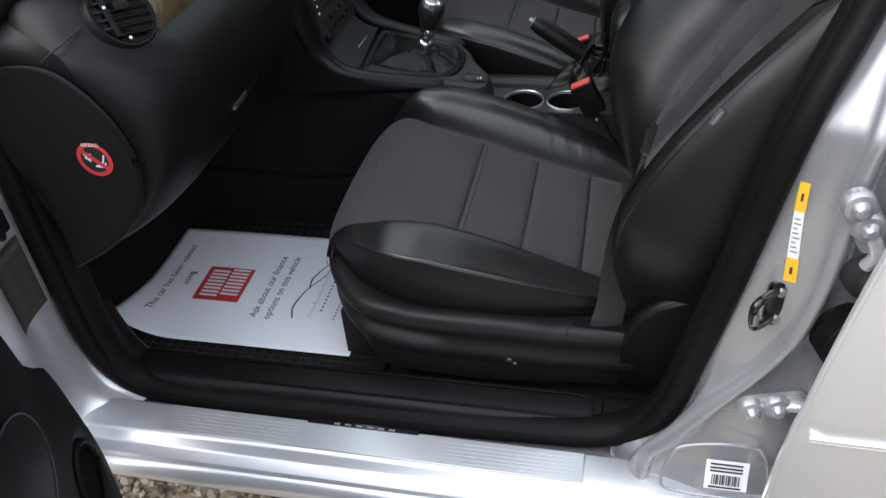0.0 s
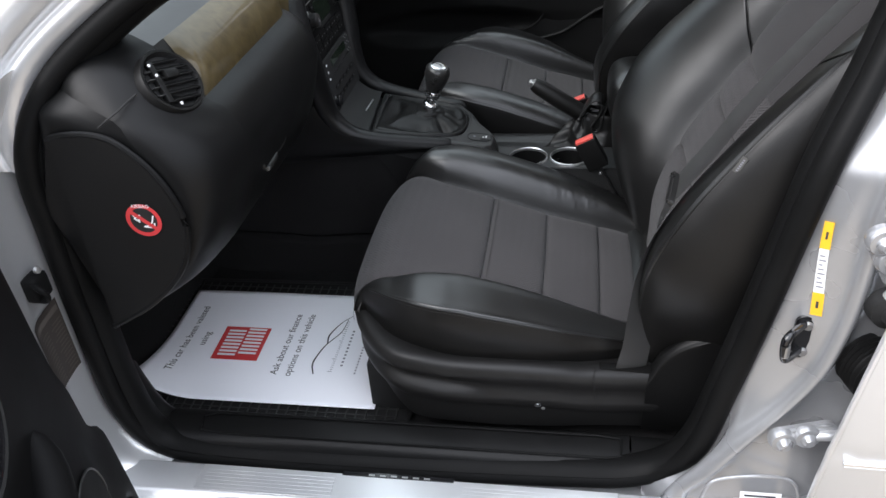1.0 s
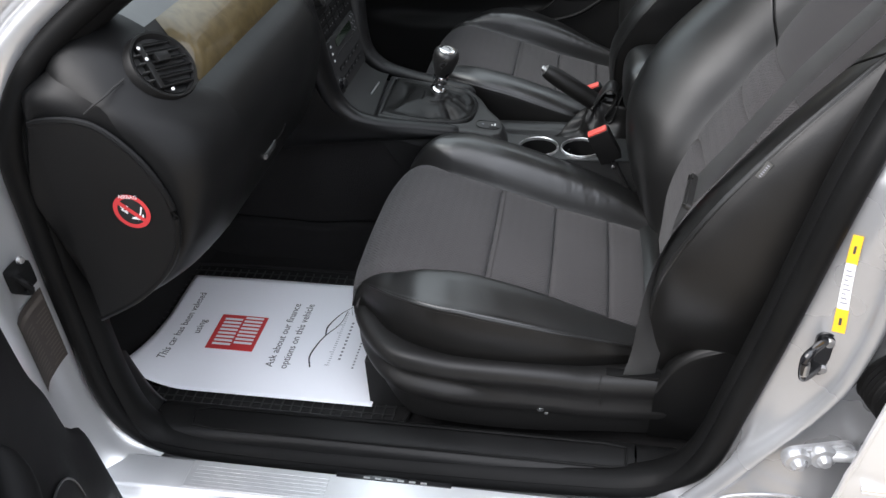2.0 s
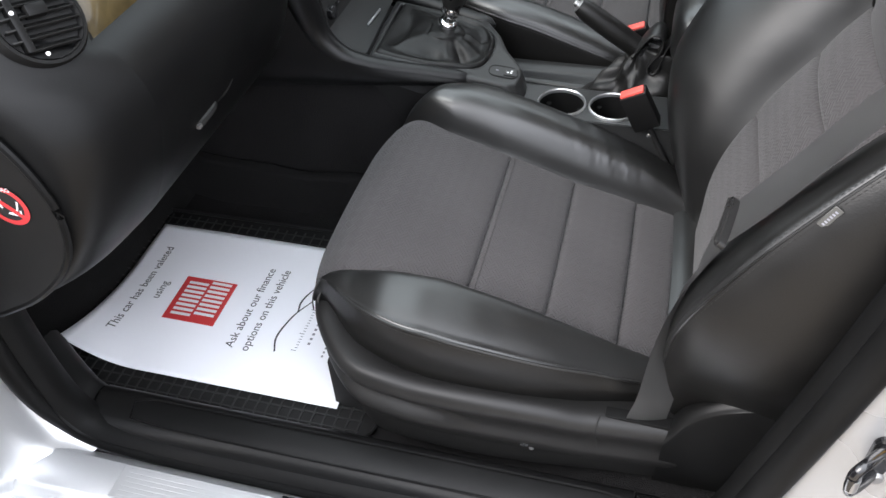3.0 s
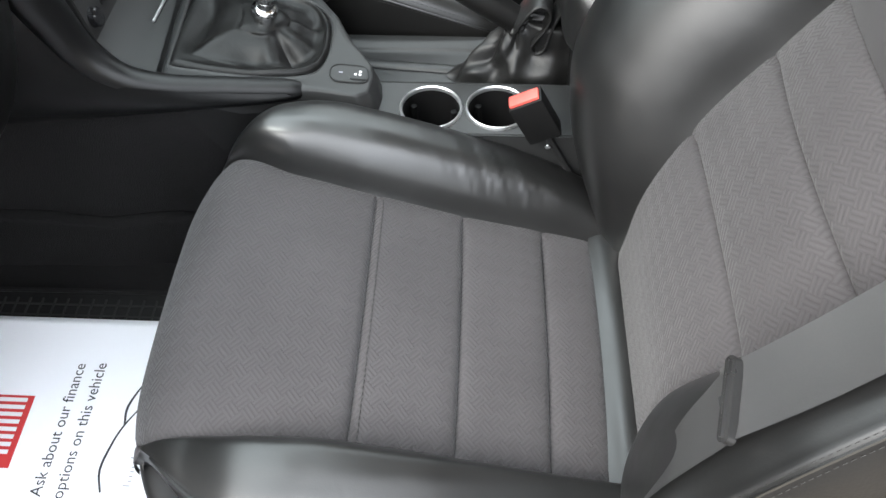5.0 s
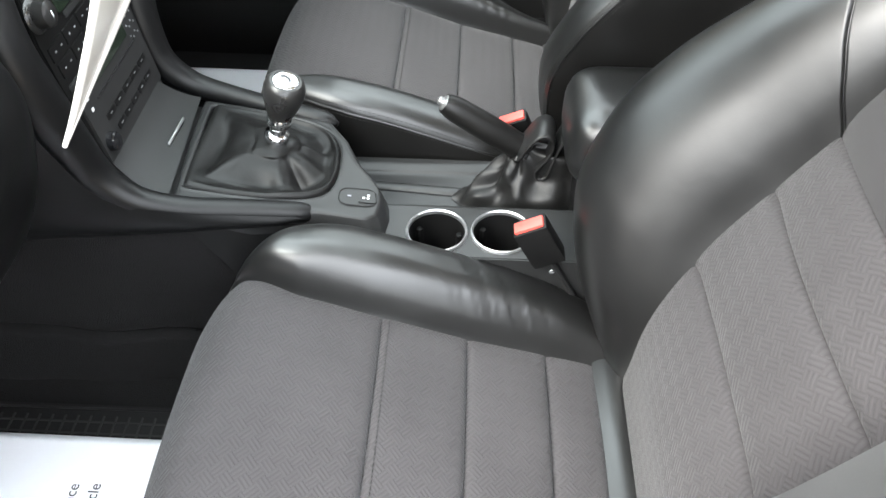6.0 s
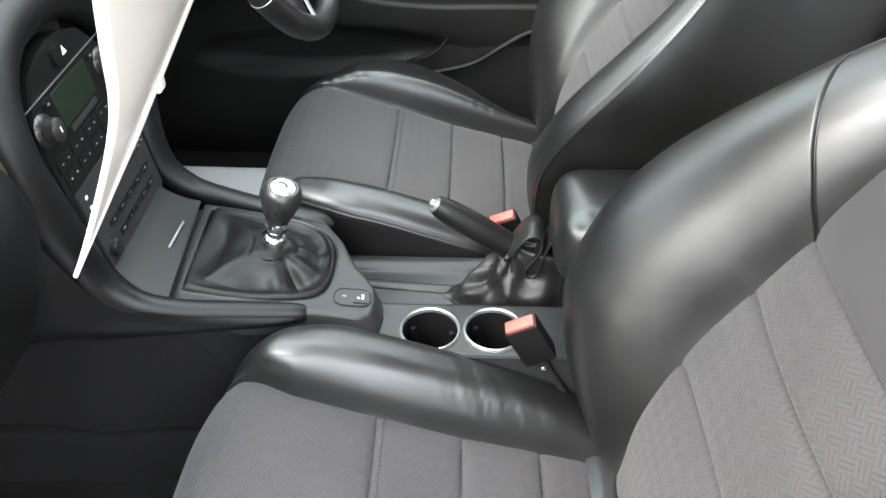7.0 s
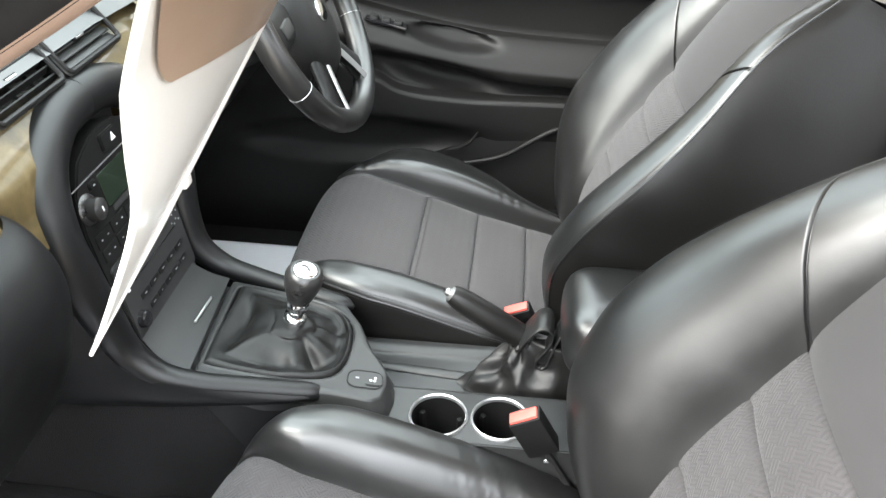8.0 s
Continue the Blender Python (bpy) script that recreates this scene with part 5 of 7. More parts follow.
# glovebox handle: a long lever, with the rim of its recess behind
glove = part("glovebox_handle", tube([(-0.1125, 0.205, 0.7445), (-0.1105, 0.213, 0.7445), (-0.1105, 0.238, 0.7455), (-0.1120, 0.246, 0.7470)], 0.0036, 8, 16, flat=1.3), SATIN, dash, "long black glovebox lever")
# bright piece in place of a highlight on the lever's end
part("lever_glint", moved(rbox(-0.0025, 0.0025, -0.003, 0.003, -0.0025, 0.0025, 0.001, 2), Matrix.Translation((-0.1095, 0.205, 0.7450))), DULL_METAL, glove)
part("handle_recess", tube([(-0.1125, 0.252, 0.7460), (-0.1120, 0.266, 0.7445), (-0.1110, 0.280, 0.7470), (-0.1100, 0.289, 0.7530)], 0.0020, 6, 16), PLASTIC, dash, "rim of the lever's recess")

# ---- centre stack ----
stack = thing("centre_stack", (-0.15, CY, 0.62), "black centre stack with radio and climate controls", "centre stack")


def sx(z):
    return -0.128 - 0.16 * (z - 0.64)


def SM(y, z):
    return frame_of((sx(z), y, z), (1, 0, 0.16), up=(-0.16, 0, 1))


half_edge = [(0.088, -0.02), (0.094, 0.06), (0.099, 0.13), (0.098, 0.18), (0.088, 0.222), (0.062, 0.250), (0.030, 0.262)]
outline = half_edge + [(0, 0.265)] + [(-x, z) for x, z in half_edge[::-1]]
pl = moved(plate(outline, 0.03, 0.002), SM(CY, 0.62) @ pose(0, 0, -0.03))
part("panel", pl, PLASTIC, stack, "satin black control panel")
part("block", rbox(-0.42, -0.19, CY - 0.08, CY + 0.08, 0.34, 0.88, 0.01), MATT_BLACK, stack)


def on_stack(name, y, z, w, h, d, material, r=0.003, parent=None, label=""):
    return part(name, moved(plate(oblong(w, h, min(r, h / 2 - 0.0003, w / 2 - 0.0003), 3), d, min(0.0012, d * 0.4)), SM(y, z)), material, parent or stack, label)


hz = on_stack("hazard_switch", CY + 0.004, 0.864, 0.036, 0.020, 0.004, PLASTIC)
tri = moved(plate([(-0.005, -0.004), (0.005, -0.004), (0, 0.005)], 0.0006), SM(CY + 0.004, 0.864) @ pose(0.006, 0, 0.004))
part("white_triangle", tri, LABEL_WHITE, hz)
part("hairline", moved(rbox(-0.094, 0.094, -0.0006, 0.0006, 0, 0.001, 0), SM(CY, 0.846)), DULL_METAL, stack)
on_stack("display", CY + 0.0, 0.820, 0.086, 0.040, 0.0012, LCD, 0.003, None, "dark green lcd display")
on_stack("display_sill", CY + 0.0, 0.7945, 0.07, 0.007, 0.0014, SATIN)
for side in (-1, 1):
    kn = moved(lathe([(0.0, 0.018), (0.010, 0.0175), (0.0125, 0.0155), (0.0135, 0.004), (0.017, 0.002), (0.018, 0.0)], 28), SM(CY + side * 0.078, 0.818))
    k1 = part("dial", kn, KNOB_BLACK, stack, "black rotary dial")
    part("marker", moved(rbox(-0.0009, 0.0009, -0.003, 0.003, 0.0176, 0.0182, 0), SM(CY + side * 0.078, 0.818)), LABEL_WHITE, k1)
    on_stack("button", CY + side * 0.056, 0.836, 0.016, 0.010, 0.003, PLASTIC)
    part("white_mark", moved(rbox(-0.002, 0.002, -0.001, 0.001, 0.0031, 0.0035, 0), SM(CY + side * 0.056, 0.836)), LABEL_GREY, stack)
rng = random.Random(11)
for row, (z, n, w) in enumerate(((0.779, 5, 0.036), (0.760, 5, 0.035))):
    for k in range(n):
        y = CY + (k - (n - 1) / 2) * w
        bt = on_stack("button", y, z, w - 0.0015, 0.0165, 0.0014, PLASTIC, 0.002)
        for j in (-1, 1):
            part("white_mark", moved(rbox(-0.0016, 0.0016, -0.0008, 0.0008, 0.0014, 0.0018, 0), SM(y + j * 0.007, z)), LABEL_GREY, bt)
radio = on_stack("radio_face", CY, 0.693, 0.178, 0.104, 0.003, MATT_BLACK, 0.006, None, "black radio face with small buttons")
on_stack("radio_display", CY + 0.005, 0.728, 0.10, 0.016, 0.0042, LCD, 0.002, radio)
on_stack("cd_slot", CY + 0.005, 0.709, 0.125, 0.004, 0.0038, GLOSS_BLACK, 0.0015, radio)
part("dial", moved(lathe([(0.0, 0.012), (0.009, 0.0115), (0.0105, 0.010), (0.011, 0.003), (0.0125, 0.0)], 24), SM(CY - 0.072, 0.664)), GLOSS_BLACK, radio, "black volume dial")
for z, n, w, x0 in ((0.684, 5, 0.0265, -0.046), (0.664, 5, 0.0235, -0.036)):
    for k in range(n):
        y = CY + x0 + k * w
        b1 = on_stack("button", y, z, w - 0.002, 0.0095, 0.0038, PLASTIC, 0.002, radio)
        wd = rng.choice((0.003, 0.005, 0.006))
        part("white_mark", moved(rbox(-wd / 2, wd / 2, -0.0007, 0.0007, 0.0038, 0.0041, 0), SM(y, z)), LABEL_GREY, b1)
for z in (0.728, 0.715, 0.741):
    for k in range(4):
        y = CY + 0.062 + 0.0065 * k
        part("white_mark", moved(rbox(-0.0009, 0.0009, -0.0009, 0.0009, 0.0031, 0.0040, 0), SM(y, z - 0.004 * (k % 2))), LABEL_GREY, radio)
    part("white_mark", moved(rbox(-0.0022, 0.0022, -0.0018, 0.0018, 0.0031, 0.0040, 0), SM(CY - 0.074, z - 0.008)), LABEL_WHITE, radio)

# padded roll that frames the stack and runs down beside the gear lever
for side in (-1, 1):
    pts = [(-0.192, 0.0, 0.910), (-0.189, 0.050, 0.906), (-0.182, 0.095, 0.888), (-0.172, 0.126, 0.855), (-0.162, 0.138, 0.81), (-0.153, 0.133, 0.76), (-0.146, 0.120, 0.70), (-0.132, 0.115, 0.650), (-0.100, 0.115, 0.618),
           (-0.05, 0.110, 0.603), (0.02, 0.098, 0.592), (0.092, 0.086, 0.581)]
    bm = tube([(x, CY + side * y, z) for x, y, z in pts], lambda u: lerps([(0, 0.026), (0.25, 0.027), (0.45, 0.024), (0.6, 0.019), (0.75, 0.0145), (0.96, 0.0130), (0.985, 0.010), (1.0, 0.003)], u), 16, 70, up=(1, 0, 0.3))
    part("padded_roll", bm, ROLL, stack, "black padded roll round the stack")
    # the roll runs out into a skirt that closes the flank of the stack
    top = spline([(x - 0.004 - 0.010 * (z > 0.66), CY + side * (y + 0.0115), z + 0.0065 * (z < 0.64)) for x, y, z in pts[3:]], 61)
    foot = spline([(x, CY + side * y, z) for x, y, z in ((-0.300, 0.132, 0.800), (-0.310, 0.128, 0.720), (-0.305, 0.122, 0.640), (-0.285, 0.119, 0.585), (-0.266, 0.118, 0.555),
                   (-0.200, 0.118, 0.560), (-0.130, 0.118, 0.567), (-0.058, 0.116, 0.574), (0.020, 0.107, 0.577), (0.092, 0.094, 0.578))], 61)

    def skirt(u, v):
        k = round(u * 60)
        p = top[k].lerp(foot[k], v)
        end = min(1.0, max(0.0, (u - 0.93) / 0.07))
        p = p.lerp(Vector((0.094, CY + side * 0.089, 0.580)), end * end * (3 - 2 * end))
        p.y += side * (1 - end) * (0.015 * math.sin(math.pi * min(1.0, v * 0.9 + 0.1)) ** 0.8 * (1 - 0.45 * u) + 0.003 * math.exp(-((v - 1) / 0.05) ** 2))
        return p
    part("flank_skirt", grid(skirt, 60, 24), DASH, stack, "black skirt under the padded roll")


# ---- console ----
console = thing("centre_console", (0.1, CY, 0.33), "satin black centre console with cup holders", "centre console")


TOP = [(-0.0655, -0.104), (-0.0735, 0.000), (-0.0770, 0.086), (-0.03, 0.086), (0.085, 0.080), (0.112, 0.046), (0.132, 0.005), (0.152, -0.022), (0.163, -0.040), (0.166, -0.060), (0.163, -0.086), (0.150, -0.096), (0.10, -0.094), (0.02, -0.100)]
FR = [(-0.050, -0.083), (-0.057, -0.081), (-0.0595, -0.074), (-0.0625, 0.0), (-0.0645, 0.066), (-0.062, 0.073), (-0.053, 0.075), (0.03, 0.073), (0.075, 0.062), (0.100, 0.038), (0.108, 0.005), (0.105, -0.045), (0.090, -0.068), (0.05, -0.080), (0.0, -0.083)]
tz = frame_of((0, CY, 0.603), (0.14, 0, 1), up=(0, 1, 0))


def reach(loop, a):
    """How far a closed outline lies from the gaiter's middle along direction a."""
    cx, cy, best = 0.025, -0.004, 0.0
    dx, dy = math.cos(a), math.sin(a)
    for p, q in zip(loop, loop[1:] + loop[:1]):
        ex, ey = q[0] - p[0], q[1] - p[1]
        det = dx * -ey + ex * dy
        if abs(det) < 1e-12:
            continue
        t = ((p[0] - cx) * -ey + ex * (p[1] - cy)) / det
        w = (dx * (p[1] - cy) - dy * (p[0] - cx)) / det
        if t > best and -1e-6 <= w <= 1 + 1e-6:
            best = t
    return best


FR_LOOP = [(p.x, p.y) for p in spline([(x, y, 0) for x, y in FR], 160, closed=True)]


def top_plate(u, v):
    a = 2 * math.pi * u
    r0, r1 = reach(FR_LOOP, a), reach(TOP, a)
    d = Vector((math.cos(a), math.sin(a), 0))
    tail = min(1.0, max(0.0, (0.025 + r1 * d.x - 0.095) / 0.05))
    rows = [(r0 - 0.0005, -0.030), (r0, -0.004), (r0 + 0.0008, -0.0008), (r0 + 0.003, 0.0006), (r0 + 0.006, 0.0), (r0 + 0.5 * (r1 - r0), 0.0), (r1 - 0.009, 0.0), (r1 - 0.003, -0.0012), (r1, -0.005),
            (r1 + 0.002 + 0.004 * tail, -0.014), (r1 + 0.002 + 0.010 * tail, -0.026), (r1 + 0.002 + 0.018 * tail, -0.034 - 0.010 * (1 - tail))]
    r, z = rounded(rows, v)
    return tz @ (Vector((0.025, -0.004, z)) + d * r)


part("top_plate", grid(top_plate, 220, 66, close_u=True), SATIN, console, "satin black top plate round the gaiter")
def ashtray_lid(u, v):
    # a ramp that curls up to the foot of the radio
    w = 1 - u
    x = -0.0735 - 0.066 * w
    half = 0.094 - 0.014 * w * w
    x += 0.0035 - 0.0120 * v * (1 - w)
    return tz @ Vector((x, -0.006 + (2 * v - 1) * half, 0.0005 + 0.030 * w ** 2.2))


part("tray_lid", grid(ashtray_lid, 16, 12), SATIN, console, "satin black ashtray lid")
part("lid_gap", moved(rbox(-0.105, -0.062, -0.098, 0.084, -0.030, -0.012, 0), tz), MATT_BLACK, console)
part("lid_handle", moved(rbox(-0.0013, 0.0013, -0.027, 0.027, 0.002, 0.0062, 0.001, 1), tz @ pose(-0.091, 0.008, 0.001, 0, 0, -3)), ALUMINIUM, console, "thin bright lid handle")
# gaiter
fr = spline([(x, y, -0.001) for x, y in FR], 120, closed=True)
lever = thing("gear_lever", (0.025, CY, 0.60), "gear lever with a black and chrome knob and leather gaiter", "gear lever")
KNOB_TOP, KNOB_LOW = Vector((0.057, 0.691, 0.706)), Vector((0.038, 0.696, 0.638))
neck = KNOB_LOW + (KNOB_LOW - KNOB_TOP) * 0.02


def gaiter(u, v):
    """A slack skirt: a padded rim, a hollow ahead of the lever, a cone and a gathered neck."""
    f = fr[round(u * 120) % 120]
    p = tz @ f
    a = math.atan2(f.y + 0.004, f.x - 0.030)
    axis = (KNOB_TOP - KNOB_LOW).normalized()
    base = neck - axis * 0.021
    rho = lerps([(0.0, 1.0), (0.30, 0.82), (0.50, 0.62), (0.70, 0.38), (0.80, 0.22), (0.88, 0.15), (0.95, 0.12), (1.0, 0.0)], v)
    ring = Vector((math.cos(a), math.sin(a), 0))
    rim_r = (Vector((p.x, p.y, 0)) - Vector((base.x, base.y, 0))).length
    r = 0.0125 + (rim_r - 0.0125) * rho
    rise = lerps([(0.0, -0.10), (0.05, 0.10), (0.13, 0.17), (0.26, 0.02), (0.42, -0.05), (0.56, 0.16), (0.70, 0.48), (0.80, 0.66), (0.88, 0.80), (0.95, 0.94), (1.0, 1.05)], v)
    z = p.z + (base.z - p.z) * rise
    q = Vector((base.x, base.y, 0)) + ring * r
    q.z = z
    mid = math.sin(math.pi * min(1.0, v / 0.86)) if v < 0.86 else 0.0

    def near(c, w):
        d = (a - c + math.pi) % (2 * math.pi) - math.pi
        return math.exp(-(d / w) ** 2)
    low = math.exp(-((v - 0.40) / 0.16) ** 2)
    lift = 0.0030 * (near(2.55, 0.16) + near(-2.45, 0.16)) * mid - 0.0110 * near(3.14, 0.60) * low - 0.0040 * near(-1.75, 0.45) * low
    lift += 0.0055 * near(-0.55, 0.22) * mid - 0.0085 * near(-0.95, 0.13) * mid * (v > 0.2) + 0.0045 * near(-1.30, 0.20) * mid
    lift += 0.0035 * near(0.10, 0.16) * mid - 0.0045 * near(0.38, 0.14) * mid + 0.0030 * near(0.8, 0.25) * mid
    lift += 0.0008 * math.sin(7 * a + 9 * v) * mid * (v > 0.35)
    gather = math.exp(-((v - 0.87) / 0.07) ** 2) * (0.0024 * math.sin(3 * a + 0.6) + 0.0014 * math.sin(5 * a + 2.0) + 0.0034)
    q += (ring * 0.45 + Vector((0, 0, 0.9))) * lift + ring * gather
    q.z -= 0.0020 * math.exp(-((v - 0.87) / 0.05) ** 2) * math.sin(2 * a + 1.0)
    return q


part("gaiter", grid(gaiter, 120, 60, close_u=True), SOFT_LEATHER, lever, "crumpled black leather gaiter")
KM = frame_of(KNOB_LOW, KNOB_TOP - KNOB_LOW, up=(0, 1, 0))
part("collar", moved(lathe([(0.0, -0.024), (0.0125, -0.024), (0.0150, -0.020), (0.0152, -0.013), (0.0135, -0.010), (0.0100, -0.008), (0.0095, 0.000), (0.0135, 0.003), (0.0145, 0.006), (0.0145, 0.013), (0.0125, 0.017), (0.0, 0.017)], 32), KM), CHROME, lever, "polished chrome collar")
part("knob", moved(lathe([(0.0, 0.015), (0.012, 0.0155), (0.0150, 0.020), (0.0185, 0.030), (0.0220, 0.042), (0.0238, 0.052), (0.0236, 0.060), (0.0215, 0.066), (0.018, 0.0690), (0.0, 0.0695)], 36), KM), KNOB_BLACK, lever, "worn black knob")
cap = part("cap", moved(lathe([(0.0, 0.0712), (0.0125, 0.0711), (0.0145, 0.0706), (0.0155, 0.0695), (0.0155, 0.066)], 40), KM), CHROME, lever, "chrome cap")
part("cap_disc", moved(lathe([(0.0, 0.0717), (0.0098, 0.0716), (0.0102, 0.0708)], 32), KM), DULL_METAL, cap, "grey metal disc")
part("emblem", moved(tube([(-0.006, 0.002, 0.0720), (-0.002, 0.004, 0.0720), (0.003, 0.001, 0.0720), (0.005, -0.003, 0.0720)], 0.0013, 5, 10, flat=0.4), KM), INK, cap)
# switch plate behind the gaiter
sw = part("switch_plate", moved(plate(oblong(0.044, 0.029, 0.0115), 0.0012, 0.0005), tz @ pose(0.136, -0.060, -0.0004, 0, 0, 4)), SATIN, console)
part("switch", moved(plate(oblong(0.019, 0.021, 0.003), 0.0016, 0.0006), tz @ pose(0.1470, -0.059, 0.001, 0, 0, 4)), SATIN, sw)
part("bezel", moved(tube([(x, y, 0.0012) for x, y in oblong(0.044, 0.029, 0.0115)], 0.0008, 6, closed=True), tz @ pose(0.137, -0.060, 0.0, 0, 0, 4)), MATT_BLACK, sw)
for dx_, dy_ in ((0.144, -0.062), (0.149, -0.057), (0.149, -0.062)):
    part("white_mark", moved(rbox(-0.0014, 0.0014, -0.0013, 0.0013, 0.0026, 0.0030, 0), tz @ pose(dx_, dy_, 0)), LABEL_WHITE, sw)
part("white_mark", moved(rbox(-0.0022, 0.0022, -0.0012, 0.0012, 0.0012, 0.0016, 0), tz @ pose(0.127, -0.060, 0)), GREY_INK, sw)

# lower deck with the cup wells cut through
CUPS = ((0.229, 0.615), (0.305, 0.617))
DZ = 0.553


def deck():
    bm = bmesh.new()
    x0, x1, y0, y1 = 0.150, 0.70, 0.572, 0.800
    nx, ny = 60, 26
    # plain sheet either side, ring fans at the wells
    cell = 0.0445
    def quad(a, b, c, d):
        bm.faces.new([bm.verts.new((*p, DZ + (0.0 if p[1] < 0.7 else 0.0))) for p in (a, b, c, d)])
    xs = [x0, CUPS[0][0] - 0.038, CUPS[0][0] + 0.038, CUPS[1][0] + 0.038, x1]
    lo, hi = 0.574, 0.658
    quad((x0, y0), (x1, y0), (x1, lo), (x0, lo))
    quad((x0, lo), (xs[1], lo), (xs[1], hi), (x0, hi))
    quad((xs[3], lo), (x1, lo), (x1, hi), (xs[3], hi))
    for (cx, cy), (xa, xb) in zip(CUPS, ((xs[1], xs[2]), (xs[2], xs[3]))):
        n = 48
        def edge(a):
            dx, dy = math.cos(a), math.sin(a)
            t = min(((xb - cx) if dx > 0 else (cx - xa)) / max(abs(dx), 1e-6), ((hi - cy) if dy > 0 else (cy - lo)) / max(abs(dy), 1e-6))
            return (cx + dx * t, cy + dy * t)
        turns = [2 * math.pi * k / n for k in range(n)] + [math.atan2(y - cy, x - cx) % (2 * math.pi) for x in (xa, xb) for y in (lo, hi)]
        turns = sorted(turns)
        for a, b in zip(turns, turns[1:] + [turns[0] + 2 * math.pi]):
            quad((cx + 0.0335 * math.cos(a), cy + 0.0335 * math.sin(a)), edge(a), edge(b), (cx + 0.0335 * math.cos(b), cy + 0.0335 * math.sin(b)))
    bmesh.ops.remove_doubles(bm, verts=bm.verts, dist=0.0002)
    return bm


part("deck", deck(), SATIN, console, "satin black lower deck", smooth=False)
TRAY = [(0.656, 0.0), (0.660, -0.001), (0.664, -0.006), (0.667, -0.040), (0.672, -0.046), (0.70, -0.048), (0.74, -0.048), (0.772, -0.048), (0.780, -0.044), (0.790, -0.040), (0.800, -0.040)]
def tray(u, v):
    y, z = rounded(TRAY, v)
    return (0.060 + 0.64 * u, y, DZ + z)
part("handbrake_tray", grid(tray, 20, 50), SATIN, console, "satin black lower tray beside the cup wells")
for cx, cy in CUPS:
    cup = part("cup_well", moved(lathe([(0.0335, 0.001), (0.033, -0.03), (0.031, -0.075), (0.0, -0.076)], 40, False), Matrix.Translation((cx, cy, DZ))), PLASTIC, console, "black cup well")
    part("cup_ring", moved(lathe([(0.0332, -0.002), (0.0334, 0.0026), (0.0347, 0.0039), (0.0360, 0.0030), (0.0365, 0.0)], 48, False), Matrix.Translation((cx, cy, DZ))), ALUMINIUM, cup, "chrome ring")
    for a in (20, 140, 260):
        m = Matrix.Translation((cx, cy, DZ)) @ pose(0, 0, 0, 0, 0, a)
        part("grip", moved(rbox(0.024, 0.032, -0.004, 0.004, -0.050, -0.012, 0.003, 2), m), RUBBER, cup)
# sides of the console and tunnel
part("side_panel", grid(lambda u, v: (-0.062 + 0.085 * v + (0.200 - 0.085 * v) * u, 0.5890 - 0.010 * v + 0.010 * u + 0.002 * math.sin(math.pi * u), 0.578 - 0.012 * u - 0.125 * v), 24, 10), PLASTIC, console, "black side panel")
part("side_panel", grid(lambda u, v: (-0.42 + 0.48 * u, 0.794 + 0.006 * v, 0.575 - 0.02 * u - 0.085 * v), 30, 8), PLASTIC, console)


def near_tunnel(u, v):
    x = -0.75 + 1.5 * u
    sag = 0.004 * math.sin(23 * x + 5 * v) * v + 0.003 * math.sin(41 * x)
    top = lerps([(-0.30, 0.565), (-0.06, 0.578), (-0.02, 0.560), (0.05, 0.52), (0.12, 0.48)], x)
    fold = 0.010 * math.exp(-((v - 0.70) / 0.014) ** 2) - (0.006 if v > 0.70 else 0.0)  # the edge where the floor carpet laps over
    return (x, 0.594 - 0.006 * v - 0.034 * v ** 3 + sag * min(1.0, 3 * v) + fold, top + (0.315 - top) * v + 0.010 * math.sin(9 * x) * v)


part("tunnel_carpet", grid(near_tunnel, 60, 70), CARPET, console, "carpet on the tunnel side")
part("tunnel_carpet", grid(lambda u, v: (-0.75 + 1.5 * u, 0.800 + 0.032 * v * v, 0.50 - 0.19 * v), 30, 10), CARPET, console)
part("rear_side", grid(lambda u, v: (0.150 + 0.55 * u, 0.574 + 0.010 * v, DZ + 0.001 - 0.10 * v), 12, 5), SATIN, console)
part("rear_side", grid(lambda u, v: (0.150 + 0.55 * u, 0.800 - 0.002 * v, DZ - 0.040 - 0.10 * v), 12, 5), SATIN, console)
part("deck_front", rbox(0.04, 0.1495, 0.592, 0.655, 0.45, DZ, 0.001, 1), SATIN, console)
part("raised_rib", tube([(0.09, 0.752, DZ - 0.047), (0.16, 0.748, DZ - 0.047), (0.25, 0.741, DZ - 0.047), (0.33, 0.738, DZ - 0.048)], 0.008, 10, 20, flat=0.5), SATIN, console)

# handbrake
brake = thing("handbrake", (0.33, 0.735, 0.506), "black leather handbrake lever with a chrome button and gaiter", "handbrake")
HT, HB = Vector((0.232, 0.735, 0.651)), Vector((0.352, 0.735, 0.572))
part("grip", tube([HT, HT.lerp(HB, 0.12), HT.lerp(HB, 0.5), HT.lerp(HB, 0.85), HB], lambda u: lerps([(0, 0.0120), (0.06, 0.0145), (0.15, 0.0160), (0.5, 0.0172), (1, 0.0150)], u), 20, 30), DARK_LEATHER, brake, "black leather grip")
HM = frame_of(HT, HT - HB, up=(0, 1, 0))
part("button", moved(lathe([(0.0115, -0.002), (0.0118, 0.001), (0.0085, 0.004), (0.0065, 0.004), (0.006, 0.010), (0.004, 0.0125), (0.0, 0.013)], 22), HM @ Matrix.Diagonal((0.85, 0.85, 0.7, 1))), DULL_METAL, brake, "chrome button")


BC = HT.lerp(HB, 0.80)
BAX = (HB - HT).normalized()
BUP = BAX.cross(Vector((0, 1, 0))).normalized()
if BUP.z < 0:
    BUP = -BUP


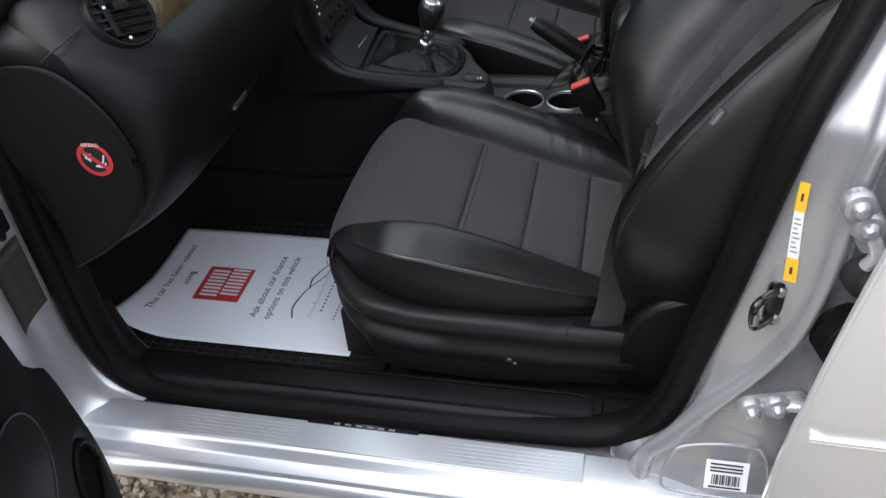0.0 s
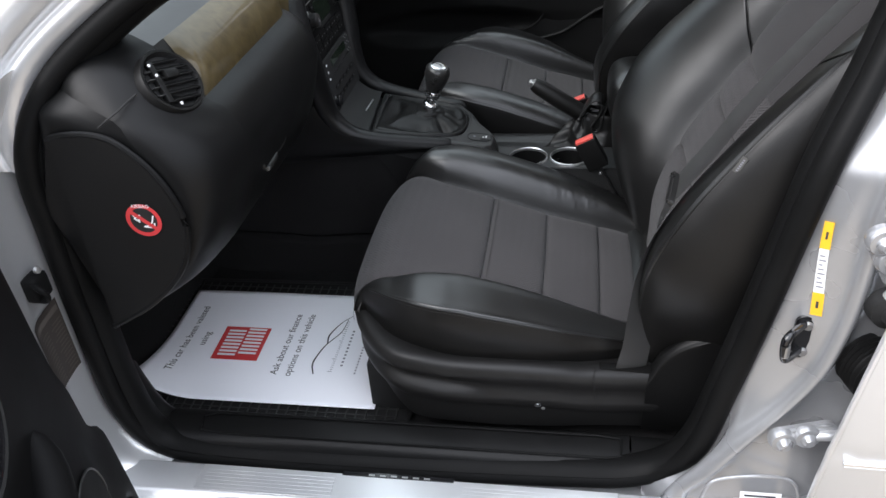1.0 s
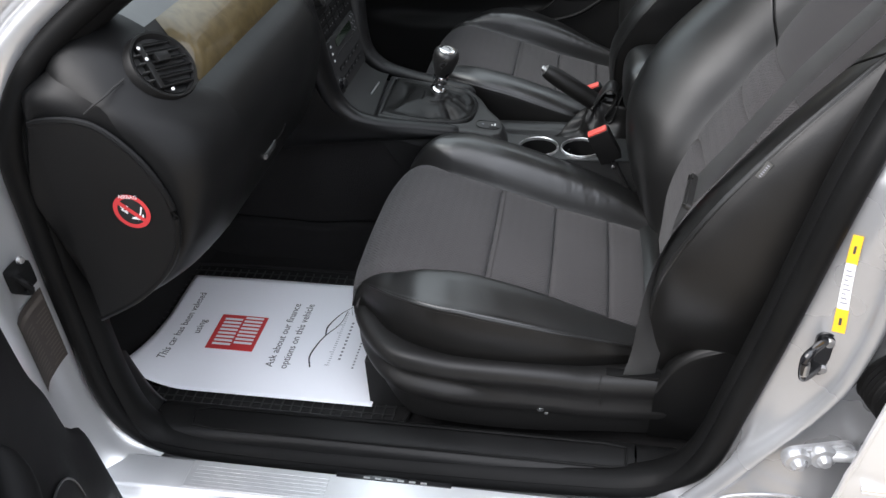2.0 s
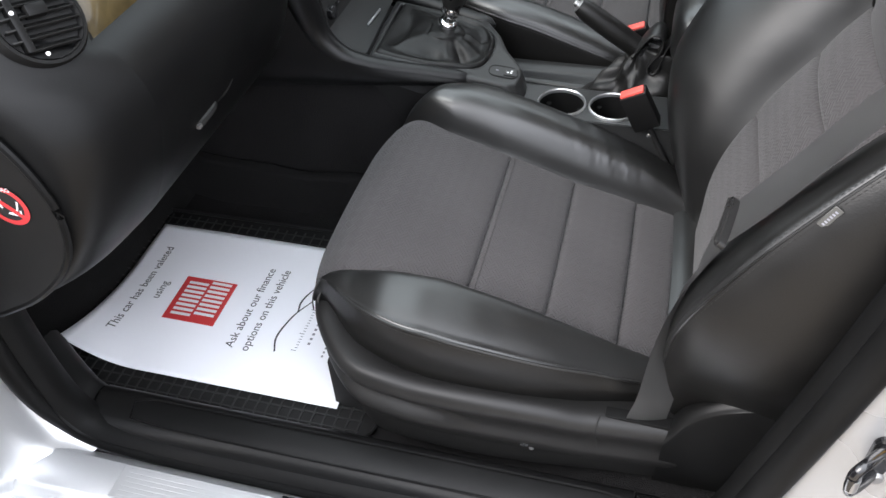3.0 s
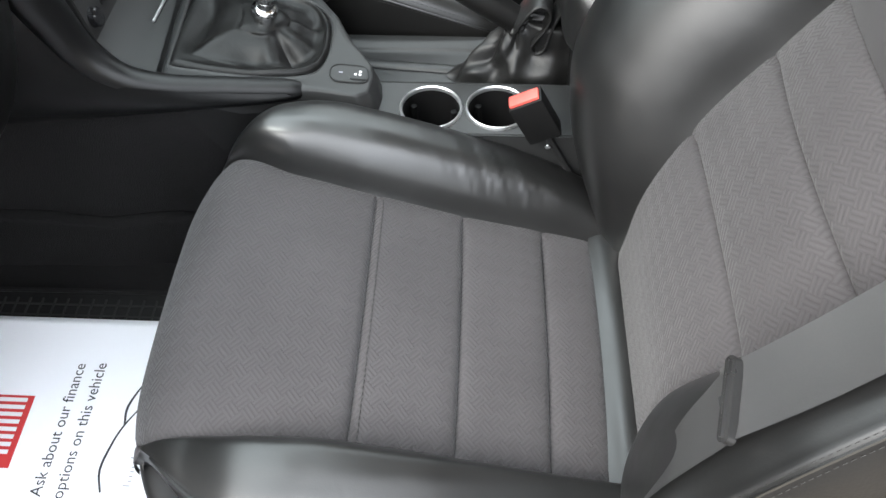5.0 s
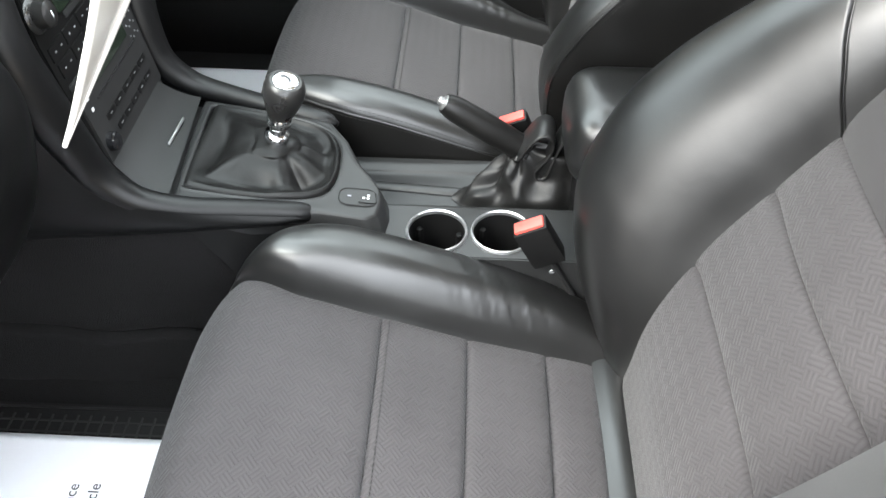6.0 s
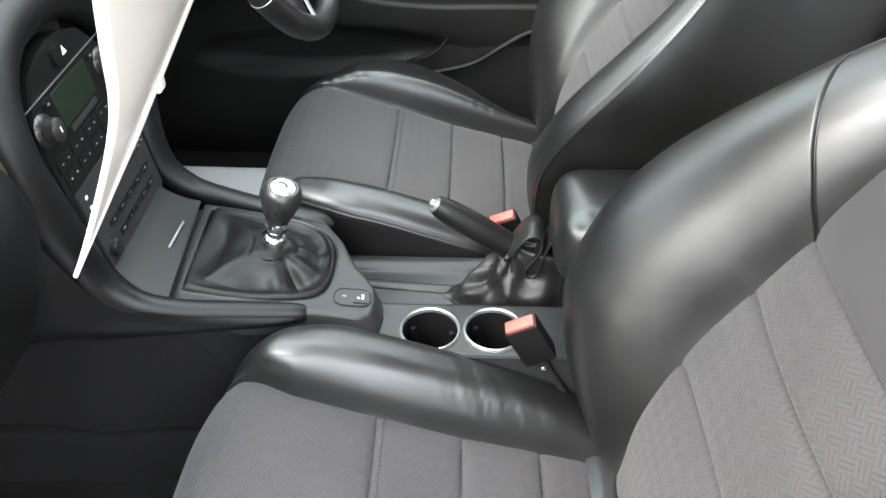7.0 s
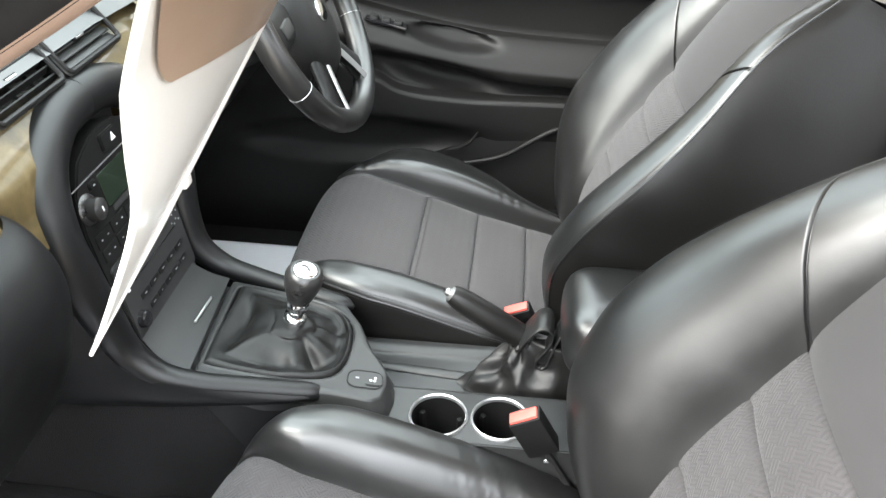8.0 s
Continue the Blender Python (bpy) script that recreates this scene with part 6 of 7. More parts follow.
def brake_gaiter(u, v):
    """A loose leather sleeve: a gathered mouth round the grip, soft folds, a hem on the tray."""
    a = 2 * math.pi * u
    c, s = math.cos(a), math.sin(a)
    low = Vector((0.338 + 0.096 * c * (1 - 0.15 * abs(s)), 0.728 + 0.040 * s * (1.0 + 0.2 * c), DZ - 0.046))
    top = BC + Vector((0, 1, 0)) * 0.0195 * s + BUP * 0.0195 * c * -1 + BAX * 0.004 * math.sin(5 * a)
    # the mouth's upper lip is that behind the grip
    top = BC + Vector((0, 1, 0)) * 0.0190 * s + (BUP * 0.0200 * c) + BAX * (0.006 * c + 0.0015 * math.sin(6 * a))
    q = low.lerp(top, v)
    slack = math.sin(math.pi * v)
    q += Vector((0.026 * max(0.0, c), 0.004 * s, 0.034 * max(0.0, c) - 0.004 * max(0.0, -c))) * slack
    twist = a + 0.9 * v
    fold = 0.0075 * (0.55 - abs(math.sin(2.5 * twist + 0.4))) + 0.0040 * math.sin(5 * twist + 3.0 * v) + 0.0028 * math.sin(9 * a - 6 * v + 1.0)
    cross = 0.0045 * math.sin(11 * v + 1.6 * math.sin(a + 0.5)) * (1 - v)
    mouth = 0.0032 * math.sin(12 * a + 0.7 * math.sin(3 * a)) * max(0.0, (v - 0.70) / 0.30)
    hem = 0.0020 * math.sin(9 * a) * (1 - v) ** 4
    return q + Vector((0.75 * c, 0.9 * s, 0.55)) * ((fold + cross) * slack ** 0.8 + hem) + (BUP * c + Vector((0, s, 0))) * mouth


part("gaiter", grid(brake_gaiter, 150, 64, close_u=True), BRAKE_LEATHER, brake, "crumpled black leather gaiter")
ring = [BC + Vector((0, math.cos(a), 0)) * (0.0190 + 0.0018 * math.sin(11 * a)) + BUP * math.sin(a) * (0.0195 + 0.0018 * math.sin(11 * a + 1)) + BAX * (0.006 * math.sin(a) + 0.0015 * math.sin(7 * a)) for a in (2 * math.pi * k / 120 for k in range(120))]
part("ruffle", tube(ring, 0.0030, 8, closed=True), BRAKE_LEATHER, brake, "gathered gaiter mouth")


def brake_fold(u, v):
    # a deep loop of slack leather behind the mouth
    k = round(u * 60)
    return LOOP[k] + Vector((0.004 * v, 0.052 * v, 0.006 * math.sin(math.pi * v) - 0.004 * v))


LOOP = spline([(0.322, 0.704, 0.590), (0.333, 0.702, 0.612), (0.346, 0.702, 0.628), (0.358, 0.702, 0.628), (0.365, 0.702, 0.616), (0.361, 0.702, 0.598), (0.351, 0.702, 0.582), (0.346, 0.702, 0.571), (0.351, 0.702, 0.563),
               (0.359, 0.702, 0.568), (0.364, 0.702, 0.588), (0.370, 0.702, 0.610), (0.379, 0.702, 0.625), (0.392, 0.703, 0.618), (0.402, 0.704, 0.590), (0.408, 0.706, 0.550)], 61)
fold = part("pleat", grid(brake_fold, 60, 12), BRAKE_LEATHER, brake, "loose looped leather fold")
fs = fold.modifiers.new("thick", "SOLIDIFY")
fs.thickness = 0.0022

# armrest box
arm = thing("armrest_box", (0.5, CY, 0.553), "black leather armrest box between the seats", "armrest")
part("lid", rbox(0.372, 0.66, 0.626, 0.770, 0.600, 0.702, 0.047, 8), LEATHER, arm, "padded leather lid")
part("bin", rbox(0.392, 0.66, 0.662, 0.756, 0.5045, 0.640, 0.012, 3), PLASTIC, arm)


# belt buckles
def buckle(top, low, label):
    b = thing("belt_buckle", low, label, "belt buckle", "belt buckles")
    t, l = Vector(top), Vector(low)
    m = frame_of(t, t - l, up=(0, 1, 0))
    part("housing", moved(rbox(-0.019, 0.019, -0.0115, 0.0115, -0.062, -0.002, 0.003, 2), m), PLASTIC, b)
    part("red_button", moved(rbox(-0.0165, 0.0165, -0.0085, 0.006, -0.005, 0.0015, 0.0015, 2), m), RED_PLASTIC, b, "red release button")
    part("slot", moved(rbox(-0.0125, 0.0125, 0.0068, 0.0095, -0.004, -0.0012, 0), m), MATT_BLACK, b)
    part("stalk", tube([t.lerp(l, 0.55), l, l + (l - t) * 0.7], 0.007, 8, 8, flat=0.6), MATT_BLACK, b)
    part("rivet", moved(lathe([(0.0, 0.002), (0.003, 0.001), (0.0035, 0.0)], 10), frame_of(t.lerp(l, 0.75) + Vector((-0.002, -0.0125, 0)), (0, -1, 0))), CHROME, b)
    return b


buckle((0.330, 0.566, 0.616), (0.374, 0.572, 0.530), "black belt buckle with a red button beside the passenger seat")
buckle((0.316, 0.785, 0.598), (0.352, 0.792, 0.515), "black belt buckle with a red button beside the driver seat")

# ---- steering wheel ----
wheel = thing("steering_wheel", (-0.16, 1.039, 0.84), "black leather steering wheel with satin spokes", "steering wheel")
WM = frame_of((-0.018, 1.045, 0.924), (0.906, 0, 0.42), up=(-0.42, 0, 0.906))
rimp = [(0.180 * math.cos(a), 0.180 * math.sin(a), 0.0) for a in (2 * math.pi * k / 72 for k in range(72))]
part("rim", moved(tube(rimp, 0.0180, 16, closed=True), WM), LEATHER, wheel, "black leather rim")
part("airbag_pad", moved(lathe([(0.0, 0.040), (0.035, 0.039), (0.062, 0.031), (0.078, 0.014), (0.082, -0.008), (0.078, -0.03), (0.0, -0.035)], 40), WM @ pose(0, -0.030, -0.022) @ Matrix.Diagonal((0.96, 1.10, 1, 1))), DOOR_PANEL, wheel, "black airbag pad")
part("emblem", moved(lathe([(0.0, 0.0435), (0.014, 0.0432), (0.017, 0.041), (0.017, 0.036)], 28), WM @ pose(0, -0.022, -0.022)), CHROME, wheel, "round chrome emblem")
for a, w in ((-4, 0.030), (184, 0.030), (-60, 0.024), (-120, 0.024)):
    m = WM @ pose(0, 0, 0, 0, 0, a)
    low = a in (-60, -120)

    def spoke(u, v, w=w):
        # a dished, rounded arm that widens where it meets the rim
        r = 0.058 + 0.118 * u
        half = w * (0.85 + 0.9 * max(0.0, u - 0.6) ** 1.3 * 2)
        t = 2 * math.pi * v
        return (r, half * math.cos(t), -0.012 + 0.012 * u + 0.010 * math.sin(t) * (1 - 0.3 * u))
    part("spoke", moved(grid(spoke, 14, 20, close_v=True), m), PLASTIC, wheel, "black spoke")
    if low:
        inner = 1 if a == -120 else -1
        part("spoke_trim", moved(grid(lambda u, v, w=w: (0.078 + 0.092 * u, inner * w * (0.30 + 0.66 * v + 0.5 * max(0, u - 0.6) ** 1.3), 0.000 + 0.011 * u + 0.0022 * math.sin(math.pi * v)), 14, 8), m), DULL_METAL, wheel, "satin metal spoke trim")
    else:
        part("thumb_switch", moved(rbox(0.088, 0.128, -0.010, 0.010, -0.006, 0.006, 0.004, 2), m), SATIN, wheel, "rocker switch on the spoke")
for a in (205, 335, 25, 155):
    c0 = Vector((0.180 * math.cos(radians(a)), 0.180 * math.sin(radians(a)), 0))
    e0 = c0.normalized()
    part("rim_band", moved(tube([c0 + (e0 * math.cos(k * math.pi / 12) + Vector((0, 0, 1)) * math.sin(k * math.pi / 12)) * 0.0181 for k in range(24)], 0.0005, 6, closed=True), WM), DULL_METAL, wheel, "thin metal band round the rim")
part("column", tube([(-0.04, 1.045, 0.905), (-0.30, 1.039, 0.78)], 0.045, 16), PLASTIC, wheel, "black column shroud")
part("stalk", tube([(-0.10, 1.06, 0.885), (-0.09, 1.20, 0.90)], 0.007, 8), PLASTIC, wheel)
part("knee_panel", grid(lambda u, v: (-0.115 - 0.11 * v * v - 0.02 * v, 0.845 + 0.56 * u, 0.875 - 0.22 * v), 12, 12), DASH, dash, "black lower dash on the driver side")

# ---- driver door, shut ----
door = thing("driver_door", (0.3, 1.40, 0.3), "shut driver door with a black moulded inner panel", "car door")
def flow(knots, v):
    """Even steps of v between the given heights, so that mesh lines follow the mouldings."""
    k = min(int(v * (len(knots) - 1)), len(knots) - 2)
    t = v * (len(knots) - 1) - k
    return knots[k] + (knots[k + 1] - knots[k]) * t


def door_face(u, v):
    """The moulded inner face: upper field, armrest shelf, pull recess, lower ledge and map pocket."""
    x = -0.42 + 1.18 * u
    rest = lerps([(-0.42, 0.830), (-0.10, 0.800), (0.03, 0.770), (0.17, 0.741), (0.27, 0.728), (0.37, 0.722), (0.50, 0.718), (0.76, 0.716)], x)
    ledge = lerps([(-0.42, 0.760), (-0.05, 0.720), (0.03, 0.690), (0.07, 0.668), (0.13, 0.658), (0.23, 0.654), (0.36, 0.656), (0.76, 0.658)], x)
    low = ledge - 0.10 - 0.30
    z = flow([0.30, 0.30 + 0.40 * low, 0.30 + 0.62 * low, 0.30 + 0.80 * low, ledge - 0.10, ledge - 0.05, ledge - 0.008, ledge, ledge + 0.008, rest - 0.042, rest - 0.026, rest - 0.008, rest + 0.004, rest + 0.046, rest + 0.052, 0.895], v)
    out = lerps([(0.30, 0.020), (ledge - 0.10, 0.036), (ledge - 0.05, 0.044), (ledge - 0.008, 0.046), (ledge, 0.042), (ledge + 0.008, 0.024), (rest - 0.042, 0.030),
                 (rest - 0.026, 0.054), (rest - 0.008, 0.060), (rest + 0.004, 0.055), (rest + 0.046, 0.022), (rest + 0.052, 0.006), (0.90, 0.014)], z)
    # pull recess under the armrest, tray in its top, opening of the map pocket
    mid = (rest + ledge) / 2 - 0.002
    out -= 0.034 * math.exp(-((((x - 0.150) / 0.105) ** 2 + ((z - mid + 0.06 * (x - 0.15)) / 0.030) ** 2) ** 2))
    out -= 0.024 * math.exp(-((((x - 0.172) / 0.078) ** 2 + ((z - rest - 0.030) / 0.016) ** 2) ** 3))
    out -= 0.030 * math.exp(-((((x + 0.02) / 0.225) ** 2 + ((z - 0.555 - 0.05 * x) / 0.045) ** 2) ** 3))
    return (x, 1.392 - out, z)


part("panel", grid(door_face, 150, 150), DOOR_PANEL, door, "black moulded panel with an armrest shelf")
part("top_roll", tube([(-0.42, 1.37, 0.880), (0.2, 1.375, 0.885), (0.78, 1.38, 0.89)], 0.030, 12, 20), DASH, door)


part("pocket_lip", tube([(0.08, 1.35, 0.512), (0.16, 1.342, 0.518), (0.224, 1.338, 0.530), (0.28, 1.338, 0.547), (0.33, 1.338, 0.580), (0.37, 1.342, 0.603), (0.43, 1.352, 0.622)], 0.005, 10, 30), DOOR_PANEL, door, "rounded map pocket lip")
part("pocket_lip", tube([(0.165, 1.346, 0.548), (0.19, 1.343, 0.556), (0.212, 1.341, 0.572), (0.226, 1.342, 0.592)], lambda u: 0.0015 + 0.0025 * math.sin(math.pi * u), 8, 20), DOOR_PANEL, door)
part("lower_pocket", grid(lambda u, v: (0.06 + 0.56 * u, 1.344 + 0.012 * v * v, 0.33 + (0.175 + 0.105 * min(1.0, 2.2 * u)) * v), 20, 12), DOOR_PANEL, door, "map pocket front")
part("switch_pack", moved(rbox(-0.04, 0.04, -0.013, 0.013, -0.003, 0.004, 0.003), pose(0.050, 1.352, 0.797, 0, 12, 0)), GLOSS_BLACK, door, "black window switches")
for k in range(3):
    part("switch", moved(rbox(-0.007, 0.007, -0.009, 0.009, -0.002, 0.004, 0.002), pose(0.028 + 0.022 * k, 1.352, 0.8065 - 0.0047 * k, 0, 12, 0)), SATIN, door)
dg = part("window", grid(lambda u, v: (-0.40 + 1.1 * u, 1.40 - 0.17 * v, 0.88 + 0.42 * v), 6, 6), GLASS, door, "clear side window")
dg.visible_shadow = False

# rear bench
bench = thing("rear_bench", (1.3, CY, 0.33), "black leather rear bench seat", "rear seat")
part("cushion", rbox(1.02, 1.55, 0.10, 1.30, 0.36, 0.56, 0.05, 4), LEATHER, bench)
part("backrest", moved(rbox(-0.08, 0.08, -0.60, 0.60, -0.32, 0.32, 0.05, 4), Matrix.Translation((1.60, CY, 0.78)) @ pose(0, 0, 0, 0, 22, 0)), LEATHER, bench)

# ---- white card hanging from the sun visor ----
card = thing("hanging_card", (0.10, 0.4, 0.98), "glossy white plastic card with a tan area hung from the visor", "card")


def sheet(u, v, d=0.0):
    """u across the car, v up."""
    z0 = 0.972 + 0.085 * u
    z = z0 + v * (1.235 - z0)
    y = 0.226 + 0.414 * u + 0.014 * (1 - u) * math.exp(-((z - 1.055) / 0.035) ** 2)
    x = 0.072 + 0.075 * (1 - math.exp(-(z - z0) / 0.13)) + 0.5 * max(0.0, z - 1.13) ** 1.2 + d
    return Vector((x, y, z))


sh = part("sheet", grid(sheet, 40, 40), CARD, card, "glossy white sheet")
so = sh.modifiers.new("thick", "SOLIDIFY")
so.thickness = 0.0016


# tan colour over the upper part of the card
def tan_zone(u, v):
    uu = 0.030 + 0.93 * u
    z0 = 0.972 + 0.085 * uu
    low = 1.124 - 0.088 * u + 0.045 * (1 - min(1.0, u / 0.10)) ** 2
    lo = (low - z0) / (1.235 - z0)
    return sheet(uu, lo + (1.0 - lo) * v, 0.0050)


part("tan_area", grid(tan_zone, 60, 16), TAN, sh, "tan upper area")
part("rim", tube([sheet(k / 30, 0.0, 0.001) for k in range(31)], lambda u: 0.0012 + 0.0026 * min(1.0, u / 0.25), 8), CARD, card, "thick clear edge")
part("rim", tube([sheet(0.0, k / 30, 0.001) for k in range(31)], lambda u: 0.0012 + 0.0014 * u, 8), CARD, card)
part("tab", moved(rbox(-0.004, 0.004, -0.006, 0.006, -0.009, 0.006, 0.002, 2), Matrix.Translation(sheet(0.37, 0.0))), CARD, card)
visor = part("visor", rbox(0.085, 0.225, 0.24, 0.62, 1.228, 1.245, 0.007, 3), CREAM, label="cream sun visor under the headlining", category="sun visor")

# ---- jamb details ----
def b_point(z, w):
    """A point of the centre pillar's outer face, w from seal (0) to ridge (1)."""
    s, r = seal_x(z) + 0.012, ridge_x(z) - 0.006
    low = max(0.0, 1 - (z - 0.30) / 0.24)
    x = s + (r - s) * w
    y = 0.020 - 0.016 * w - 0.055 * low * (0.15 + 0.85 * min(1, max(0, (x - s + 0.012) / 0.10)))
    return Vector((x, y + max(0.0, z - 0.85) * LEAN, z))


label1 = thing("airbag_label", b_point(0.73, 0.6), "white and yellow warning label on the centre pillar", "label")


def strip(z0, z1, w0, w1, off):
    return grid(lambda u, v: b_point(z0 + (z1 - z0) * u, w0 + (w1 - w0) * v + 3.4 * (0.785 - z0 - (z1 - z0) * u)) + Vector((-0.0004, -off, 0)), 8, 4)


LA, LB = 0.16, 0.36
part("paper", strip(0.680, 0.790, LA, LB, 0.0012), LABEL_WHITE, label1)
part("yellow_block", strip(0.760, 0.793, LA - 0.01, LB + 0.01, 0.0018), YELLOW, label1, "yellow block")
part("yellow_block", strip(0.674, 0.704, LA - 0.01, LB + 0.01, 0.0018), YELLOW, label1, "yellow block")
for k in range(8):
    z = 0.711 + 0.0056 * k
    part("text_bar", strip(z, z + 0.0018, LA + 0.03, LB - 0.03 - 0.03 * (k % 3), 0.0018), GREY_INK, label1)
part("text_bar", strip(0.772, 0.781, LA + 0.07, LA + 0.12, 0.0023), INK, label1)
part("text_bar", strip(0.684, 0.693, LA + 0.07, LA + 0.12, 0.0023), INK, label1)

striker = thing("door_striker", (0.562, 0.0, 0.645), "black door striker loop bolted to the pillar", "striker")
c0 = b_point(0.640, 0.40)
part("base", moved(plate(oblong(0.020, 0.060, 0.009), 0.006, 0.002), frame_of(c0 + Vector((0.010, 0.0, 0.0)), (0.05, -1, 0), up=(0, 0, 1))), GLOSS_BLACK, striker, "black base plate")
part("loop", tube([c0 + Vector(p) for p in ((0.012, -0.002, 0.020), (0.000, -0.016, 0.022), (-0.010, -0.027, 0.022), (-0.015, -0.031, 0.016), (-0.015, -0.031, 0.004), (-0.013, -0.030, -0.008), (-0.010, -0.027, -0.014), (0.000, -0.016, -0.017), (0.012, -0.002, -0.017))], 0.0048, 10, 60), GLOSS_BLACK, striker)
part("bar", tube([c0 + Vector((-0.013, -0.030, -0.006)), c0 + Vector((-0.014, -0.0305, 0.010))], 0.0055, 10), DULL_METAL, striker, "worn steel bar")
for dz in (0.019, -0.019):
    part("bolt", moved(lathe([(0.0, 0.004), (0.0045, 0.0035), (0.006, 0.0)], 12), frame_of(c0 + Vector((0.013, -0.006, dz)), (0.05, -1, 0))), DULL_METAL, striker)

barcode = thing("barcode_label", b_point(0.385, 1.3), "white barcode label on the silver sill end", "label")


def low_plane(a, b, off):
    """The skin below the pillar: a along x from 0.50, b up from 0.34."""
    s = 0.365 + b
    q = b_point(s, 0)
    x = 0.50 + a
    low = max(0.0, 1 - (s - 0.30) / 0.24)
    return Vector((x, 0.012 - 0.055 * low - off - 0.02 * low, s))


part("paper", grid(lambda u, v: low_plane(0.031 + 0.050 * u, 0.014 + 0.040 * v, 0.004), 4, 4), LABEL_WHITE, barcode)
for k in range(14):
    a = 0.039 + 0.0024 * k
    part("code_bar", grid(lambda u, v, a=a, k=k: low_plane(a + (0.0010 + 0.0005 * (k % 3)) * u, 0.021 + 0.014 * v, 0.005), 1, 1), INK, barcode)
for b in (0.0385, 0.043, 0.048, 0.0165):
    part("text_bar", grid(lambda u, v, b=b: low_plane(0.036 + 0.038 * u, b + 0.0025 * v, 0.005), 1, 1), INK if b < 0.055 else GREY_INK, barcode)

bead = [low_plane(a, b, 0.002) for a, b in ((-0.020, 0.012), (-0.012, 0.050), (0.004, 0.066), (0.050, 0.074), (0.088, 0.072), (0.100, 0.055), (0.104, 0.030), (0.100, 0.006), (0.060, 0.001), (0.0, 0.003))]
part("pressed_bead", tube(bead, 0.0022, 8, 80, closed=True, up=(0, 1, 0)), SILVER_SHADED, body, "pressed bead round the label")

# rear door, shut, seen by its front edge, outer skin and hinges
rear = thing("rear_door", (0.64, -0.12, 0.3), "shut rear door with silver outer skin and bright waist strip", "car door")
RD = Vector((1.0, -0.01, 0)).normalized()
RN = Vector((-0.01, -1.0, 0)).normalized()
R0 = Vector((0.600, -0.066, 0))


def skin(u, v):
    z = 0.30 + 0.62 * v
    a = 0.9 * u
    curve = 0.020 * math.sin(math.pi * v) - 0.008 * math.exp(-a / 0.006)
    lead = lerps([(0.30, 0.000), (0.38, -0.005), (0.48, -0.003), (0.58, 0.006), (0.70, 0.022), (0.80, 0.040), (0.92, 0.062)], z)
    return R0 + Vector((lead, 0, z)) + RD * a + RN * (curve - 0.02 * a * a - 0.0018 * math.exp(-((z - 0.548) / 0.004) ** 2))


part("outer_skin", grid(skin, 30, 60), SILVER, rear, "silver outer skin")
part("shut_edge", grid(lambda u, v: skin(0, u) + Vector((0.022, 0.040, 0)) * v - RN * 0.001, 30, 4), SILVER_SHADED, rear)
part("edge_bead", tube([skin(0, k / 30) for k in range(31)], 0.0035, 8), SILVER, rear)
part("rub_strip", tube([skin(0.016 + 0.9 * k / 20, (0.540 - 0.30) / 0.62) + RN * 0.001 for k in range(21)], 0.0035, 8), CHROME, rear, "bright waist strip")
for z, xh, turn in ((0.508, 0.568, 12), (0.795, 0.617, -60)):
    hm = frame_of((xh, -0.016, z), (0.1, -1, 0)) @ pose(0, 0, 0, 0, 0, turn)
    h = part("hinge", moved(plate(oblong(0.080, 0.030, 0.014), 0.008, 0.003), hm @ pose(0.024, 0, 0)), SILVER_SHADED, rear, "silver painted hinge")
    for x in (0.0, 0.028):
        part("bolt", moved(lathe([(0.0, 0.017), (0.005, 0.0165), (0.008, 0.013), (0.009, 0.009), (0.014, 0.008), (0.016, 0.004), (0.0165, 0.0)], 20), hm @ pose(x, 0, 0.005)), SILVER_SHADED, h)
    part("knuckle", moved(tube([(0.028, 0, 0.006), (0.045, 0.0, 0.010), (0.062, -0.004, 0.010), (0.074, -0.016, 0.006)], 0.007, 10, 20), hm), SILVER, h)


def bellows(u, v):
    a = 2 * math.pi * u
    p = Vector((0.645, 0.012, 0.615)).lerp(Vector((0.665, -0.050, 0.612)), v)
    r = 0.033 + 0.002 * math.sin(v * 60)
    return p + Vector((0.92 * math.cos(a) * r, 0.38 * math.cos(a) * r, math.sin(a) * r))


part("cable_bellows", grid(bellows, 24, 50, close_u=True), RUBBER, rear, "black ribbed cable bellows")
part("check_strap", moved(lathe([(0.0, 0.03), (0.012, 0.03), (0.014, 0.02), (0.022, 0.016), (0.024, 0.0)], 18), frame_of((0.648, -0.004, 0.703), (0.1, -1, 0))), MATT_BLACK, rear)

# front jamb: plate and check strap
vin = thing("data_plate", (-0.35, -0.06, 0.64), "brown printed data plate on the front jamb", "label")


def jamb(y, z, off):
    x = lerps([(-0.15, -0.34), (-0.125, -0.328), (-0.075, -0.338), (-0.03, -0.358), (0.012, -0.362), (0.027, -0.358)], y)
    return Vector((x + off, y, z))


PLATE_INK = plain("plate_ink", (0.085, 0.074, 0.066), 0.5)
DARK_PLATE = surface("dark_plate", (0.030, 0.025, 0.022), (0.055, 0.047, 0.042), (0.4, 0.5), grain=900, stain=30, bump=0.2)
part("plate", grid(lambda u, v: jamb(0.016 - 0.070 * u, 0.537 + 0.114 * v, 0.0015), 12, 6), DARK_PLATE, vin)
part("header", grid(lambda u, v: jamb(0.013 - 0.064 * u, 0.634 + 0.009 * v, 0.0022), 12, 1), PLATE_INK, vin)
for r in range(14):
    z = 0.544 + 0.006 * r
    for c in range(2):
        y = 0.011 - 0.033 * c
        part("text_bar", grid(lambda u, v, y=y, z=z, r=r: jamb(y - (0.020 + 0.006 * (r % 3 == 0)) * u, z + 0.0022 * v, 0.0022), 4, 1), PLATE_INK, vin)
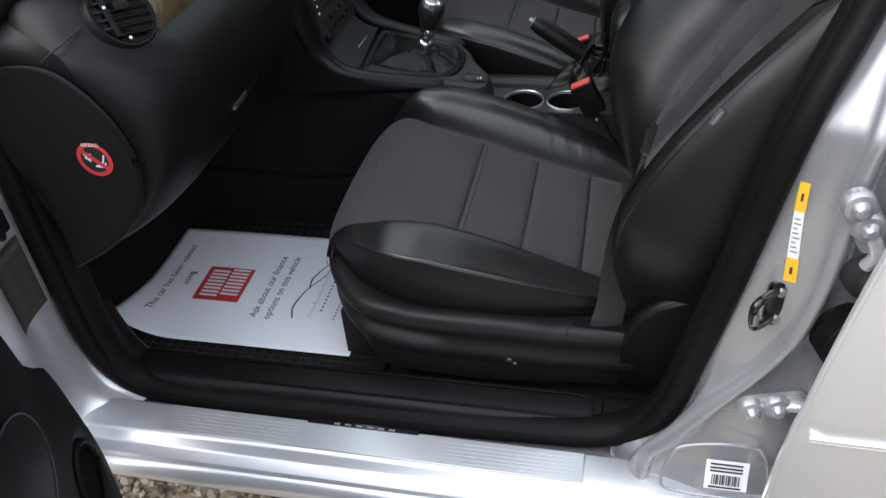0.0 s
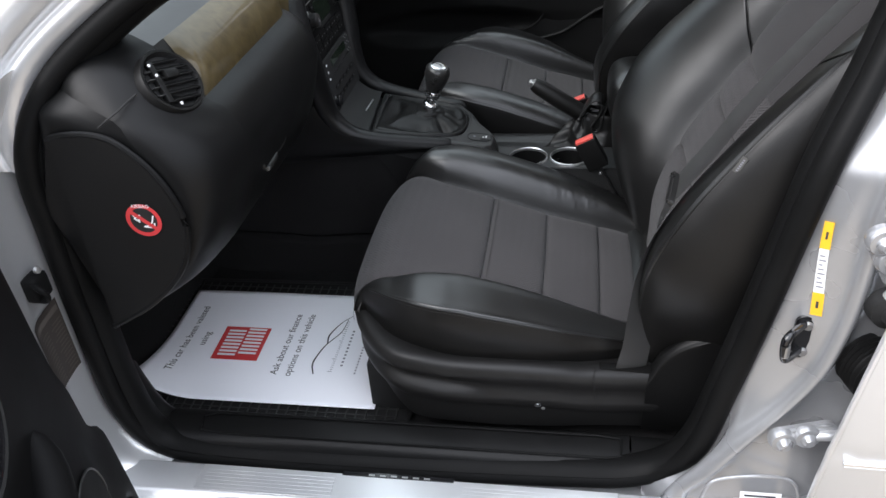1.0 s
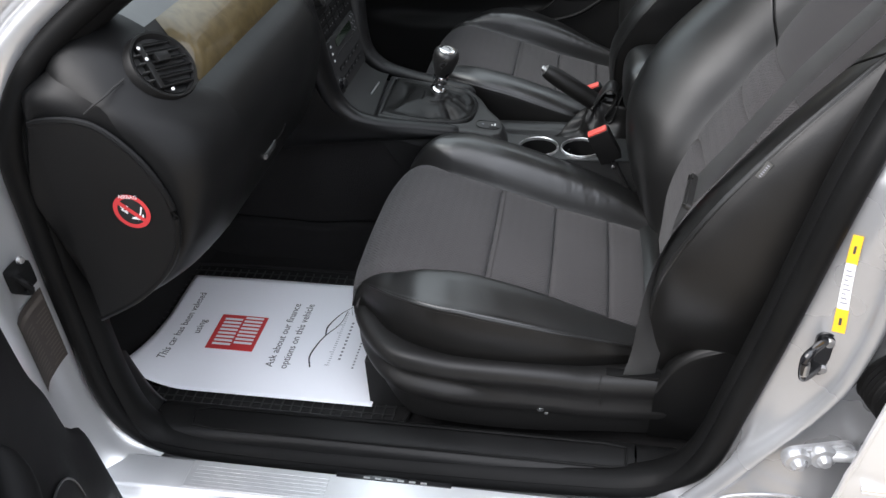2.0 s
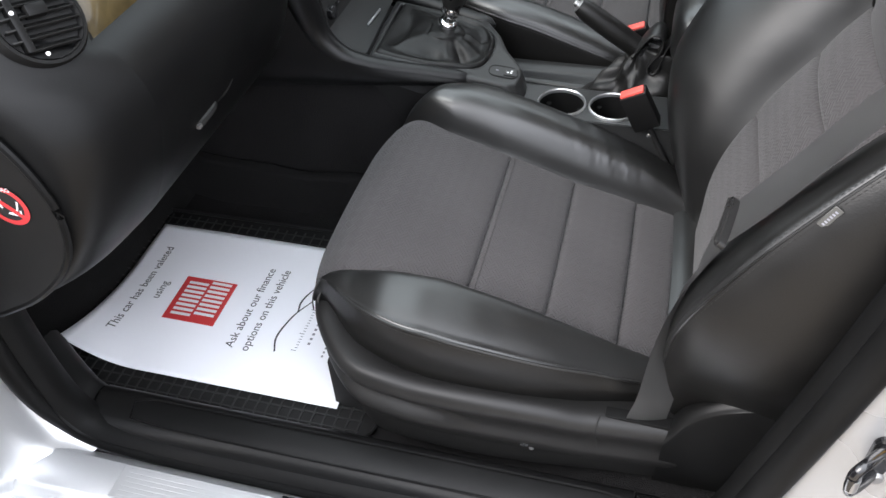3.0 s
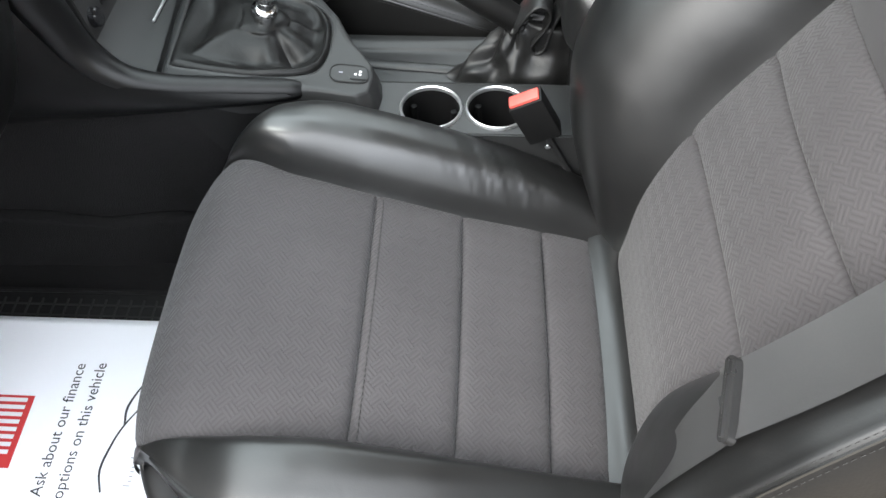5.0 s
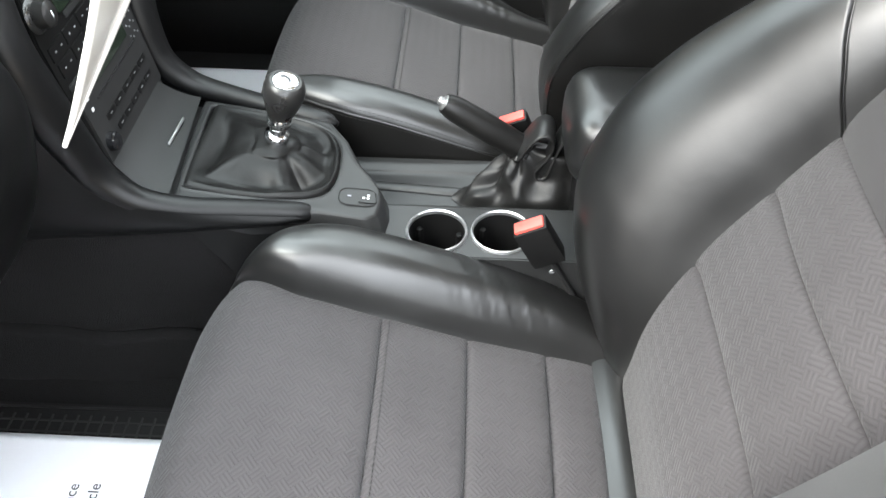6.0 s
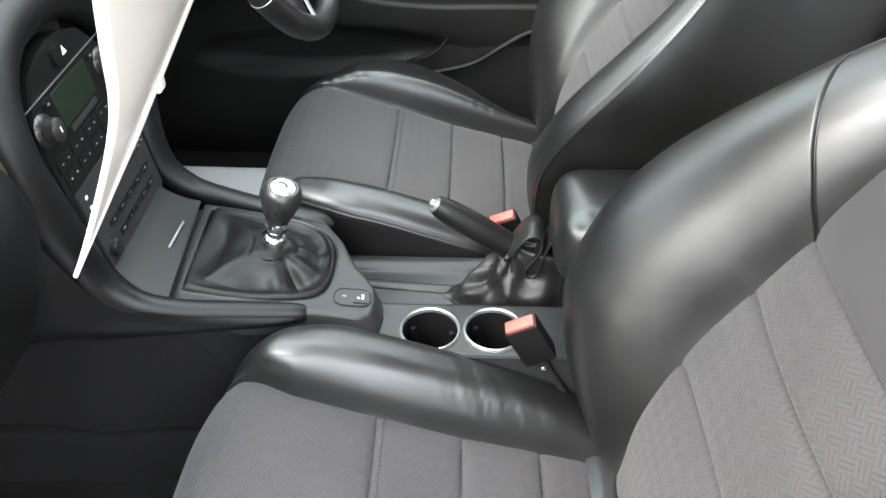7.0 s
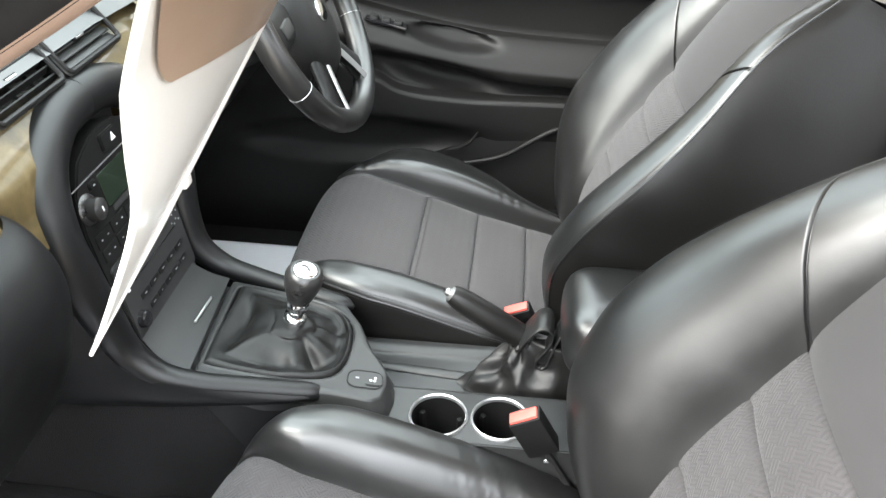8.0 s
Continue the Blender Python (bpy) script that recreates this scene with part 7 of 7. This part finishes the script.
strap = thing("check_strap", (-0.33, -0.055, 0.735), "black door check strap on the front jamb", "check strap")
part("mount", rbox(-0.360, -0.338, -0.034, -0.002, 0.676, 0.712, 0.008, 3), RUBBER, strap)
part("clevis", tube([(-0.343, -0.030, 0.705), (-0.330, -0.036, 0.702), (-0.326, -0.034, 0.692), (-0.332, -0.030, 0.682), (-0.343, -0.028, 0.680)], 0.0042, 8, 20), RUBBER, strap)
part("bolt", moved(lathe([(0.0, 0.005), (0.004, 0.0045), (0.005, 0.0)], 12), frame_of((-0.340, -0.018, 0.720), (1, -0.3, 0))), DULL_METAL, strap)

# front door, swung open: inner panel
fd = thing("front_door", (-0.30, -0.11, 0.25), "open front door with a black moulded inner panel", "car door")
D0 = Vector((-0.200, -0.165, 0))
DD = Vector((0.42, -0.908, 0)).normalized()
DN = Vector((0.908, 0.42, 0)).normalized()


def dpt(a, z, o=0.0):
    return D0 + DD * a + DN * o + Vector((0, 0, z))


def door_edge(z):
    return lerps([(0.22, 0.0), (0.30, -0.010), (0.36, -0.022), (0.44, -0.030), (0.555, -0.014), (0.622, 0.002), (0.628, 0.012), (0.640, 0.024), (0.663, 0.040), (0.723, 0.052), (0.771, 0.070), (0.861, 0.080), (0.95, 0.09)], z)


def inner_panel(u, v):
    z = 0.22 + 0.73 * v
    e = door_edge(z)
    a = e + (0.95 - e) * u
    o = 0.012 * (1 - math.exp(-(a - e) / 0.012)) - 0.012
    # hollow of the pocket, and the raised field under the armrest
    o -= 0.026 * math.exp(-((((a - 0.048) / 0.034) ** 2 + ((z - 0.475) / 0.048) ** 2) ** 3))
    o += 0.006 * math.exp(-((((a - 0.180) / 0.085) ** 2 + ((z - 0.63) / 0.085) ** 2) ** 4))
    return dpt(a, z, o)


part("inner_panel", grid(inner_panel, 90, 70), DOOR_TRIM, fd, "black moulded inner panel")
part("outer_skin", grid(lambda u, v: dpt(0.95 * u - 0.03, 0.22 + 0.73 * v, -0.10 - 0.02 * math.sin(math.pi * v)), 12, 16), SILVER, fd, "silver outer skin")
part("hinge_edge", grid(lambda u, v: dpt(door_edge(0.22 + 0.73 * u), 0.22 + 0.73 * u, -0.012 - 0.085 * v), 30, 4), SILVER_SHADED, fd)
ring = [(0.180 + 0.070 * math.cos(a), 0.630 + 0.070 * math.sin(a)) for a in (2 * math.pi * k / 60 for k in range(60))]
part("speaker_ring", tube([dpt(a, z, 0.0075) for a, z in ring], 0.0011, 8, closed=True), SATIN, fd, "thin speaker ring")
part("speaker_mesh", grid(lambda u, v: dpt(0.18 + 0.069 * v * math.cos(2 * math.pi * u), 0.63 + 0.069 * v * math.sin(2 * math.pi * u), 0.0072 + 0.004 * (1 - v * v)), 48, 8, close_u=True), RUBBER, fd, "black speaker cloth")
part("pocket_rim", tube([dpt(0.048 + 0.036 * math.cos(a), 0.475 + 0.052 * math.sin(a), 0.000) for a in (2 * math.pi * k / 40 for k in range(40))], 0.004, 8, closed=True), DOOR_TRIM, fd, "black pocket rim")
arm_line = [(0.190, 0.785, -0.012), (0.205, 0.778, 0.000), (0.245, 0.752, 0.008), (0.33, 0.715, 0.014), (0.50, 0.690, 0.020), (0.80, 0.70, 0.020)]
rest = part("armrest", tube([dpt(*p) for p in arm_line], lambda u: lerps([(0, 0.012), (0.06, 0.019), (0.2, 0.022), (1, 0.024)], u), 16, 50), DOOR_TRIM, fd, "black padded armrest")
for lift in (0.006, -0.006):
    part("seam", tube([dpt(a, z + lift, o + 0.0225) for a, z, o in arm_line[2:]], 0.0012, 6, 30), THREAD, rest)
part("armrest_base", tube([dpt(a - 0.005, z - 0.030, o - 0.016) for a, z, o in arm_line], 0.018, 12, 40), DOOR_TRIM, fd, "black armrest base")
part("handle_cup", grid(lambda u, v: dpt(0.290 + 0.050 * v * math.cos(2 * math.pi * u), 0.880 + 0.040 * v * math.sin(2 * math.pi * u), 0.003 + 0.004 * v ** 6), 40, 8, close_u=True), GLOSS_BLACK, fd, "black handle cup")
part("handle_bezel", tube([dpt(0.290 + 0.053 * math.cos(a), 0.880 + 0.043 * math.sin(a), 0.004) for a in (2 * math.pi * k / 40 for k in range(40))], 0.004, 8, closed=True), SATIN, fd)
part("door_pull", tube([dpt(0.262, 0.893, 0.004), dpt(0.280, 0.882, 0.010), dpt(0.305, 0.868, 0.010), dpt(0.320, 0.866, 0.004)], 0.005, 12, 24, flat=1.5), CHROME, fd, "chrome inner door handle")
